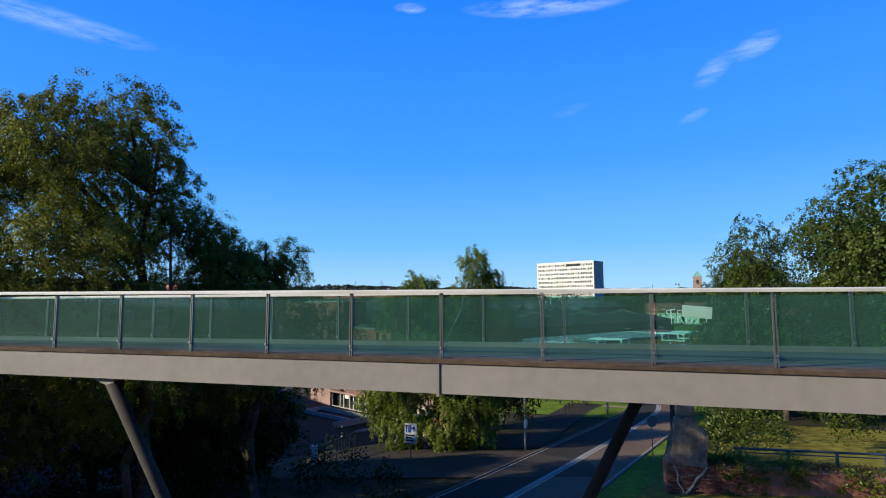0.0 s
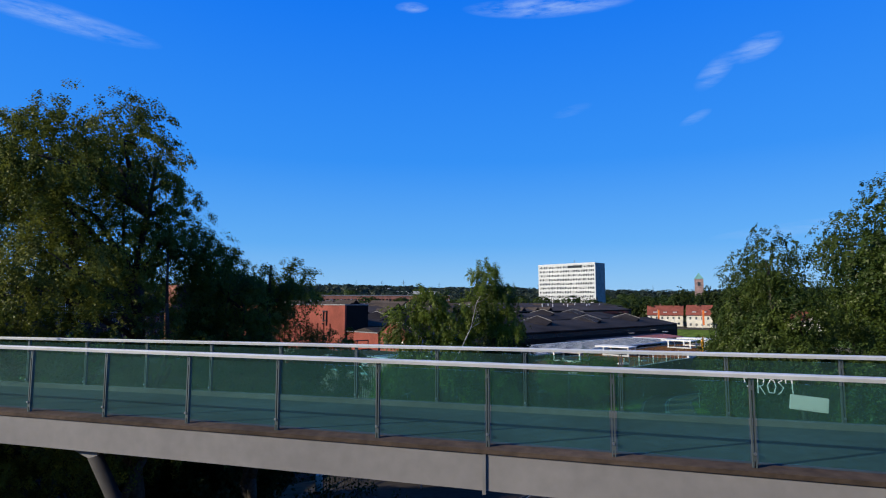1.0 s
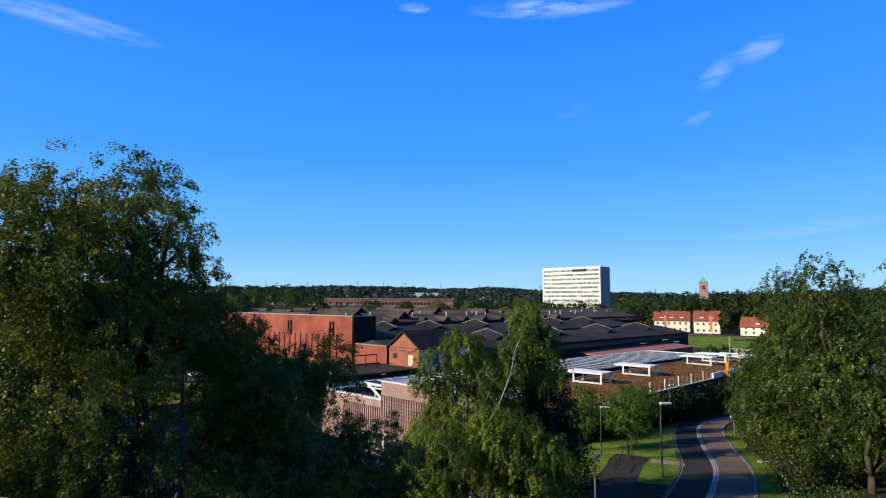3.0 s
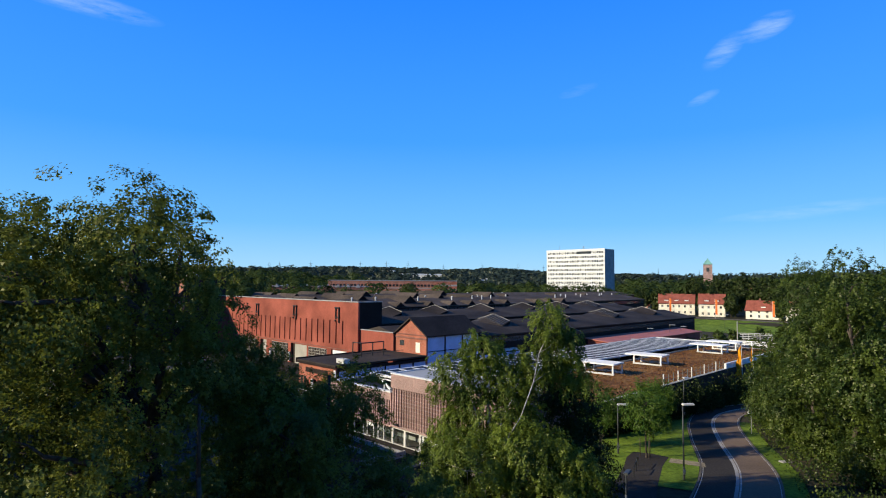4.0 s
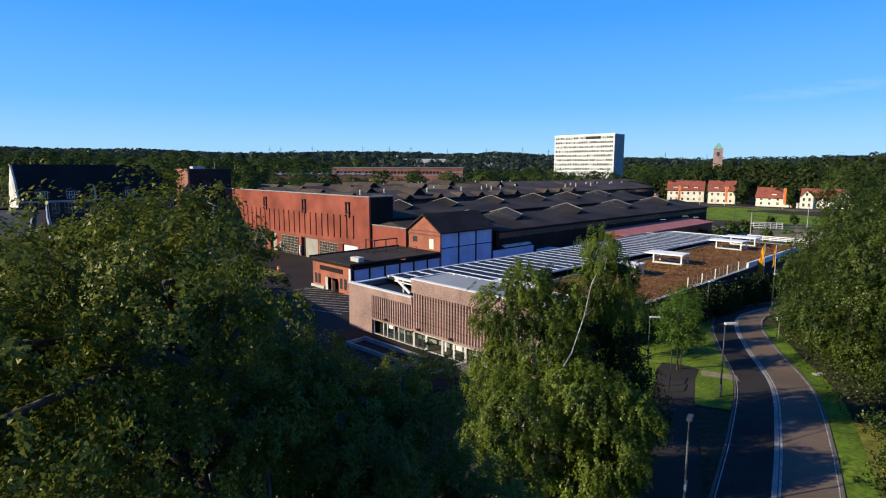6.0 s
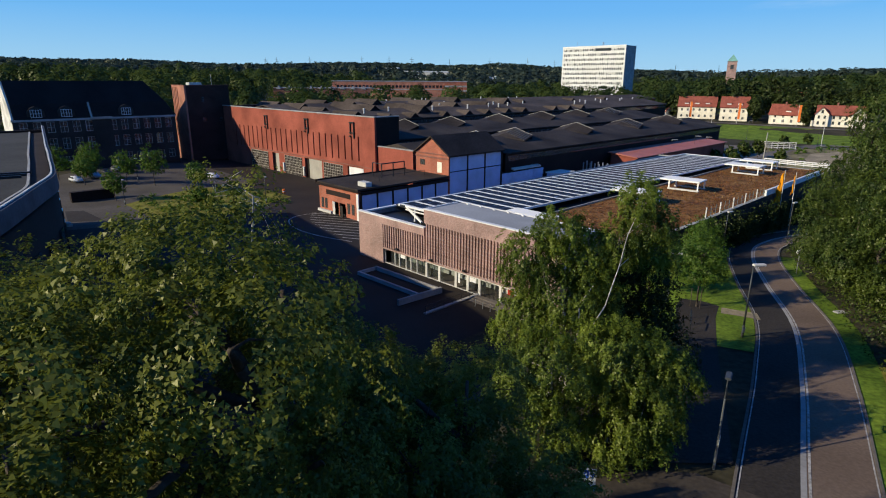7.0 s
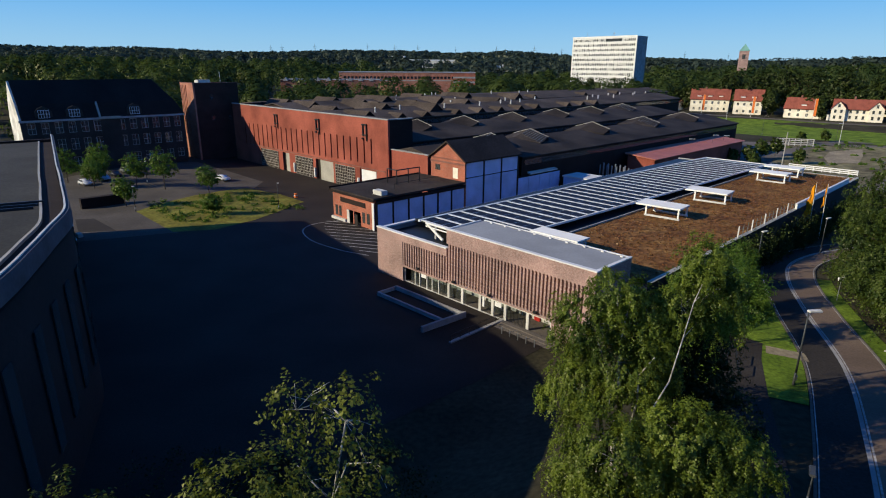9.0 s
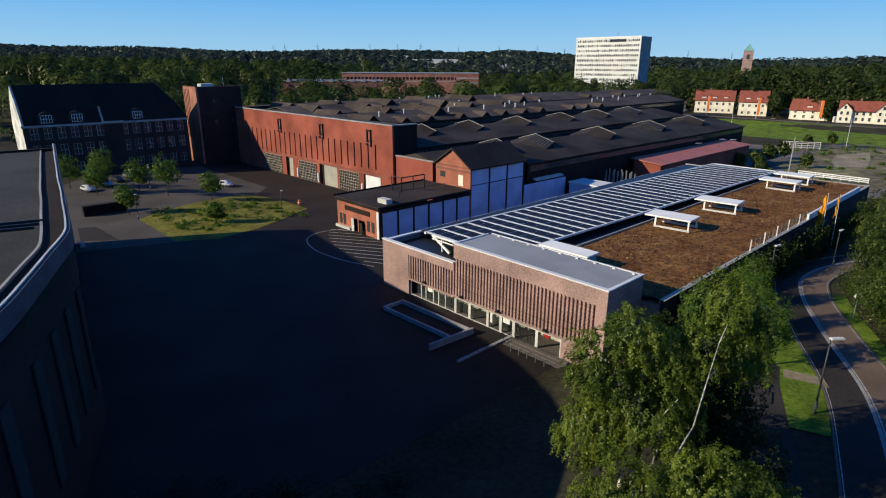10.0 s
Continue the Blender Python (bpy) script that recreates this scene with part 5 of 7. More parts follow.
def build_bridge():
    t = thing("footbridge", (0, 10.4, 14.4), "curved steel footbridge with green glass parapets", "bridge", rz=0.0)
    here = Vector((0, 10.4, 14.4))
    line = bridge_line(-36, 24, 60)
    width = 3.04
    def grade(x, across):
        """The deck tilts a little along its length, more on the near edge."""
        return x * (-0.0065 + 0.0075 * across / width)
    def swept(profile):
        """A closed profile of (across, up) swept along the bridge."""
        bm = bmesh.new()
        prev = None
        for p, side in line:
            now = [bm.verts.new(p + side * a + Vector((0, 0, 14.4 + z + grade(p.x, a))) - here) for a, z in profile]
            if prev:
                for q in range(len(now)):
                    bm.faces.new((prev[q], prev[(q + 1) % len(now)], now[(q + 1) % len(now)], now[q]))
            prev = now
        return bm
    part("edge_beam", swept([(-0.02, -0.59), (-0.02, -0.06), (0.28, -0.06), (0.28, -0.59)]), BEAM_PAINT, t, "pale lilac grey steel edge beam")
    part("edge_beam", swept([(width - 0.28, -0.59), (width - 0.28, -0.06), (width, -0.06), (width, -0.59)]), BEAM_PAINT, t)
    part("edge_strip", swept([(-0.05, -0.06), (-0.05, 0.0), (0.22, 0.03), (0.22, -0.05)]), RUST_EDGE, t, "weathered brown edge strip")
    part("deck", swept([(0.22, -0.2), (0.22, 0.02), (width - 0.2, 0.02), (width - 0.2, -0.2)]), DECK, t, "dark walking deck")
    part("kerb", swept([(width - 0.22, -0.05), (width - 0.22, 0.12), (width - 0.06, 0.12), (width - 0.06, -0.05)]), KERB_GREY, t)
    part("underside", swept([(0.28, -0.55), (0.28, -0.3), (width - 0.28, -0.3), (width - 0.28, -0.55)]), DARK_STEEL, t)
    part("splice", boxes((-0.12, 0.10, -0.02, 0.02, -0.64, -0.07)), BEAM_PAINT, t).matrix_local = Matrix.Translation((-0.1, bridge_y(-0.1) - 10.4 - 0.03, 0)) @ Matrix.Rotation(-0.2, 4, "Z") @ Matrix.Diagonal((0.25, 1, 1, 1))
    # posts and panes, evenly spaced along the curve
    fine = bridge_line(-36, 24, 2400)
    for across, first, rail_z, gap in ((0.1, -3.45, 1.177, 1.78), (width - 0.1, -4.33, 1.188, 1.805)):
        pts = [p + s * across for p, s in fine]
        run = [0.0]
        for a, b in zip(pts, pts[1:]):
            run.append(run[-1] + (b - a).length)
        start = run[min(range(len(pts)), key=lambda k: abs(pts[k].x - first))] % gap
        spots = []
        k = 0
        while start + k * gap < run[-1]:
            i = next(j for j, r in enumerate(run) if r >= start + k * gap)
            spots.append((pts[i], fine[i][1]))
            k += 1
        post_me = mesh_of(boxes((-0.028, -0.009, -0.03, 0.03, -0.03, rail_z), (0.009, 0.028, -0.03, 0.03, -0.03, rail_z), (-0.009, 0.009, -0.03, 0.03, 0.1, 0.16), (-0.014, 0.014, -0.03, 0.03, rail_z - 0.16, rail_z - 0.1)), "post", POST_STEEL)
        bolt_me = mesh_of(tubes(((0, -0.075, 0), (0, -0.05, 0), 0.02, 0.02), n=6), "bolt", STEEL)
        for p, s in spots:
            turn = Matrix.Rotation(math.atan2(-s.x, s.y), 4, "Z")
            post = share("post", post_me, t, Matrix.Translation(p + Vector((0, 0, 14.4 + grade(p.x, across))) - here) @ turn)
            share("bolt", bolt_me, post, Matrix.Translation((0, 0, 0.2)))
        for (p, s), (q, r) in zip(spots, spots[1:]):
            bm = bmesh.new()
            way = (q - p).normalized()
            a, b = p + way * 0.05 - here, q - way * 0.05 - here
            n_ = Vector((-way.y, way.x, 0)) * 0.008
            vs = [bm.verts.new(w + d * n_ + Vector((0, 0, 14.4 + z + grade(w.x + here.x, across)))) for w in (a, b) for d in (-1, 1) for z in (0.09, rail_z - 0.06)]
            for f in ((0, 1, 3, 2), (4, 6, 7, 5), (0, 4, 5, 1), (2, 3, 7, 6), (0, 2, 6, 4), (1, 5, 7, 3)):
                bm.faces.new([vs[k] for k in f])
            g = part("glass_pane", bm, RAIL_GLASS, t)
            g.visible_shadow = False
        part("handrail", swept([(across - 0.07, rail_z), (across - 0.075, rail_z + 0.045), (across - 0.055, rail_z + 0.065), (across + 0.055, rail_z + 0.065), (across + 0.075, rail_z + 0.045), (across + 0.07, rail_z)]), RAIL_STEEL, t, "pale metal handrail")
    # leaning legs
    for a, b in (((-7.08, 12.4, 13.75), (-4.76, 13.9, 7.3)), ((4.22, 12.1, 13.75), (2.07, 15.3, 7.3))):
        part("leg", tubes((Vector(a) - here, Vector(b) - here, 0.12, 0.17), n=16), SHADED_LEG, t, "round leaning steel leg", True)
    part("foot", tubes((Vector((-4.76, 13.9, 6.9)) - here, Vector((-4.76, 13.9, 7.6)) - here, 0.7, 0.6), n=16), CONCRETE, t)
    part("foot", tubes((Vector((2.07, 15.3, 6.9)) - here, Vector((2.07, 15.3, 7.6)) - here, 0.7, 0.6), n=16), CONCRETE, t)
    part("head_plate", prism([(-0.55, -0.58), (0.12, -0.58), (0.1, -0.74), (-0.08, -0.74)], "y", -0.05, 0.05), BEAM_PAINT, t, "grey gusset plate").matrix_local = Matrix.Translation(Vector((-7.08, 12.4, 14.44)) - here) @ Matrix.Rotation(-0.28, 4, "Z")
    s = thing("notice_board", (3.86, 9.33, 15.16), "blank white notice board fixed to the parapet", "sign", rz=-0.29)
    part("panel", soft_box(0.0, 0.45, -0.01, 0.012, 0, 0.19, 0.006), WHITE_PAINT, s)
    part("strap", boxes((0.06, 0.09, 0.012, 0.12, 0.1, 0.13), (0.39, 0.42, 0.012, 0.12, 0.1, 0.13)), STEEL, s)
    s.matrix_world = s.matrix_world @ Matrix.Rotation(0.09, 4, "Y")
    w = thing("paint_scrawl", (4.62, 11.93, 14.95), "white hand-sprayed word on the far parapet glass", "graffiti", rz=-0.30)
    letters = ((((0.02, 0.20), (0.0, 0.27), (0.17, 0.29)), ((0.09, 0.29), (0.10, 0.0)), ((0.04, 0.13), (0.15, 0.14))),
               (((0.22, 0.02), (0.22, 0.28), (0.32, 0.26), (0.30, 0.16), (0.23, 0.14)), ((0.25, 0.14), (0.33, 0.0))),
               (((0.42, 0.26), (0.37, 0.16), (0.39, 0.04), (0.47, 0.03), (0.50, 0.14), (0.47, 0.25), (0.42, 0.26)),),
               (((0.60, 0.25), (0.54, 0.22), (0.62, 0.13), (0.58, 0.05), (0.53, 0.01)),),
               (((0.66, 0.20), (0.65, 0.27), (0.82, 0.27)), ((0.75, 0.27), (0.76, 0.03))))
    for strokes in letters:
        part("letter", tubes(*[((a[0], 0, a[1]), (b[0], 0, b[1]), 0.011, 0.008) for line in strokes for a, b in zip(line, line[1:])], n=5), WHITE_PAINT, w)


build_bridge()


ABUT = Vector((9.7, 25.75, 6.3))  # the old wall's corner; it runs from there beside the road
ABUT_TURN = -0.1


def on_wall(a, b):
    """A place a metres along the old wall and b metres behind its face, with the height of its top."""
    c, q = math.cos(ABUT_TURN), math.sin(ABUT_TURN)
    return ABUT.x + a * c - b * q, ABUT.y + a * q + b * c, 8.42 - 0.055 * min(a, 11)


def build_abutment():
    """The old brick abutment beside the road, with a broken slab on it and a rail behind."""
    t = thing("old_abutment", ABUT, "ruined red brick abutment wall with broken render", "wall", rz=ABUT_TURN)
    bm = bmesh.new()
    nx, nz = 44, 8
    g = [[[bm.verts.new((22 * i / nx, back + 0.04 * noise.noise((i * 0.7, j * 0.9, 2 + back)), (2.12 - 0.055 * min(22 * i / nx, 11) + 0.12 * noise.noise((i * 0.6, 0, 1))) * j / nz)) for j in range(nz + 1)] for i in range(nx + 1)] for back in (0.0, 0.6)]
    for i in range(nx):
        for j in range(nz):
            bm.faces.new((g[0][i][j], g[0][i + 1][j], g[0][i + 1][j + 1], g[0][i][j + 1]))
            bm.faces.new((g[1][i][j], g[1][i][j + 1], g[1][i + 1][j + 1], g[1][i + 1][j]))
        bm.faces.new((g[0][i][nz], g[0][i + 1][nz], g[1][i + 1][nz], g[1][i][nz]))
    for i in (0, nx):
        for j in range(nz):
            bm.faces.new((g[0][i][j], g[0][i][j + 1], g[1][i][j + 1], g[1][i][j]))
    part("core", bm, OLD_BRICK, t, "worn brick core")
    # single bricks of the corner that is seen best
    kinds = [mesh_of(soft_box(-0.118, 0.118, -0.07, 0.04, -0.034, 0.034, 0.007), "brick", material("brick_face_%s" % "abc"[k], c, 0.9, 0.2, 9.0, 0.3, 1.5, 0.3, per="object")) for k, c in enumerate(((0.33, 0.13, 0.09), (0.26, 0.11, 0.08), (0.38, 0.19, 0.13)))]
    random.seed(3)
    count = 0
    for row in range(19):
        for col in range(16):
            if count >= 290 or random.random() < 0.06:
                continue
            x, z = 0.13 + col * 0.25 + (0.125 if row % 2 else 0), 0.55 + row * 0.082
            if z < 2.05 - 0.055 * x:
                share("brick", random.choice(kinds), t, Matrix.Translation((x, -0.02 + random.uniform(-0.022, 0.014), z)) @ Matrix.Rotation(random.uniform(-0.03, 0.03), 4, "Z"))
                count += 1
    s = prism([(0.0, 0.0), (0.4, -0.05), (0.80, -0.07), (0.82, 0.17), (0.88, 0.45), (0.83, 0.68), (0.67, 0.79), (0.57, 0.95), (0.4, 0.97), (0.24, 0.91), (0.21, 0.79), (0.1, 0.3)], "y", -0.05, 0.26)
    bmesh.ops.triangulate(s, faces=s.faces[:])
    bmesh.ops.subdivide_edges(s, edges=s.edges[:], cuts=3, use_grid_fill=True)
    for v in s.verts:
        v.co = v.co * 2.05 + 0.05 * noise.noise_vector(v.co * 4.0) + 0.02 * noise.noise_vector(v.co * 17.0)
    slab = thing("broken_slab", (9.72, 25.72, 8.40), "broken grey brown concrete slab on the abutment", "rubble", rz=ABUT_TURN)
    part("block", s, SLAB_STONE, slab)
    part("cap", soft_box(0.52, 1.25, -0.05, 0.42, 1.95, 2.7, 0.06), SLAB_STONE, slab, "broken stump above the slab")
    cracks = ((0.12, -0.02, 0.2, -0.2, 0.03), (0.2, -0.2, 0.19, -0.38, 0.025), (0.19, -0.38, 0.3, -0.55, 0.025), (0.3, -0.55, 0.31, -0.85, 0.03), (0.80, -0.05, 0.72, -0.18, 0.03), (0.72, -0.18, 0.58, -0.3, 0.04), (0.58, -0.3, 0.50, -0.45, 0.03), (0.50, -0.45, 0.36, -0.6, 0.04), (0.36, -0.6, 0.3, -0.9, 0.035))
    part("crack", tubes(*[((x0 * 2.05, -0.1, z0 * 2.05), (x1 * 2.05, -0.1, z1 * 2.05), r * 1.5, r * 1.4) for x0, z0, x1, z1, r in cracks], n=6), CONCRETE, slab, "pale mortar running down")
    col = thing("rusty_column", (10.5, 26.75, 6.8), "rust brown steel column behind the slab", "column", rz=0.0)
    part("shaft", boxes((-0.13, 0.13, -0.1, 0.1, 0, 4.2)), RUST_EDGE, col)
    r = thing("park_railing", (13.95, 27.75, 7.2), "blue grey steel park railing behind the old wall", "railing", rz=-0.095)
    for k in range(6):
        part("post", boxes((k * 2.15 - 0.06, k * 2.15 + 0.06, -0.05, 0.05, -0.9, 1.3 - 0.06 * k)), BLUE_STEEL, r)
    part("rail", tubes(((-0.3, 0, 1.3), (11.4, 0, 0.98), 0.055, 0.055)), BLUE_STEEL, r)
    part("rail", tubes(((-0.3, 0, 1.12), (11.4, 0, 0.80), 0.03, 0.03)), BLUE_STEEL, r)


build_abutment()


# ---- trees ----
def crown_points(lobes, clumps, per, spread, hang, seed, hollow=0.5, gaps=0.25):
    """Sprays of leaves in the shells of the lobes: their roots, the leaves and the ways that the leaves face."""
    rng = np.random.default_rng(seed)
    lobes = np.array(lobes, float)
    weight = (lobes[:, 3] * lobes[:, 4]) ** 1.0
    pick = rng.choice(len(lobes), clumps, p=weight / weight.sum())
    d = rng.normal(size=(clumps, 3))
    d /= np.linalg.norm(d, axis=1)[:, None]
    r = hollow + (1 - hollow) * rng.random(clumps) ** 0.6
    bump = 1 + 0.24 * np.sin(d[:, 0] * 5 + pick * 1.7) * np.sin(d[:, 2] * 6 + pick) + 0.06 * rng.normal(size=clumps)
    c = lobes[pick, :3] + d * (r * bump)[:, None] * lobes[pick][:, [3, 3, 4]]
    thin = np.sin(c[:, 0] * 1.9 + seed) * np.sin(c[:, 1] * 2.1 + 1) * np.sin(c[:, 2] * 2.3 + 2)
    keep = (thin > -gaps) | (rng.random(len(c)) < 0.25)
    c, d = c[keep], d[keep]
    m = len(c)
    # each spray runs outward and droops; the leaves crowd round it
    axis = d * 0.7 + rng.normal(size=(m, 3)) * 0.45
    axis[:, 2] -= 0.2
    axis /= np.linalg.norm(axis, axis=1)[:, None]
    run = rng.random((m, per, 1))
    ball = rng.normal(size=(m, per, 3))
    ball /= np.linalg.norm(ball, axis=2)[:, :, None]
    ball *= rng.random((m, per, 1)) ** 0.5 * spread * rng.uniform(0.7, 1.3, (m, 1, 1))
    length = spread * rng.uniform(1.2, 2.8, (m, 1, 1))
    pts = c[:, None, :] + axis[:, None, :] * run * length + ball * (1.15 - 0.55 * run)
    pts[:, :, 2] -= hang * run[:, :, 0] ** 1.6 * rng.uniform(0.3, 1.2, (m, 1))
    out = d[:, None, :] * 0.7 + ball / spread * 0.5
    out[:, :, 2] += 0.25
    return c, pts.reshape(-1, 3), out.reshape(-1, 3)


def tree(name, place, lobes, clumps, per, leaf, mat, bark, trunk_r, label, group="", spread=0.3, hang=0.0, seed=1, lean=(0, 0), stems=1, hollow=0.5, twigs=120, gaps=0.25, corners=4):
    """A tree with its foot at place; lobes are (x, y, z, radius, height radius) from the foot."""
    x, y = place
    t = thing(name, (x, y, height(x, y)), label, "tree", group, rz=0.0)
    c, pts, out = crown_points(lobes, clumps, per, spread, hang, seed, hollow, gaps)
    rng = random.Random(seed)
    bm = bmesh.new()
    top = max(l[2] for l in lobes)
    for s in range(stems):
        foot = Vector((0.5 * s * math.cos(s * 2.4), 0.5 * s * math.sin(s * 2.4), -0.3))
        head = Vector((lean[0] + 0.9 * s * math.cos(s * 2.4 + 0.6), lean[1] + 0.9 * s * math.sin(s * 2.4 + 0.6), top * (1 - 0.12 * s)))
        knots = [foot.lerp(head, k / 7) + Vector((rng.uniform(-1, 1), rng.uniform(-1, 1), 0)) * 0.03 * top * (0.4 if k in (0,) else 1) for k in range(8)]
        rads = [trunk_r * (1.25 if k == 0 else 1 - 0.125 * k) * (1 - 0.2 * s) + 0.012 for k in range(8)]
        for k in range(7):
            tube(bm, knots[k], knots[k + 1], rads[k], rads[k + 1], 8)
        if s == 0:
            spine = knots
    for l in lobes:
        centre = Vector(l[:3])
        start = min(spine, key=lambda p: (p - (centre - Vector((0, 0, 0.5 * l[3] + 0.25 * (centre.xy - p.xy).length)))).length)
        mid = start.lerp(centre, 0.5) + Vector((rng.uniform(-0.3, 0.3), rng.uniform(-0.3, 0.3), 0.12 * (centre - start).length))
        r = trunk_r * 0.42
        tube(bm, start, mid, r, r * 0.7, 6)
        tube(bm, mid, centre, r * 0.7, r * 0.4, 6)
        near = [Vector(p) for p in c[np.argsort(((c - np.array(l[:3])) ** 2).sum(1))[::max(1, len(c) // (twigs // len(lobes) + 1))][:twigs // len(lobes)]] if (Vector(p) - centre).length < 1.3 * max(l[3], l[4])]
        for p in near:
            q = centre.lerp(p, 0.5) + Vector((0, 0, 0.1 * (p - centre).length))
            tube(bm, centre, q, r * 0.3, r * 0.18, 4)
            tube(bm, q, p, r * 0.18, 0.006, 4)
    part("trunk", bm, bark, t, "", True)
    leaf_cloud("crown", pts, leaf, mat, t, seed + 7, out, corners)
    return t


def lobes_at(foot, rows):
    """Lobes given as places in the world, from the tree's foot."""
    z = height(*foot)
    return [(x - foot[0], y - foot[1], h - z, r, rz) for x, y, h, r, rz in rows]


big = (-10.6, 20.8)
tree("poplar_tree", big, lobes_at(big, [(-10.4, 18.6, 21.45, 1.5, 1.6), (-12.4, 17.6, 20.8, 1.5, 1.5), (-11.2, 16.5, 20.35, 1.1, 1.3), (-13.7, 19.2, 20.95, 1.4, 1.5), (-12, 20.8, 21.35, 1.3, 1.3), (-14.6, 21.2, 20.4, 1.4, 1.3), (-13.2, 22.8, 21.05, 1.2, 1.3),
                                       (-15.6, 18.8, 20.95, 1.6, 1.5), (-17.5, 20.4, 20.4, 1.6, 1.5), (-16, 22.6, 19.75, 1.5, 1.5), (-19.2, 21.5, 20.35, 1.6, 1.5), (-20.8, 20.5, 20.25, 1.4, 1.3), (-11.6, 20.6, 18.20, 2.3, 1.9), (-14.6, 18.8, 16.80, 2.6, 2.2), (-11.2, 17.4, 17.60, 1.6, 1.5),
                                       (-10.15, 20.9, 20.7, 0.75, 0.95), (-10.1, 22.5, 19.7, 0.75, 0.95), (-9.6, 22.4, 18.3, 0.9, 1.0), (-9.9, 20.4, 18.60, 0.8, 0.9), (-17.5, 19.5, 17.00, 2.6, 2.6), (-11, 20.8, 14.00, 3.4, 3), (-15.5, 20.5, 12.50, 3.6, 3), (-13.5, 23, 18.40, 2, 1.6), (-9.3, 25.6, 16.80, 1.3, 1.1)]),
     6600, 78, 0.064, LEAF_BIG, BARK, 0.26, "tall multi-stemmed poplar with loose dark green crown", "trees beside the bridge", 0.19, 0.30, 21, stems=3, twigs=420, gaps=0.23, corners=3)
slim = (-12.2, 24.4)
tree("slim_birch", slim, lobes_at(slim, [(-12.73, 24.23, 22.18, 0.4, 0.65), (-11.93, 24.23, 21.98, 0.5, 0.8), (-11.53, 24.23, 21.18, 0.45, 0.5), (-12.58, 24.23, 20.78, 0.5, 0.6), (-12.28, 24.23, 19.48, 1.0, 0.9)]),
     260, 26, 0.07, LEAF_BIG, BIRCH_BARK, 0.045, "slim pale-stemmed birch top above the poplars", "trees beside the bridge", 0.15, 0.2, 24, lean=(-0.1, -0.1), twigs=90, gaps=0.0)
side = (-7.6, 23.8)
tree("poplar_tree", side, lobes_at(side, [(-8.6, 22.7, 16.7, 1.8, 1.6), (-7.0, 25.2, 17.0, 1.1, 1.2), (-9.8, 24.3, 18.0, 1.1, 1.0), (-8.2, 23.2, 13.8, 2.8, 2.4), (-5.6, 25.6, 13.6, 1.8, 2.0), (-9.5, 25.5, 15.5, 2.2, 2.2), (-8.0, 26.8, 16.7, 0.7, 1.0)]),
     3200, 72, 0.064, LEAF_BIG, BARK, 0.2, "dark green poplar leaning over the yard", "trees beside the bridge", 0.19, 0.30, 22, stems=2, twigs=260, gaps=0.15, corners=3)
# the last of these is added to shade the forecourt and road
for k, (x, y, top, r) in enumerate(((-20.5, 25.0, 18.5, 3.6), (-16.0, 27.0, 15.5, 3.2), (-24.5, 21.0, 17.5, 3.4), (-12.0, 27.5, 12.0, 2.4), (-9.8, 29.5, 12.6, 2.0))):
    z = height(x, y)
    h = top - z
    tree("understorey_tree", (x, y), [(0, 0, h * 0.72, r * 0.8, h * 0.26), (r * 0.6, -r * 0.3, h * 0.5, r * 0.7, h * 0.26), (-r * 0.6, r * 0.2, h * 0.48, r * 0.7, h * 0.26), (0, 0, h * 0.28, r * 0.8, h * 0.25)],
         1300, 22, 0.14, LEAF_SHADE, BARK, 0.16, "dark shaded tree below the bridge", "trees beside the bridge", 0.30, 0.2, 40 + k, stems=2, twigs=60, corners=3)

# set and raised so that its shadow crosses the drive and road
shade = (4.4, 47.8)
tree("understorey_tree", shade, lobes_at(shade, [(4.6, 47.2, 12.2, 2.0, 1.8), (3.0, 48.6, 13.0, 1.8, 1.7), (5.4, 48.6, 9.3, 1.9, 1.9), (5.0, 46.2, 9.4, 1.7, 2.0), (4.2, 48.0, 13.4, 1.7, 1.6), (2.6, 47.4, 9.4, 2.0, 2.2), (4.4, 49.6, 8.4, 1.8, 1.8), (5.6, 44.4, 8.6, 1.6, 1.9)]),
     2300, 18, 0.14, LEAF_SHADE, BARK, 0.14, "dark shaded tree behind the birches beside the drive", "birches beside the yard", 0.30, 0.3, 51, stems=3, twigs=80, gaps=0.05, corners=3)

weep = (0.4, 39.0)
tree("weeping_birch", weep, lobes_at(weep, [(-2.9, 37.8, 10.9, 2.3, 2.2), (0.4, 38.2, 11.4, 2.3, 2.0), (2.5, 38.2, 10.6, 1.9, 2.1), (0.2, 39.0, 10.9, 2.2, 1.9), (-4.2, 39.0, 9.6, 1.6, 1.8), (1.6, 37.2, 9.4, 2.0, 1.8), (-2.6, 37.5, 8.0, 1.7, 1.7), (0.4, 37.0, 7.8, 1.6, 1.7), (2.0, 37.6, 7.8, 1.5, 1.7)]),
     4800, 40, 0.10, LEAF_BIRCH, BIRCH_BARK, 0.17, "low weeping birch with bright hanging foliage", "birches beside the yard", 0.17, 0.75, 31, stems=2, gaps=0.06, corners=3)
tall = (-3.3, 37.0)
tree("silver_birch", tall, lobes_at(tall, [(2.5, 43.6, 18.3, 1.2, 1.6), (3.2, 44.0, 16.7, 1.5, 1.4), (1.6, 43.8, 15.8, 1.2, 1.4), (4.0, 44.6, 15.0, 1.4, 1.3)]),
     1250, 38, 0.095, LEAF_BIRCH, BIRCH_BARK, 0.05, "slender leaning silver birch with pale trunk", "birches beside the yard", 0.17, 0.75, 32, lean=(5.9, 6.9), twigs=150, gaps=0.05, corners=3)
mid = (-1.4, 43.4)
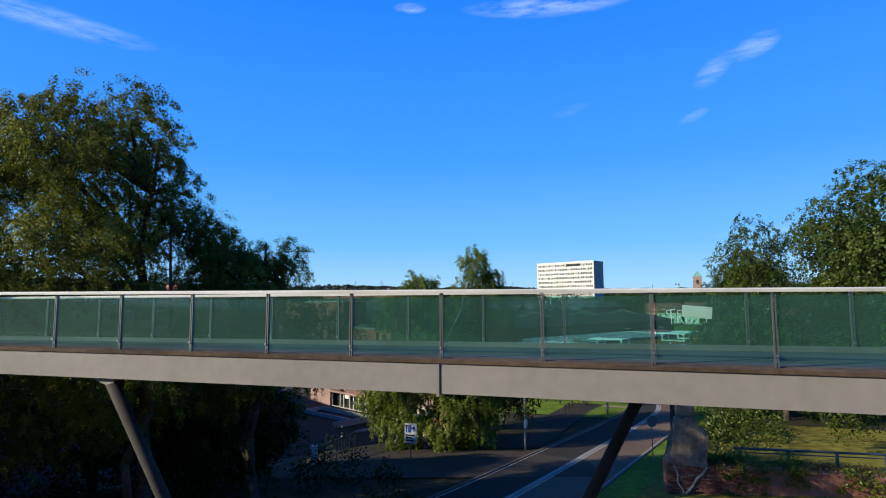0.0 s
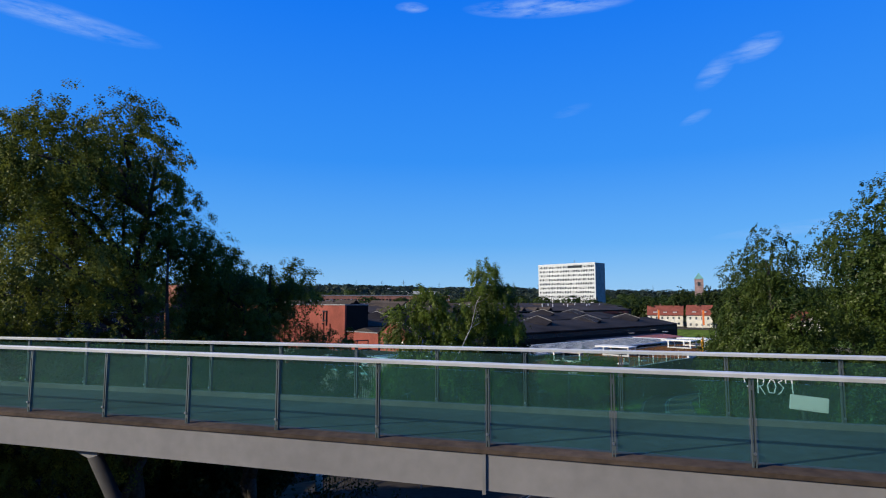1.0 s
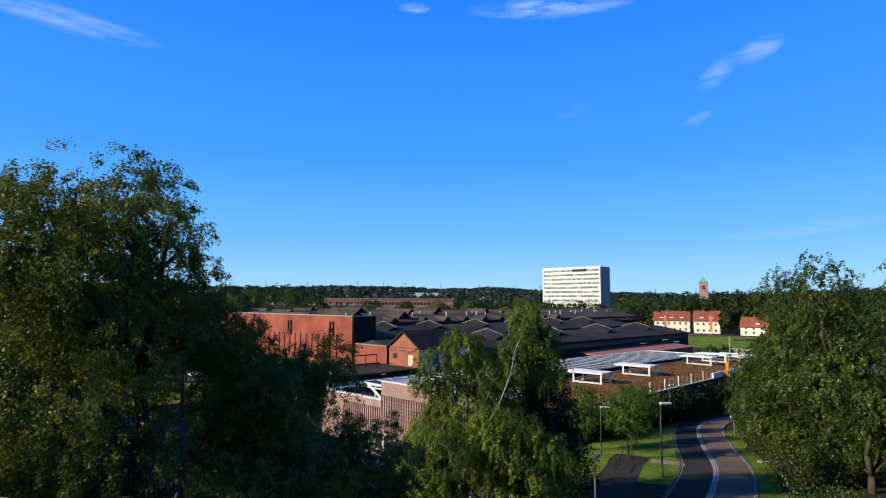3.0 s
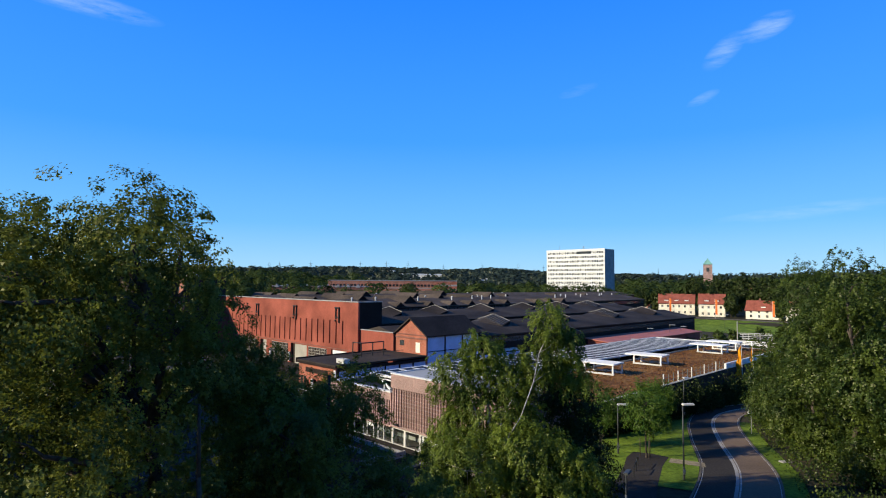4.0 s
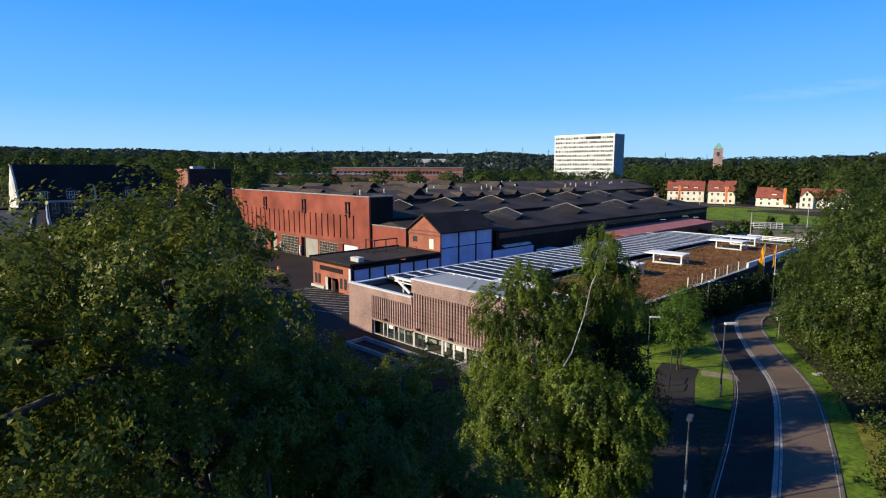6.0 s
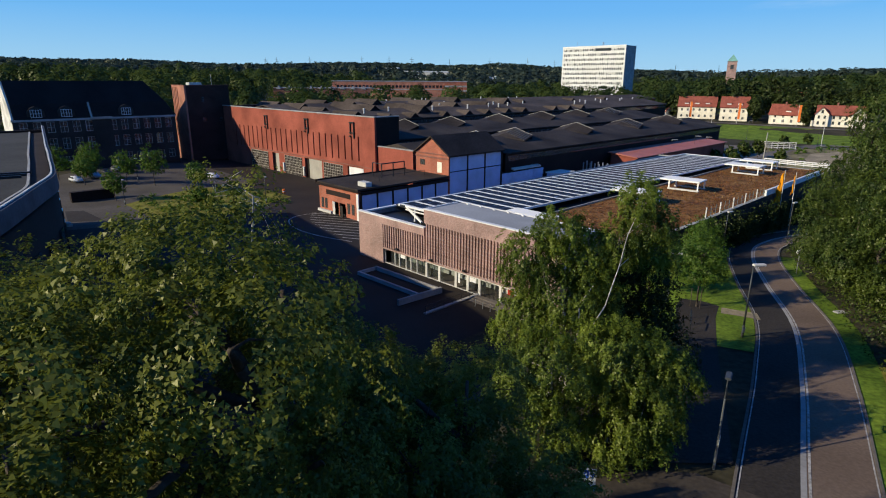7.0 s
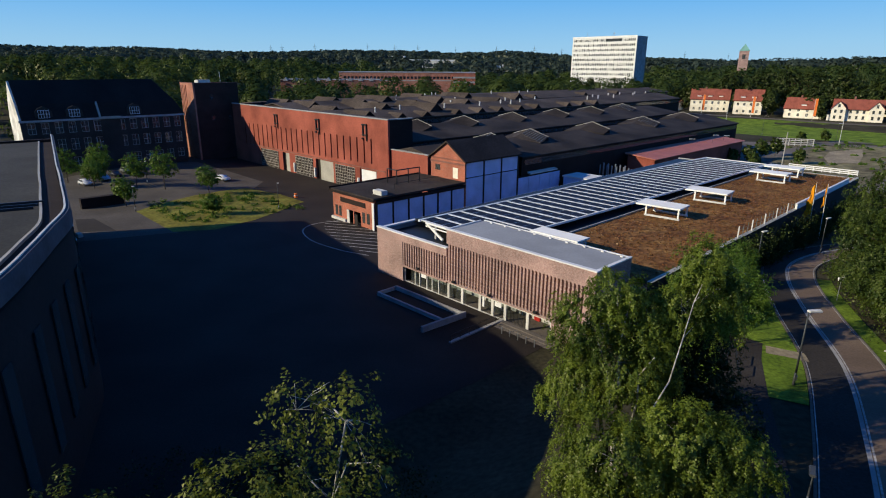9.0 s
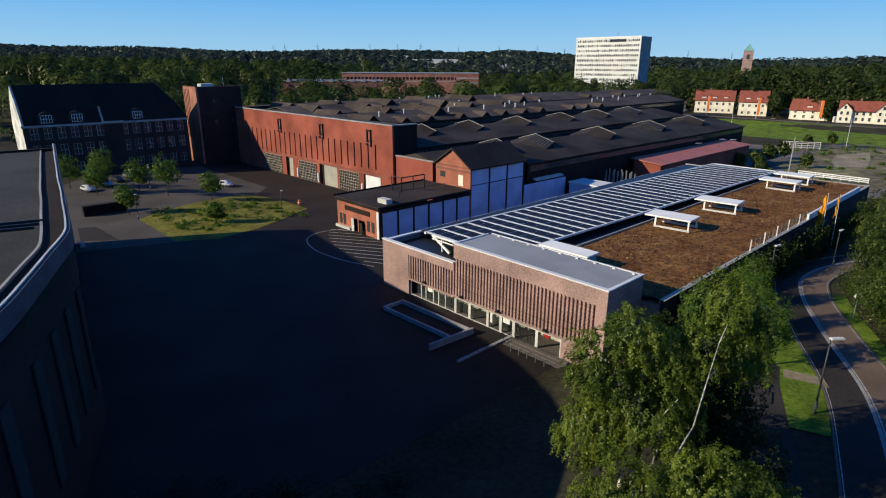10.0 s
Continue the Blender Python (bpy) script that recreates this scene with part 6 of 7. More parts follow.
tree("silver_birch", mid, lobes_at(mid, [(-1.7, 43.9, 16.3, 1.6, 1.5), (-3.2, 44.0, 14.7, 1.9, 1.7), (0.0, 44.4, 14.9, 1.9, 1.8), (-1.2, 43.9, 12.4, 3.1, 2.3), (-3.6, 43.7, 11.0, 1.9, 2.0), (0.5, 44.6, 11.6, 1.8, 1.6)]),
     3800, 38, 0.10, LEAF_BIRCH, BIRCH_BARK, 0.17, "dense silver birch with several stems", "birches beside the yard", 0.17, 0.6, 33, stems=3, gaps=0.06, corners=3)

for k, (x, y, top, r) in enumerate(((31.5, 57.6, 24.2, 5.2), (35.5, 66.0, 21.0, 5.4), (32.0, 42.5, 25.8, 5.6), (26.5, 33.5, 23.5, 4.4), (38.9, 77.0, 23.5, 5.4), (45.4, 86.0, 24.5, 6.0), (58.0, 93.0, 15.5, 5.0), (40.0, 54.0, 25.0, 5.5),
                                     (29.0, 49.5, 18.0, 4.4), (48.0, 70.0, 21.0, 5.5), (70.0, 98.0, 14.0, 5.0), (34.4, 70.5, 16.0, 4.3), (31.2, 63.0, 15.0, 4.1))):
    z = height(x, y)
    h = top - z
    rng = random.Random(60 + k)
    rows = [(0, 0, h * 0.82, r * 0.52, h * 0.17)]
    for q in range(13):
        a = q * 2.4 + k
        f = (0.22 if k == 3 else 0.16) + (0.54 if k == 3 else 0.6) * ((q * 0.618) % 1.0) + rng.uniform(-0.04, 0.04)
        g = 0.72 if f < 0.5 else 0.56
        rows.append((r * g * math.cos(a), r * g * math.sin(a), h * f, r * rng.uniform(0.34, 0.5), h * rng.uniform(0.09, 0.14)))
    tree("roadside_tree", (x, y), rows, 2820 if k in (0, 1, 2, 3, 4, 5, 8, 11, 12) else 1800, 22, 0.165, LEAF_RIGHT, BARK, 0.24, "tall broad roadside tree with dense dull green crown", "trees along the road", 0.27, 0.75, 60 + k, twigs=90, hollow=0.62, corners=3)

for k, (x, y, top) in enumerate(((14.8, 62.0, 7.2), (11.6, 66.5, 6.6), (18.2, 70.5, 6.2), (22.0, 78.0, 6.0))):
    tree("young_tree", (x, y), [(0, 0, top * 0.72, top * 0.27, top * 0.26), (0.8, 0.4, top * 0.52, top * 0.2, top * 0.14), (-0.8, -0.2, top * 0.55, top * 0.2, top * 0.16), (0.2, -0.7, top * 0.5, top * 0.2, top * 0.14)],
         620, 20, 0.14, LEAF_YOUNG, BARK, 0.09, "young staked lawn tree with fresh green crown", "young trees on the lawn", 0.28, 0.1, 80 + k, twigs=50)
    for a in (0.6, 2.7, 4.8):
        s = thing("tree_stake", (x + 0.55 * math.cos(a), y + 0.55 * math.sin(a), height(x, y) - 0.2), "round timber stake beside a young tree", "stake", "stakes on the lawn", rz=0.0)
        part("pole", tubes(((0, 0, 0), (0, 0, 2.0), 0.035, 0.035)), BARK, s)

for k, (u, v, h) in enumerate(((-102, -17, 8.5), (-96.8, -11.2, 8.0), (-90, -14, 7.0), (-65.6, -14.2, 6.0), (-78.5, -2.2, 9.5), (-67.9, 3.7, 6.5), (-86, -6, 8.0), (-108, -8, 8.5), (-47, -4, 4.0))):
    p = site(u, v)
    tree("plaza_tree", (p.x, p.y), [(0, 0, h * 0.68, h * 0.30, h * 0.28), (h * 0.16, 0, h * 0.5, h * 0.2, h * 0.16), (-h * 0.15, h * 0.1, h * 0.52, h * 0.2, h * 0.16)],
         260, 16, 0.30, LEAF_YOUNG, BARK, 0.1, "small round plaza tree with green crown", "trees on the plaza", 0.4, 0.0, 100 + k, twigs=24)


def shrubs(name, spots, leaf, mat, label, seed, per=90):
    """Low growth that nobody could count, in one mesh."""
    rng = np.random.default_rng(seed)
    out = []
    for x, y, r, h, *base in spots:
        z = base[0] if base else height(x, y)
        d = rng.normal(size=(per, 3))
        d /= np.linalg.norm(d, axis=1)[:, None]
        q = d * (0.4 + 0.6 * rng.random((per, 1))) * (r, r, h)
        q[:, 2] = np.abs(q[:, 2])
        out.append(q + (x, y, z))
    ob = leaf_cloud(name, np.concatenate(out), leaf, mat, None, seed)
    return tagged(ob, label, "shrubs", kind="stuff")


rng = random.Random(9)
bank = []
for k in range(150):  # dry weeds along the old wall's top
    x, y, z = on_wall(rng.uniform(1.9, 20), rng.uniform(0.0, 1.3))
    bank.append((x, y, rng.uniform(0.25, 0.6), rng.uniform(0.12, 0.42), z - 0.1))
shrubs("bank_shrubs", bank, 0.10, LEAF_DRY, "dry weeds and grass along the old wall's top", 5, 80)
growth = []
for k in range(34):  # one bush beside the slab and thin growth past it
    x, y, z = on_wall(rng.uniform(2.0, 3.4), rng.uniform(0.6, 1.6)) if k < 22 else on_wall(rng.uniform(3.4, 7.0), rng.uniform(0.8, 1.8))
    growth.append((x, y, rng.uniform(0.35, 0.65), rng.uniform(0.4, 0.95) if k < 22 else rng.uniform(0.3, 0.9), z - 0.15))
for k in range(120):  # creeper on its face
    x, y, z = on_wall(rng.uniform(2.2, 20), -0.05)
    growth.append((x, y, rng.uniform(0.2, 0.5), rng.uniform(0.15, 0.5), z - 1.7 * rng.random() ** 1.3))
shrubs("wall_creeper", growth, 0.10, LEAF_BIRCH, "fresh green bushes and creeper on the old abutment", 15, 80)
hedge = []
for k in range(260):
    v = rng.uniform(8, 92)
    p = site(37.9 + rng.uniform(-0.5, 1.0), v)
    hedge.append((p.x, p.y, rng.uniform(0.8, 1.4), rng.uniform(3.4, 5.8)))
shrubs("wall_hedge", hedge, 0.26, LEAF_FAR, "dark hedge along the foot of the hall wall", 6, 150)
under = []
for k in range(230):
    x, y = rng.uniform(-32, 0), rng.uniform(24, 52)
    if x + (y - 30) * 0.5 < -3:
        under.append((x, y, rng.uniform(0.7, 1.8), rng.uniform(0.6, 2.4)))
shrubs("slope_shrubs", under, 0.15, LEAF_SHADE, "dark undergrowth on the slope below the bridge", 7, 130)
edge = []
for k in range(190):
    i = rng.randrange(16, 60)
    p = offset(ROAD, rng.uniform(4.6, 10.0))[i]
    if p[1] > 52 or p[0] < 24 and p[1] > 35:
        edge.append((p[0], p[1], rng.uniform(0.8, 1.8), rng.uniform(0.8, 3.0) if p[1] < 52 else rng.uniform(1.8, 4.2)))
shrubs("roadside_shrubs", edge, 0.19, LEAF_RIGHT, "low bushes under the roadside trees", 8, 140)
plaza = []
for k in range(120):
    p = site(rng.uniform(-66, -42), rng.uniform(-11, 13))
    plaza.append((p.x, p.y, rng.uniform(0.5, 1.4), rng.uniform(0.3, 1.1)))
shrubs("plaza_weeds", plaza, 0.3, LEAF_YOUNG, "rough weeds on the dry lawn", 12, 50)

# added out of view behind the camera, to cut skylight near the bridge
behind = [(rng.uniform(-45, 60), rng.uniform(-40, -14), rng.uniform(5, 9), rng.uniform(22, 34)) for _ in range(34)]
shrubs("sky_block_woods", behind, 1.5, LEAF_FAR, "unseen tall woods added behind the camera to block skylight", 17, 420)
shrubs("dead_bush", [(34.7 + rng.uniform(-1.6, 1.6), 59.5 + rng.uniform(-1.0, 1.0), rng.uniform(0.6, 1.1), rng.uniform(1.0, 2.2)) for _ in range(9)], 0.22, LEAF_DEAD, "dry reddish brown bush under the roadside trees", 18, 130)


# ---- yard and plaza ----
def site_sheet(name, rows, mat, lift, label, category, across=6):
    return sheet(name, [((site(a, v).x, site(a, v).y), (site(b, v).x, site(b, v).y)) for v, a, b in rows], mat, lift, label, category, across)


site_sheet("yard", [(-60, -45, 28), (-30, -75, 29), (-10, -110, 30), (0, -134, 30), (10, -138, 0), (20, -138, -19), (30, -134, -29), (37.4, -134, -29)], ASPHALT, 0.03, "dark asphalt works yard", "yard", 40)
site_sheet("plaza_paving", [(-32, -62, -46), (-26, -100, -44), (-14, -112, -39.5), (0, -118, -60), (14, -122, -68), (22, -122, -78)], PLAZA_PAVING, 0.045, "pale grey paved plaza before the office", "plaza", 20)
sheet("plaza_apron", [((-78.1, 118.9), (-69.2, 110.9)), ((-71.8, 124.1), (-59.1, 111.6))], PLAZA_PAVING, 0.055, "pale grey paved corner of the plaza", "plaza", 8)
sheet("plaza_patch", [((-81.3, 118.0), (-75.3, 109.6)), ((-78.2, 118.8), (-69.3, 110.8))], ROAD_GREY, 0.055, "dark asphalt patch beside the paved corner", "plaza", 6)
sheet("plaza_strip", [((-75.3, 109.5), (-72.8, 106.8)), ((-69.2, 110.8), (-66.1, 108.4)), ((-59.1, 111.5), (-58.0, 110.0))], PLAZA_PAVING, 0.06, "pale paved strip along the plaza edge", "plaza", 3)
site_sheet("dry_lawn", [(-14, -60, -40), (-8, -64, -36.5), (0, -67, -38), (8, -70, -43), (14, -71, -47.5), (17, -60, -49)], ROUGH_GRASS, 0.07, "dry yellow green lawn on the plaza", "lawn", 12)
sheet("side_drive", [((3.0, 37.0), (6.2, 37.0)), ((6.0, 44), (9.0, 44)), ((9.2, 53), (12.6, 53)), ((11.8, 59), (15.2, 59)), ((13.0, 62.2), (17.0, 62.3)), ((14.4, 64.6), (16.0, 63.8))], ROAD_GREY, 0.07, "grey asphalt side drive", "drive", 4)
sheet("sandy_path", [((17.0, 61.8), (16.2, 60.2)), ((18.3, 60.9), (17.6, 59.4)), ((19.4, 60.2), (18.8, 58.4))], ROUGH_TAN, 0.09, "sandy footpath over the lawn", "path", 2)
sheet("forecourt", [((-9.0, 29.0), (8, 29.0)), ((-8.0, 33.0), (8, 33.0)), ((-7.5, 37.0), (4, 36.2))], PAVING, 0.05, "brown paved forecourt under the trees", "pavement", 12)


def build_yard_things():
    k = 0
    for k in range(10):
        y = 121.5 - k * 2.15
        x0 = -34.0 - 3.2 * math.sin(math.pi * (k + 1) / 11) + k * 1.05
        x1 = min(-19.5 - 0.0 * k, x0 + 15.5)
        sheet("hatch_line", [((x0, y), (x0 + 0.03, y - 0.28)), ((x1, y - 1.3), (x1, y - 1.58))], LINE_WHITE, 0.05, "worn white hatching line on the yard", "road marking", 1)
    arc = spline([(-32.5, 122.2), (-36.4, 118.5), (-37.2, 113.0), (-34.0, 106.5), (-28.5, 101.8), (-23.5, 99.5)], 24)
    sheet("hatch_edge", list(zip(offset(arc, -0.1), offset(arc, 0.12))), LINE_WHITE, 0.052, "worn white curve round the hatching", "road marking", 1)
    # sunken ramp with low walls before the brick front
    for name, a, b, h in (("ramp_wall", (7.1, -5.5), (18.6, -5.2), 0.5), ("ramp_wall", (7.1, -2.6), (19.2, -2.3), 0.55), ("ramp_wall", (7.1, -5.5), (7.1, -2.6), 0.45), ("yard_wall", (18.9, -8.6), (19.3, -2.2), 0.75)):
        p, q = site(*a), site(*b)
        t = thing(name, (p.x, p.y, height(p.x, p.y) - 0.1), "low pale concrete wall beside the entrance ramp", "low wall", "ramp walls", rz=math.atan2(q.y - p.y, q.x - p.x))
        bm = soft_box(0, (q - p).length, -0.16, 0.16, 0, h + 0.1, 0.03)
        part("body", bm, CONCRETE, t)
    t = thing("entrance_railing", site(22.8, -8.0, -0.05), "dark steel railing beside the entrance steps", "railing", rz=TURN + radians(90))
    for k in range(7):
        part("post", tubes(((k * 1.4, 0, 0), (k * 1.4, 0, 1.0), 0.03, 0.03)), DARK_STEEL, t)
    part("rail", tubes(((0, 0, 1.0), (8.4, 0, 1.0), 0.035, 0.035)), DARK_STEEL, t)
    part("rail", tubes(((0, 0, 0.5), (8.4, 0, 0.5), 0.025, 0.025)), DARK_STEEL, t)
    part("kerb", boxes((-0.1, 8.5, -0.2, 0.2, -0.05, 0.22)), CONCRETE, t)
    t = thing("entrance_steps", site(23.2, -1.7, -0.05), "pale concrete entrance steps", "steps")
    for k in range(3):
        part("step", boxes((0, 7.6, k * 0.55, 1.72, -0.2, 0.09 + k * 0.09)), PALE_PAVING, t)
    for k in range(5):
        s = thing("bollard", site(25.0 + k * 1.1, -2.4, -0.05), "slim steel bollard before the entrance", "bollard", "bollards at the entrance")
        part("post", tubes(((0, 0, 0), (0, 0, 0.9), 0.05, 0.05)), STEEL, s)
    s = thing("traffic_drum", site(-54.5, 18.1, height(*site(-54.5, 18.1).xy)), "orange plastic traffic drum", "drum")
    part("body", tubes(((0, 0, 0), (0, 0, 1.0), 0.42, 0.32), n=14), ORANGE, s)
    part("band", tubes(((0, 0, 0.45), (0, 0, 0.62), 0.40, 0.38), n=14), WHITE_PAINT, s)
    p = site(-69, -21.3)
    w = thing("plaza_wall", (p.x, p.y, -0.1), "dark low wall at the plaza edge", "low wall")
    part("body", soft_box(-1.5, 0, 0, 8.0, 0, 2.2, 0.05), NEAR_BLACK, w)
    w = thing("stone_block", (-73.5, 107.1, height(-73.5, 107.1)), "pale stone block at the paving end", "block", rz=TURN)
    part("body", soft_box(-0.9, 0.9, -0.4, 0.4, 0, 0.6, 0.04), CONCRETE, w)


build_yard_things()


def lamp_post(x, y, h, label, group, arm=1.0, heading=0.0):
    t = thing("street_lamp", (x, y, height(x, y)), label, "street lamp", group, rz=heading)
    part("pole", tubes(((0, 0, -0.1), (0, 0, 1.1), 0.10, 0.09), ((0, 0, 1.1), (0, 0, h), 0.075, 0.05)), SHADED_STEEL, t, "", True)
    head = soft_box(-0.05, 0.95 * arm, -0.17, 0.17, h - 0.04, h + 0.12, 0.04)
    part("lantern", head, DIRTY_WHITE, t, "flat pale lantern head")
    part("door", boxes((-0.11, 0.11, -0.105, -0.085, 0.5, 0.9)), STEEL, t)
    return t


for x, y, h, a in ((15.2, 54.4, 6.0, 0.1), (28.0, 85.5, 5.4, 0.5), (12.7, 63.8, 4.7, 0.0), (42.8, 96.5, 5.2, 0.6), (58, 100.5, 5.2, 0.4)):
    lamp_post(x, y, h, "slim grey street lamp with flat lantern", "lamps along the road", 1.0, a)
for u, v, h in ((-44.4, 8.5, 5.5), (-88, -3, 5.5), (-60, -14, 5.0)):
    p = site(u, v)
    lamp_post(p.x, p.y, h, "slim plaza lamp post", "lamps on the plaza", 0.4)
for x, y, h in ((63.7, 201.9, 9), (72.2, 204.5, 10), (79.0, 211.8, 9), (135.5, 296.9, 9), (147.6, 260.8, 9)):
    lamp_post(x, y, h, "tall lamp post on the car park", "lamps on the car park", 2.0)
mast = thing("pale_mast", (91.1, 196.3, height(91.1, 196.3)), "plain pale mast on the car park", "mast", rz=0.0)
part("pole", tubes(((0, 0, -0.1), (0, 0, 12.0), 0.22, 0.14)), ROLLER_GREY, mast)


def build_road_things():
    t = thing("parking_sign", (-1.9, 33.6, height(-1.9, 33.6)), "white and blue parking sign on a post", "sign", rz=radians(-14))
    part("post", tubes(((0, 0, -0.1), (0, 0, 2.1), 0.035, 0.035)), STEEL, t)
    part("panel", soft_box(-0.36, 0.36, -0.05, -0.03, 0.95, 2.05, 0.008), WHITE_PAINT, t)
    part("blue_field", boxes((-0.28, 0.04, -0.062, -0.052, 1.55, 1.95)), SIGN_BLUE, t)
    cu = bpy.data.curves.new("letter", "FONT")
    cu.body, cu.size, cu.extrude, cu.align_x = "P", 0.42, 0.004, "CENTER"
    cu.materials.append(WHITE_PAINT)
    ob = new("letter", cu)
    ob.parent = t
    ob.matrix_local = Matrix.Translation((-0.12, -0.068, 1.6)) @ Matrix.Rotation(radians(90), 4, "X")
    bm = prism([(0.17, 1.58), (0.23, 1.58), (0.23, 1.78), (0.30, 1.78), (0.20, 1.94), (0.10, 1.78), (0.17, 1.78)], "y", -0.062, -0.052)
    part("arrow", bm, SIGN_BLUE, t)
    part("lettering_bar", boxes((-0.28, 0.25, -0.058, -0.052, 1.36, 1.43)), NEAR_BLACK, t)
    part("lettering_bar", boxes((-0.28, 0.1, -0.058, -0.052, 1.22, 1.29)), NEAR_BLACK, t)
    part("lettering_bar", boxes((-0.28, 0.2, -0.058, -0.052, 1.08, 1.15)), NEAR_BLACK, t)
    t = thing("street_lamp", (5.05, 36.6, height(5.05, 36.6)), "slim grey lamp post carrying a round sign", "street lamp", "lamps along the road", rz=radians(60))
    part("pole", tubes(((0, 0, -0.1), (0, 0, 1.1), 0.07, 0.06), ((0, 0, 1.1), (0, 0, 3.9), 0.05, 0.045)), STEEL, t)
    # upper arm and lantern take the darkened steel in place of shade
    part("arm", tubes(((0, 0, 3.9), (0, 0, 4.9), 0.04, 0.03)), SHADED_STEEL, t, "upper arm darkened to its shade")
    part("disc", tubes(((0, -0.07, 1.6), (0, -0.05, 1.6), 0.3, 0.3), n=24), DIRTY_WHITE, t, "pale round plate")
    part("lantern", soft_box(-0.05, 0.75, -0.14, 0.14, 4.86, 4.98, 0.04), SHADED_STEEL, t, "flat lantern head darkened to its shade")
    t = thing("warning_sign", (11.2, 31.6, height(11.2, 31.6)), "small round sign showing its dark grey back", "sign", rz=0.2)
    part("pole", tubes(((0, 0, -0.1), (0, 0, 2.6), 0.03, 0.03)), STEEL, t)
    part("disc", tubes(((0, -0.05, 2.35), (0, -0.03, 2.35), 0.3, 0.3), n=20), POST_STEEL, t)
    t = thing("gate_pier", (-7.17, 32.46, height(-7.17, 32.46)), "white painted gate pier at the forecourt", "pier", rz=0.0)
    part("pier", soft_box(-0.16, 0.16, -0.16, 0.16, -0.1, 1.05, 0.03), WHITE_PAINT, t)
    t = thing("gate_railing", (-7.0, 32.7, height(-7.0, 32.7)), "dark steel railing beside the gate pier", "railing", rz=math.atan2(3.84, 1.57))
    for k in range(14):
        part("bar", boxes((k * 0.3, k * 0.3 + 0.03, -0.015, 0.015, -0.3, 0.85)), DARK_STEEL, t)
    part("rail", boxes((0, 4.0, -0.03, 0.03, 0.85, 0.93)), DARK_STEEL, t)
    part("rail", boxes((0, 4.0, -0.02, 0.02, 0.08, 0.13)), DARK_STEEL, t)
    t = thing("path_light", (31.4, 74.8, height(31.4, 74.8)), "short path light with white square head", "street lamp", rz=0.3)
    part("pole", tubes(((0, 0, -0.1), (0, 0, 2.4), 0.05, 0.05)), STEEL, t)
    part("head", soft_box(-0.45, 0.45, -0.1, 0.1, 2.35, 2.75, 0.05), WHITE_PAINT, t)
    t = thing("stone_slab", (27.1, 60.8, height(27.1, 60.8)), "pale flat stone slab on the verge", "slab", rz=0.2)
    part("body", soft_box(-0.5, 0.5, -0.3, 0.3, 0, 0.16, 0.04), CONCRETE, t)
    for x, y, rz in ((12.6, 58.0, -0.4), (11.8, 56.1, -0.4)):
        g = thing("cycle_stand", (x, y, height(x, y)), "dark tubular stand beside the drive", "stand", "stands beside the drive", rz=rz)
        part("hoop", tubes(((0, -0.9, 0), (0, -0.9, 0.8), 0.04, 0.04), ((0, -0.9, 0.8), (0, 0.9, 0.8), 0.04, 0.04), ((0, 0.9, 0.8), (0, 0.9, 0), 0.04, 0.04)), DARK_STEEL, g)
    for x, y, top, wide, long in ((46.3, 106.0, 10.6, 1.15, 5.4), (48.4, 106.4, 10.3, 0.4, 3.6)):
        f = thing("flag_pole", (x, y, height(x, y)), "white pole with limp hanging yellow flag", "flag", "yellow flags at the road", rz=-0.5)
        hgt = top - height(x, y)
        part("pole", tubes(((0.15, 0, -0.1), (0, 0, hgt), 0.07, 0.04)), DIRTY_WHITE, f)
        bm = bmesh.new()
        nz = 18
        rows = [[bm.verts.new((-0.05 - w * wide * (0.25 + 0.75 * (q / nz) ** 0.8) * (0.9 + 0.15 * math.sin(q * 0.9)), 0.14 * math.sin(q * 0.7 + w * 7), hgt - 0.1 - q * long / nz - 0.5 * w)) for w in (0, 0.25, 0.5, 0.75, 1.0)] for q in range(nz)]
        for a, b in zip(rows, rows[1:]):
            for i in range(4):
                bm.faces.new((a[i], a[i + 1], b[i + 1], b[i]))
        fl = part("flag", bm, FLAG_YELLOW, f, "yellow orange cloth", True)
        md = fl.modifiers.new("thick", "SOLIDIFY")
        md.thickness = 0.02


build_road_things()


def build_car(x, y, rz, paint):
    t = thing("car", (x, y, height(x, y) + 0.05), "small parked hatchback car", "car", "parked cars", rz=rz)
    body = prism([(-2.0, 0.3), (2.0, 0.3), (2.05, 0.75), (1.1, 0.92), (0.5, 1.42), (-1.2, 1.45), (-1.95, 0.95)], "y", -0.85, 0.85)
    bmesh.ops.bevel(body, geom=body.edges[:], offset=0.07, segments=2, affect="EDGES")
    part("body", body, paint, t, "", True)
    part("side_window", prism([(0.95, 0.95), (0.42, 1.36), (-1.1, 1.38), (-1.6, 0.97)], "y", -0.87, 0.87), PANE, t)
    wheel = mesh_of(tubes(((0, -0.11, 0), (0, 0.11, 0), 0.32, 0.32), n=16), "wheel", DARK_STEEL)
    for a in (-1.3, 1.3):
        for b in (-0.76, 0.76):
            share("wheel", wheel, t, Matrix.Translation((a, b, 0.3)))


for k, (u, v) in enumerate(((-99.8, -9.5), (-104, -6.0), (-96.0, -14.5), (-108, -2), (-112, 2), (-84, 14))):
    p = site(u, v)
    build_car(p.x, p.y, TURN + 0.2, CAR_PAINTS[k % 3])


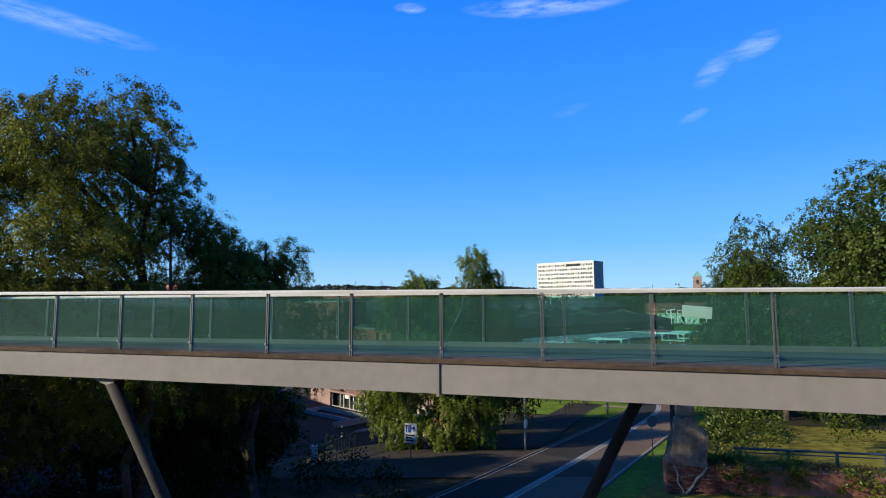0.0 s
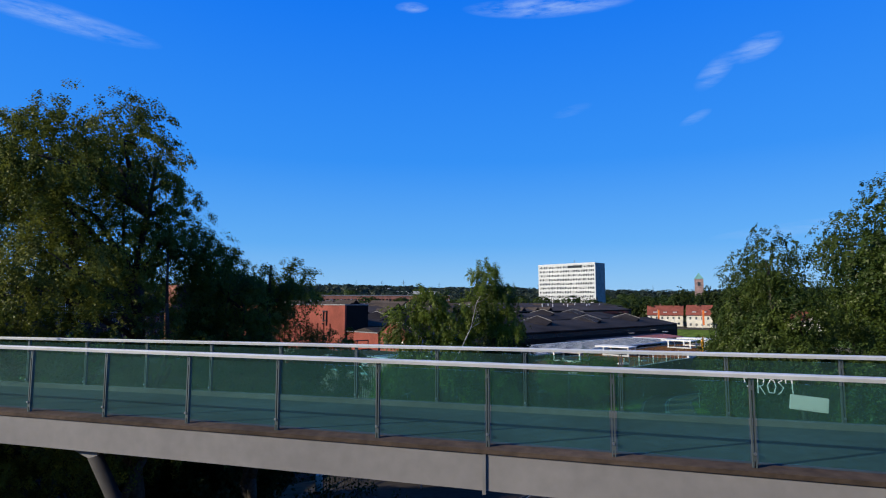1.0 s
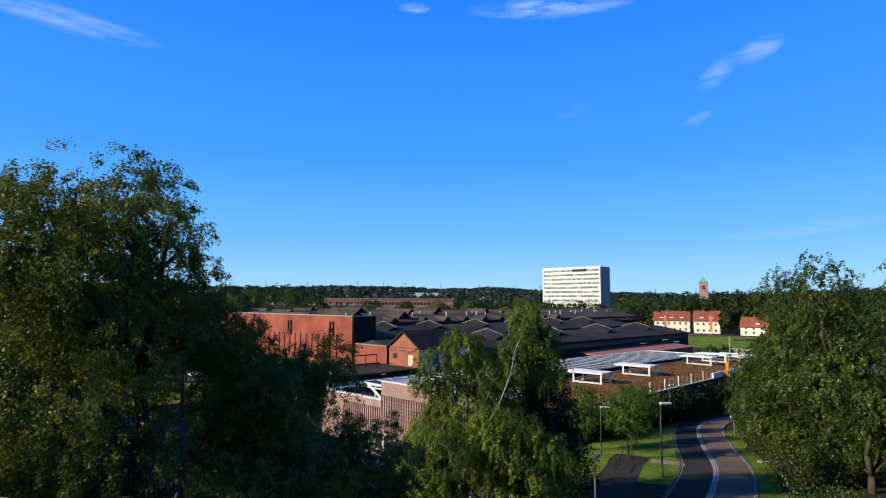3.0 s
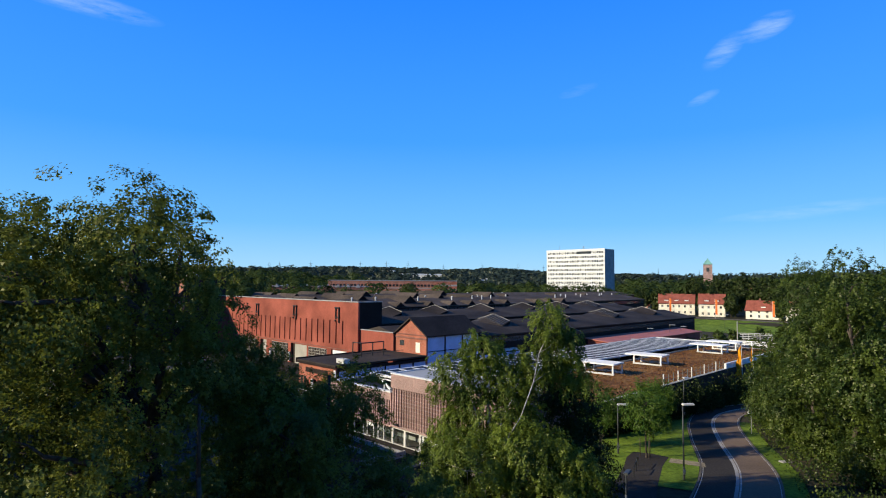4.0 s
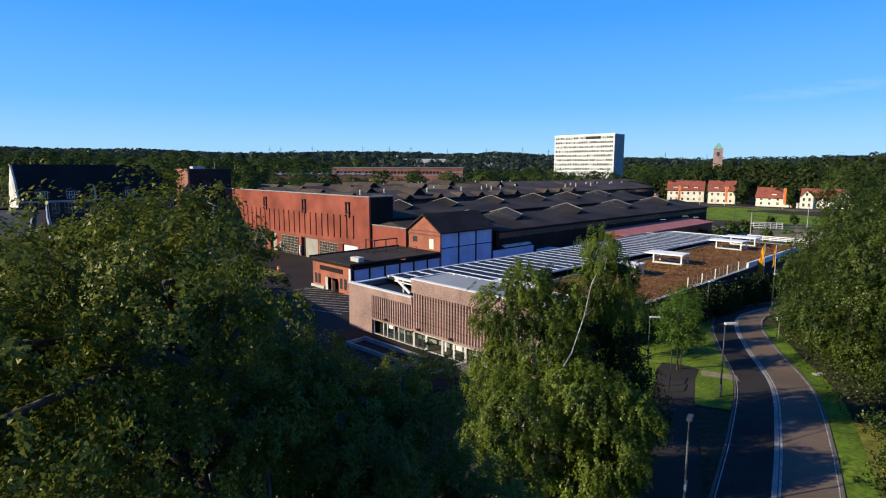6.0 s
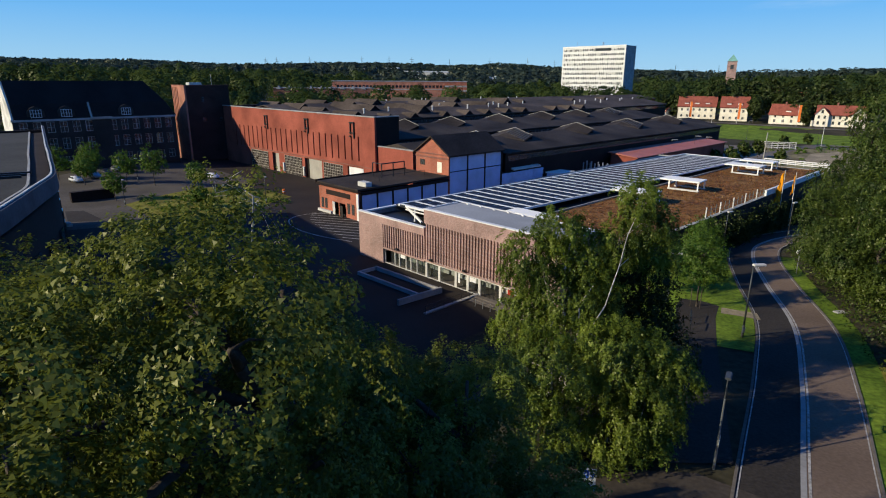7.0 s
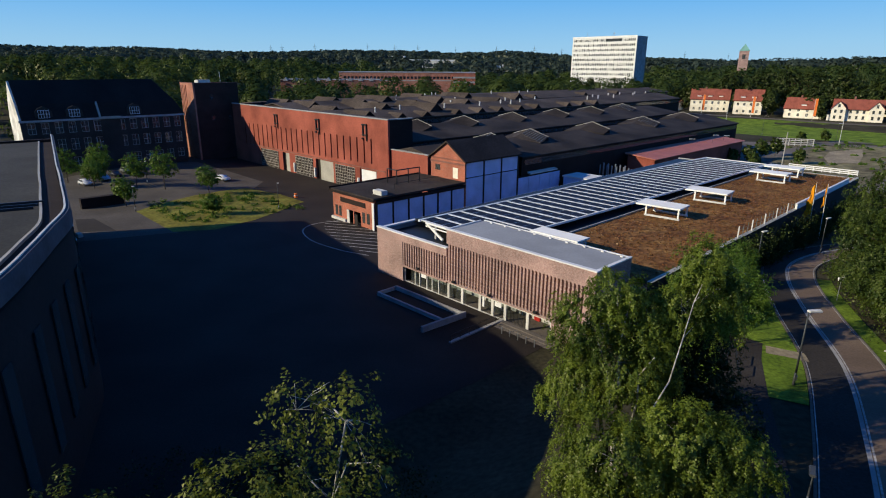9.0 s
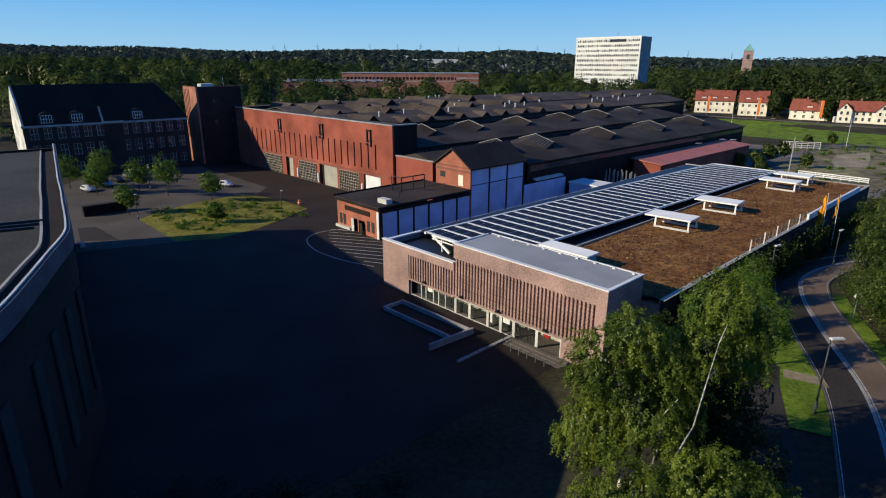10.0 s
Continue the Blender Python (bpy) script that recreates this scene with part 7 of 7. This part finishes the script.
# ---- far things ----
def build_slab_block():
    """The white slab block on the skyline."""
    a = Vector((92.0, 559.5, -3))
    t = thing("office_slab", a, "tall white slab block with rows of windows", "office building", rz=TURN)
    L, D, H, floors, bays = 62.0, 17.0, 55.5, 13, 34
    holes = []
    for f in range(floors):
        z = 4.6 + f * 3.92
        for k in range(bays):
            if f == floors - 1 and 18 <= k <= 26:
                continue
            x = 1.2 + k * (L - 2.4) / bays
            holes.append((x + 0.22, x + (L - 2.4) / bays - 0.22, z, z + 1.9))
    z = 4.6 + (floors - 1) * 3.92
    blinds = bmesh.new()
    rng = random.Random(4)
    for x0, x1, z0, z1 in holes:
        if rng.random() < 0.45:
            box(blinds, x0 + 0.1, x1 - 0.1, 0.40, 0.44, z1 - (z1 - z0) * rng.choice((0.4, 0.7, 0.95)), z1)
    part("window_blind", blinds, DIRTY_WHITE, t, "pale blinds, drawn down by halves")
    holes.append((1.2 + 18 * (L - 2.4) / bays, 1.2 + 27 * (L - 2.4) / bays, z - 0.2, z + 2.2))
    part("front_wall", wall_with_holes(0, L, 0, H, holes, 0, 0.6), BLOCK_WHITE, t, "pale facade")
    part("window_band", boxes((0.6, L - 0.6, 0.5, 0.7, 3, H - 1)), PANE, t, "dark window glass behind the facade")
    part("end_wall", boxes((L - 0.4, L, 0.6, D, 0, H)), CONCRETE, t)
    part("end_wall", boxes((0, 0.4, 0.6, D, 0, H), (0.4, L - 0.4, D - 0.5, D, 0, H)), CREAM_RENDER, t)
    part("roof", boxes((0.4, L - 0.4, 0.6, D - 0.5, H - 1.2, H - 0.6)), FELT_DARK, t)
    part("parapet", boxes((-0.2, L + 0.2, -0.2, 0.0, H - 0.9, H + 0.4)), WHITE_PAINT, t)
    part("aerial", tubes(((12, 4, H - 1), (12, 4, H + 4.5), 0.12, 0.06), ((38, 4, H - 1), (38, 4, H + 3.5), 0.3, 0.2), ((37, 4, H + 2.6), (40, 4, H + 2.6), 0.12, 0.12)), STEEL, t)


build_slab_block()


def build_church():
    t = thing("brick_tower", (322, 738, -3), "old brick tower with green copper spire", "tower", rz=-0.43)
    part("shaft", boxes((0, 10.5, 0, 10.5, 0, 50)), HALL_BRICK, t)
    part("belfry_opening", boxes((3.6, 7.0, -0.2, 0.1, 41, 46)), PANE, t)
    cop = material("copper_green", (0.20, 0.42, 0.36), 0.7, 0.15, 0.5, 0.2, 0.1, 0.0)
    bm = bmesh.new()
    v = [bm.verts.new(p) for p in ((-0.5, -0.5, 50), (11, -0.5, 50), (11, 11, 50), (-0.5, 11, 50), (5.2, 5.2, 58))]
    for f in ((0, 1, 4), (1, 2, 4), (2, 3, 4), (3, 0, 4), (3, 2, 1, 0)):
        bm.faces.new([v[k] for k in f])
    part("spire", bm, cop, t, "green copper spire")


build_church()


def house(x, y, width, d, eave, ridge, rz, dormers=0, bays=5, hip=1.2, group="houses on the rise"):
    t = thing("house", (x, y, height(x, y)), "cream rendered house with red tiled roof", "house", group, rz=rz)
    holes = []
    for q in range(2):
        for k in range(bays):
            cx = (k + 0.7) * width / (bays + 0.4)
            holes.append((cx - 0.6, cx + 0.6, 1.1 + q * eave / 2, 2.7 + q * eave / 2))
    part("wall", wall_with_holes(0, width, -0.6, eave, holes, 0, 0.35), CREAM_RENDER, t)
    part("wall", prism([(0.0, -0.6), (d, -0.6), (d, eave), (d / 2, ridge - 0.4), (0.0, eave)], "x", 0.0, 0.35), CREAM_RENDER, t)
    part("wall", prism([(0.36, -0.6), (d, -0.6), (d, eave), (d / 2, ridge - 0.4), (0.36, eave)], "x", width - 0.35, width), CREAM_RENDER, t)
    part("wall", boxes((0.36, width - 0.36, d - 0.35, d, -0.6, eave)), CREAM_RENDER, t)
    part("roof", prism([(-0.7, eave - 0.2), (d / 2, ridge), (d + 0.7, eave - 0.2), (d + 0.5, eave - 0.5), (d / 2, ridge - 0.45), (-0.5, eave - 0.5)], "x", -0.4, width + 0.4), TILE_RED, t)
    pane = mesh_of(boxes((-0.6, 0.6, 0.14, 0.18, 0, 1.6)), "window", PANE)
    fr = mesh_of(boxes((-0.62, 0.62, -0.08, -0.02, -0.14, 0.0), (-0.04, 0.04, 0.08, 0.13, 0, 1.6)), "sill", WHITE_PAINT)
    for h in holes:
        win = share("window", pane, t, Matrix.Translation(((h[0] + h[1]) / 2, 0, h[2])))
        share("sill", fr, win, Matrix.Identity(4))
    for k in range(dormers):
        cx = (k + 0.8) * width / (dormers + 0.6)
        part("dormer", boxes((cx - 1.3, cx + 1.3, 0.9, 4.0, eave + 0.4, eave + 2.3)), WHITE_PAINT, t, "white roof dormer")
        part("dormer_roof", boxes((cx - 1.6, cx + 1.6, 0.6, 4.2, eave + 2.3, eave + 2.6)), TILE_RED, t)
    part("chimney", boxes((width * 0.35, width * 0.35 + 0.9, d / 2 - 0.5, d / 2 + 0.5, ridge - 1, ridge + 1.2)), TOWER_BRICK, t)
    return t


house(146, 415.5, 23.5, 11, 8.0, 14.5, radians(-25), 3, 6)
house(163.8, 391.7, 16, 11, 8.5, 15.0, radians(-28), 2, 4)
house(182.2, 366.8, 19.5, 10, 5.5, 11.5, radians(-40), 1, 4)


def villa(x, y, rz):
    """A white double-gabled villa with a red roof between its wings."""
    t = thing("villa", (x, y, height(x, y)), "white villa with two gabled wings and red roof", "house", "houses on the rise", rz=rz)
    part("wall", boxes((0.5, 23.5, 2.0, 11, -0.8, 6.6)), CREAM_RENDER, t)
    part("roof", prism([(1.0, 6.4), (6.5, 11.6), (12.0, 6.4), (11.8, 6.1), (6.5, 11.1), (1.2, 6.1)], "x", 0.2, 23.8), TILE_RED, t)
    pane = mesh_of(boxes((-0.55, 0.55, -0.05, 0.04, 0, 1.7)), "window", PANE)
    lintel = mesh_of(boxes((-0.7, 0.7, -0.1, -0.02, -0.16, 0.0)), "sill", WHITE_PAINT)
    for a in (0.0, 17.2):
        part("gabled_wing", prism([(a, -0.8), (a + 6.6, -0.8), (a + 6.6, 6.8), (a + 3.3, 10.4), (a, 6.8)], "y", 0, 6.0), CREAM_RENDER, t)
        part("wing_roof", prism([(a - 0.5, 6.3), (a + 3.3, 10.5), (a + 7.1, 6.3), (a + 7.1, 6.7), (a + 3.3, 10.9), (a - 0.5, 6.7)], "y", -0.5, 6.4), TILE_RED, t)
    for cx, y0, zs in ((1.9, 0, (1.2, 4.4)), (4.7, 0, (1.2, 4.4)), (3.3, 0, (7.4,)), (9.0, 2.0, (1.2, 4.2)), (12.0, 2.0, (1.2, 4.2)), (15.0, 2.0, (1.2, 4.2)), (19.1, 0, (1.2, 4.4)), (21.9, 0, (1.2, 4.4)), (20.5, 0, (7.4,))):
        for z in zs:
            w = share("window", pane, t, Matrix.Translation((cx, y0, z)))
            share("sill", lintel, w, Matrix.Identity(4))
    part("porch", boxes((-1.6, 0.0, 1.0, 5.0, -0.8, 3.0)), CREAM_RENDER, t)
    part("chimney", boxes((9.5, 10.4, 6.0, 7.0, 10, 13.0)), TOWER_BRICK, t)


villa(197.0, 346.5, radians(-32))
house(206, 411, 11, 9, 13.0, 18.5, radians(-30), 1, 3)
house(262, 500, 16, 10, 7, 13, radians(-40), 1, 4)
house(240, 380, 14, 10, 6, 12, radians(-30), 1, 3)
house(135, 430, 9, 8, 4, 7.5, radians(-50), 0, 2)


def long_brick_works():
    t = thing("far_brick_works", (-112, 528, -3), "long far brick works with pale roof edge", "building", "far works", rz=0.0)
    part("wall", wall_with_holes(0, 117, 0, 25.6, [(4 + k * 3.2, 6.2 + k * 3.2, 20.5, 22.5) for k in range(35)], 0, 0.5), OLD_BRICK, t)
    part("window_band", boxes((1, 116, 0.6, 0.8, 10, 24)), PANE, t)
    part("stair_block", boxes((98, 117, -1.5, -0.02, 0, 24.6)), RED_ORANGE, t, "brighter brick end block")
    for z in (13.5, 17.3, 21.1):
        part("floor_band", boxes((98, 117, -1.62, -1.5, z, z + 1.4)), CONCRETE, t, "pale window band")
    part("string_course", boxes((0, 98, -0.15, -0.02, 18.8, 19.5)), CONCRETE, t)
    part("roof", boxes((-0.4, 117.4, -0.4, 40, 25.6, 26.2)), ROOF_GREY, t)
    t = thing("far_brick_works", (-146, 470, -3), "low far works with a row of small gables", "building", "far works", rz=0.05)
    part("wall", boxes((0, 76, 0, 0.5, 0, 20.5)), TOWER_BRICK, t)
    part("roof", boxes((0, 76, 0.5, 25, 20, 21.0)), ROOF_GREY, t)
    for k in range(9):
        part("gable", prism([(2 + k * 8.2, 19.8), (6 + k * 8.2, 19.8), (4 + k * 8.2, 22.4)], "y", -0.4, 3), CONCRETE, t)
    rng = random.Random(13)
    for x, y, w, h, mat in ((-218, 1400, 86, 5, WHITE_PAINT), (-128, 1330, 112, 5, WHITE_PAINT), (-380, 1300, 32, 7, DIRTY_WHITE), (70, 1250, 14, 9, WHITE_PAINT), (88, 1240, 34, 4, WHITE_PAINT), (-560, 1500, 60, 6, DIRTY_WHITE),
                           (420, 1500, 50, 6, WHITE_PAINT), (760, 1700, 70, 7, DIRTY_WHITE), (960, 1500, 26, 8, WHITE_PAINT), (1080, 1650, 40, 7, DIRTY_WHITE)):
        f = thing("far_building", (x, y, height(x, y)), "pale far industrial building among trees", "building", "far buildings", rz=rng.uniform(-0.1, 0.1))
        lift = 6 + rng.uniform(0, 4)
        part("wall", boxes((0, w, 0, 20, -6, lift)), rng.choice((CREAM_RENDER, ROOF_GREY)), f)
        part("roof", boxes((-0.4, w + 0.4, -0.4, 20.4, lift, lift + h * 0.6)), mat, f, "bright pale roof band")
    for k in range(14):
        x, y = -900 + k * 150 + rng.uniform(-40, 40), rng.uniform(2300, 2900)
        p = thing("power_pylon", (x, y, height(x, y)), "thin lattice power pylon on the skyline", "pylon", "pylons on the skyline", rz=rng.uniform(0, 1))
        bm = tubes(((-3, 0, 0), (0, 0, 52), 0.5, 0.35), ((3, 0, 0), (0, 0, 52), 0.5, 0.35), ((-9, 0, 40), (9, 0, 40), 0.4, 0.4), ((-7, 0, 33), (7, 0, 33), 0.4, 0.4), n=4)
        part("lattice", bm, POST_STEEL, p)


long_brick_works()


def build_woods():
    """The woods behind the works: trees that nobody could count, in small leaf clumps that thin out with distance."""
    rng = np.random.default_rng(77)
    def clear(x, y):
        q = Vector((x, y, 0)) - ORIGIN
        u, v = q.dot(EU), q.dot(EV)
        if -160 < u < 60 and -60 < v < 312:
            return not (v > 190 and u < -112 or v > 262 and u < -90)
        if 60 <= u < 90 and v < 280:
            return True
        if -100 < u < 130 and v < 318:
            return not (u > 55 and v > 285)
        return (abs(x - 118) < 42 and abs(y - 545) < 30) or (abs(x + 55) < 62 and abs(y - 520) < 14) or (abs(x + 108) < 42 and abs(y - 466) < 8)
    rings = (("woods", -480, 480, 205, 600, 1700, 1.0, 300, 0.85, LEAF_WOOD, "broadleaf woods behind the works"),
             ("woods", -700, 800, 600, 950, 1700, 1.2, 90, 1.7, LEAF_WOOD, "dark broadleaf woods beyond the works"),
             ("hill_woods", -1100, 1400, 950, 1600, 3000, 1.6, 34, 3.2, LEAF_HAZE, "far wooded plain"),
             ("hill_woods", -2700, 2900, 1600, 3700, 6500, 3.2, 16, 7.5, LEAF_HAZE, "far wooded hills"))
    for name, x0, x1, y0, y1, n, wide, k, leaf, mat, label in rings:
        mids, ways, sizes = [], [], []
        for _ in range(n):
            x, y = rng.uniform(x0, x1), rng.uniform(y0, y1)
            if clear(x, y) or 118 < x < 225 and 320 < y < 432 or abs(x) > 0.95 * y + 40:
                continue
            h = rng.choice((10, 13, 15, 18, 22)) * rng.uniform(0.85, 1.15)
            d = rng.normal(size=(k, 3))
            d /= np.linalg.norm(d, axis=1)[:, None]
            d[:, 2] = np.where(d[:, 2] < -0.45, -d[:, 2], d[:, 2])
            lump = 1 + 0.24 * np.sin(d[:, :1] * 4 + x) * np.sin(d[:, 2:] * 5 + y) * np.sin(d[:, 1:2] * 4 + x + y)
            r = h * rng.uniform(0.28, 0.42) * wide
            mids.append(d * lump * (0.86 + 0.14 * rng.random((k, 1))) * (r, r, h * 0.45) + (x, y, height(x, y) + h * 0.55))
            ways.append(d * 2.4 + (0, 0, 0.5))
            sizes.append(np.full(k, leaf * (h / 13) ** 0.5))
        ob = leaf_cloud(name, np.concatenate(mids), np.concatenate(sizes)[:, None] * 1.4, mat, None, 5, np.concatenate(ways), 3)
        tagged(ob, label, "woods", kind="stuff")


build_woods()

# the open land beyond the works
sheet("car_park", [((70, 170), (150, 150)), ((80, 205), (175, 185)), ((88, 240), (185, 225)), ((100, 275), (190, 255))], PALE_PAVING, 0.06, "pale gravel car park beyond the works", "car park", 14)
sheet("meadow", [((112, 318), (178, 252)), ((128, 348), (205, 278)), ((140, 372), (225, 305))], GRASS, 0.1, "bright green meadow before the houses", "meadow", 10)
sheet("far_street", [((130, 392), (133, 398)), ((160, 362), (163, 368)), ((190, 326), (194, 331)), ((230, 296), (234, 300))], PALE_PAVING, 0.15, "street along the houses", "road", 3)
park = []
rng = random.Random(31)
for k in range(90):
    x, y = rng.uniform(75, 185), rng.uniform(165, 275)
    park.append((x, y, rng.uniform(0.6, 1.7), rng.uniform(0.4, 1.6)))
park += [(148.3, 252.1, 4.0, 3.2), (140.3, 245.4, 3.6, 2.6), (152.0, 250.0, 2.6, 2.4), (104.0, 210.0, 2.4, 2.8)]
shrubs("car_park_shrubs", park, 0.7, LEAF_YOUNG, "scattered shrubs on the car park", 14, 50)
for k, (x, y) in enumerate(((143, 388), (163, 366), (186, 344), (119, 300), (150, 262))):
    f = thing("banner_pole", (x, y, height(x, y)), "slim pole with narrow red orange banner", "flag", "banners before the houses", rz=-0.55)
    part("pole", tubes(((0, 0, -0.1), (0, 0, 12), 0.12, 0.08)), DIRTY_WHITE, f)
    if k < 3:
        part("banner", boxes((0.1, 1.3, -0.03, 0.03, 2.5, 11.8)), ORANGE, f, "narrow red orange banner")

sheet("park_path", [((89.2, 215.7), (89.3, 210.0)), ((117.7, 243.8), (112.7, 230.8)), ((143.0, 268.4), (135.7, 254.2)), ((160.2, 276.9), (156.5, 267.2)), ((175.0, 277.7), (168.4, 266.0))], PALE_PAVING, 0.2, "grey gravel path across the car park", "path", 6)
sheet("bare_patch", [((132.8, 240.2), (151.1, 248.8)), ((121.0, 224.0), (138.0, 229.0)), ((115.0, 211.4), (125.5, 211.9))], ROUGH_TAN, 0.2, "bare tan gravel among the scrub", "gravel", 8)
f = thing("field_fence", (123.2, 260.2, height(123.2, 260.2)), "pale slatted fence on the car park", "fence", rz=-0.34)
for k in range(7):
    part("post", boxes((k * 2.2 - 0.1, k * 2.2 + 0.1, -0.1, 0.1, -0.2, 3.0)), DIRTY_WHITE, f)
for z in (0.6, 1.4, 2.2, 2.8):
    part("slat", boxes((-0.3, 13.5, -0.04, 0.04, z, z + 0.22)), DIRTY_WHITE, f)
sheet("scrub", [((84, 178), (140, 168)), ((98, 215), (160, 200)), ((118, 250), (180, 236)), ((118, 268), (176, 250))], SCRUB, 0.12, "patchy dry scrub on the car park", "scrub", 12)
for k, (x, y, h) in enumerate(((80.3, 206.6, 5.5), (85.9, 206.9, 6.5), (95.9, 218.7, 7.0), (105.8, 228.1, 6.5), (104.0, 210.0, 5.0), (134, 262, 5.0), (84, 200, 5.0), (150, 272, 5.0))):
    tree("car_park_tree", (x, y), [(0, 0, h * 0.66, h * 0.28, h * 0.3), (h * 0.14, 0, h * 0.5, h * 0.2, h * 0.18)], 160, 14, 0.5, LEAF_RIGHT, BARK, 0.1, "small tree on the car park", "trees on the car park", 0.4, 0.0, 130 + k, twigs=16, corners=3)
for k, (x, y, h, w) in enumerate(((170, 398, 15, 4.0), (197, 364, 16, 5.0), (169, 417, 19, 7.0), (150, 425, 18, 7.0), (186, 386, 20, 7.0), (206, 362, 19, 7.0), (214, 352, 18, 7.0), (222, 346, 17, 6.0), (176, 398, 20, 7.5), (196, 376, 21, 7.5), (138, 428, 15, 5.5),
                                  (176, 372, 17, 4.2), (194.6, 352, 13, 2.6), (214, 393, 29, 9.5), (228, 385, 29, 9.5), (176, 426, 28, 9.0), (192, 417, 29, 9.0), (240, 372, 27, 9.0), (252, 360, 26, 9.0), (204, 405, 30, 9.5), (88, 505, 22, 8.0), (100, 508, 23, 7.0), (135, 512, 22, 8.0), (146, 486, 21, 8.0))):
    rows = [(0, 0, h * 0.62, w * 0.62, h * 0.34)] + [(w * 0.5 * math.cos(q * 2.1 + k), w * 0.5 * math.sin(q * 2.1 + k), h * (0.35 + 0.09 * q), w * 0.45, h * 0.2) for q in range(5)]
    tree("garden_tree", (x, y), rows, 420, 10, 1.1, LEAF_FAR, BARK, 0.3, "broad dark tree beside the houses", "trees between the houses", 0.8, 0.0, 150 + k, twigs=20, corners=3, hollow=0.65)
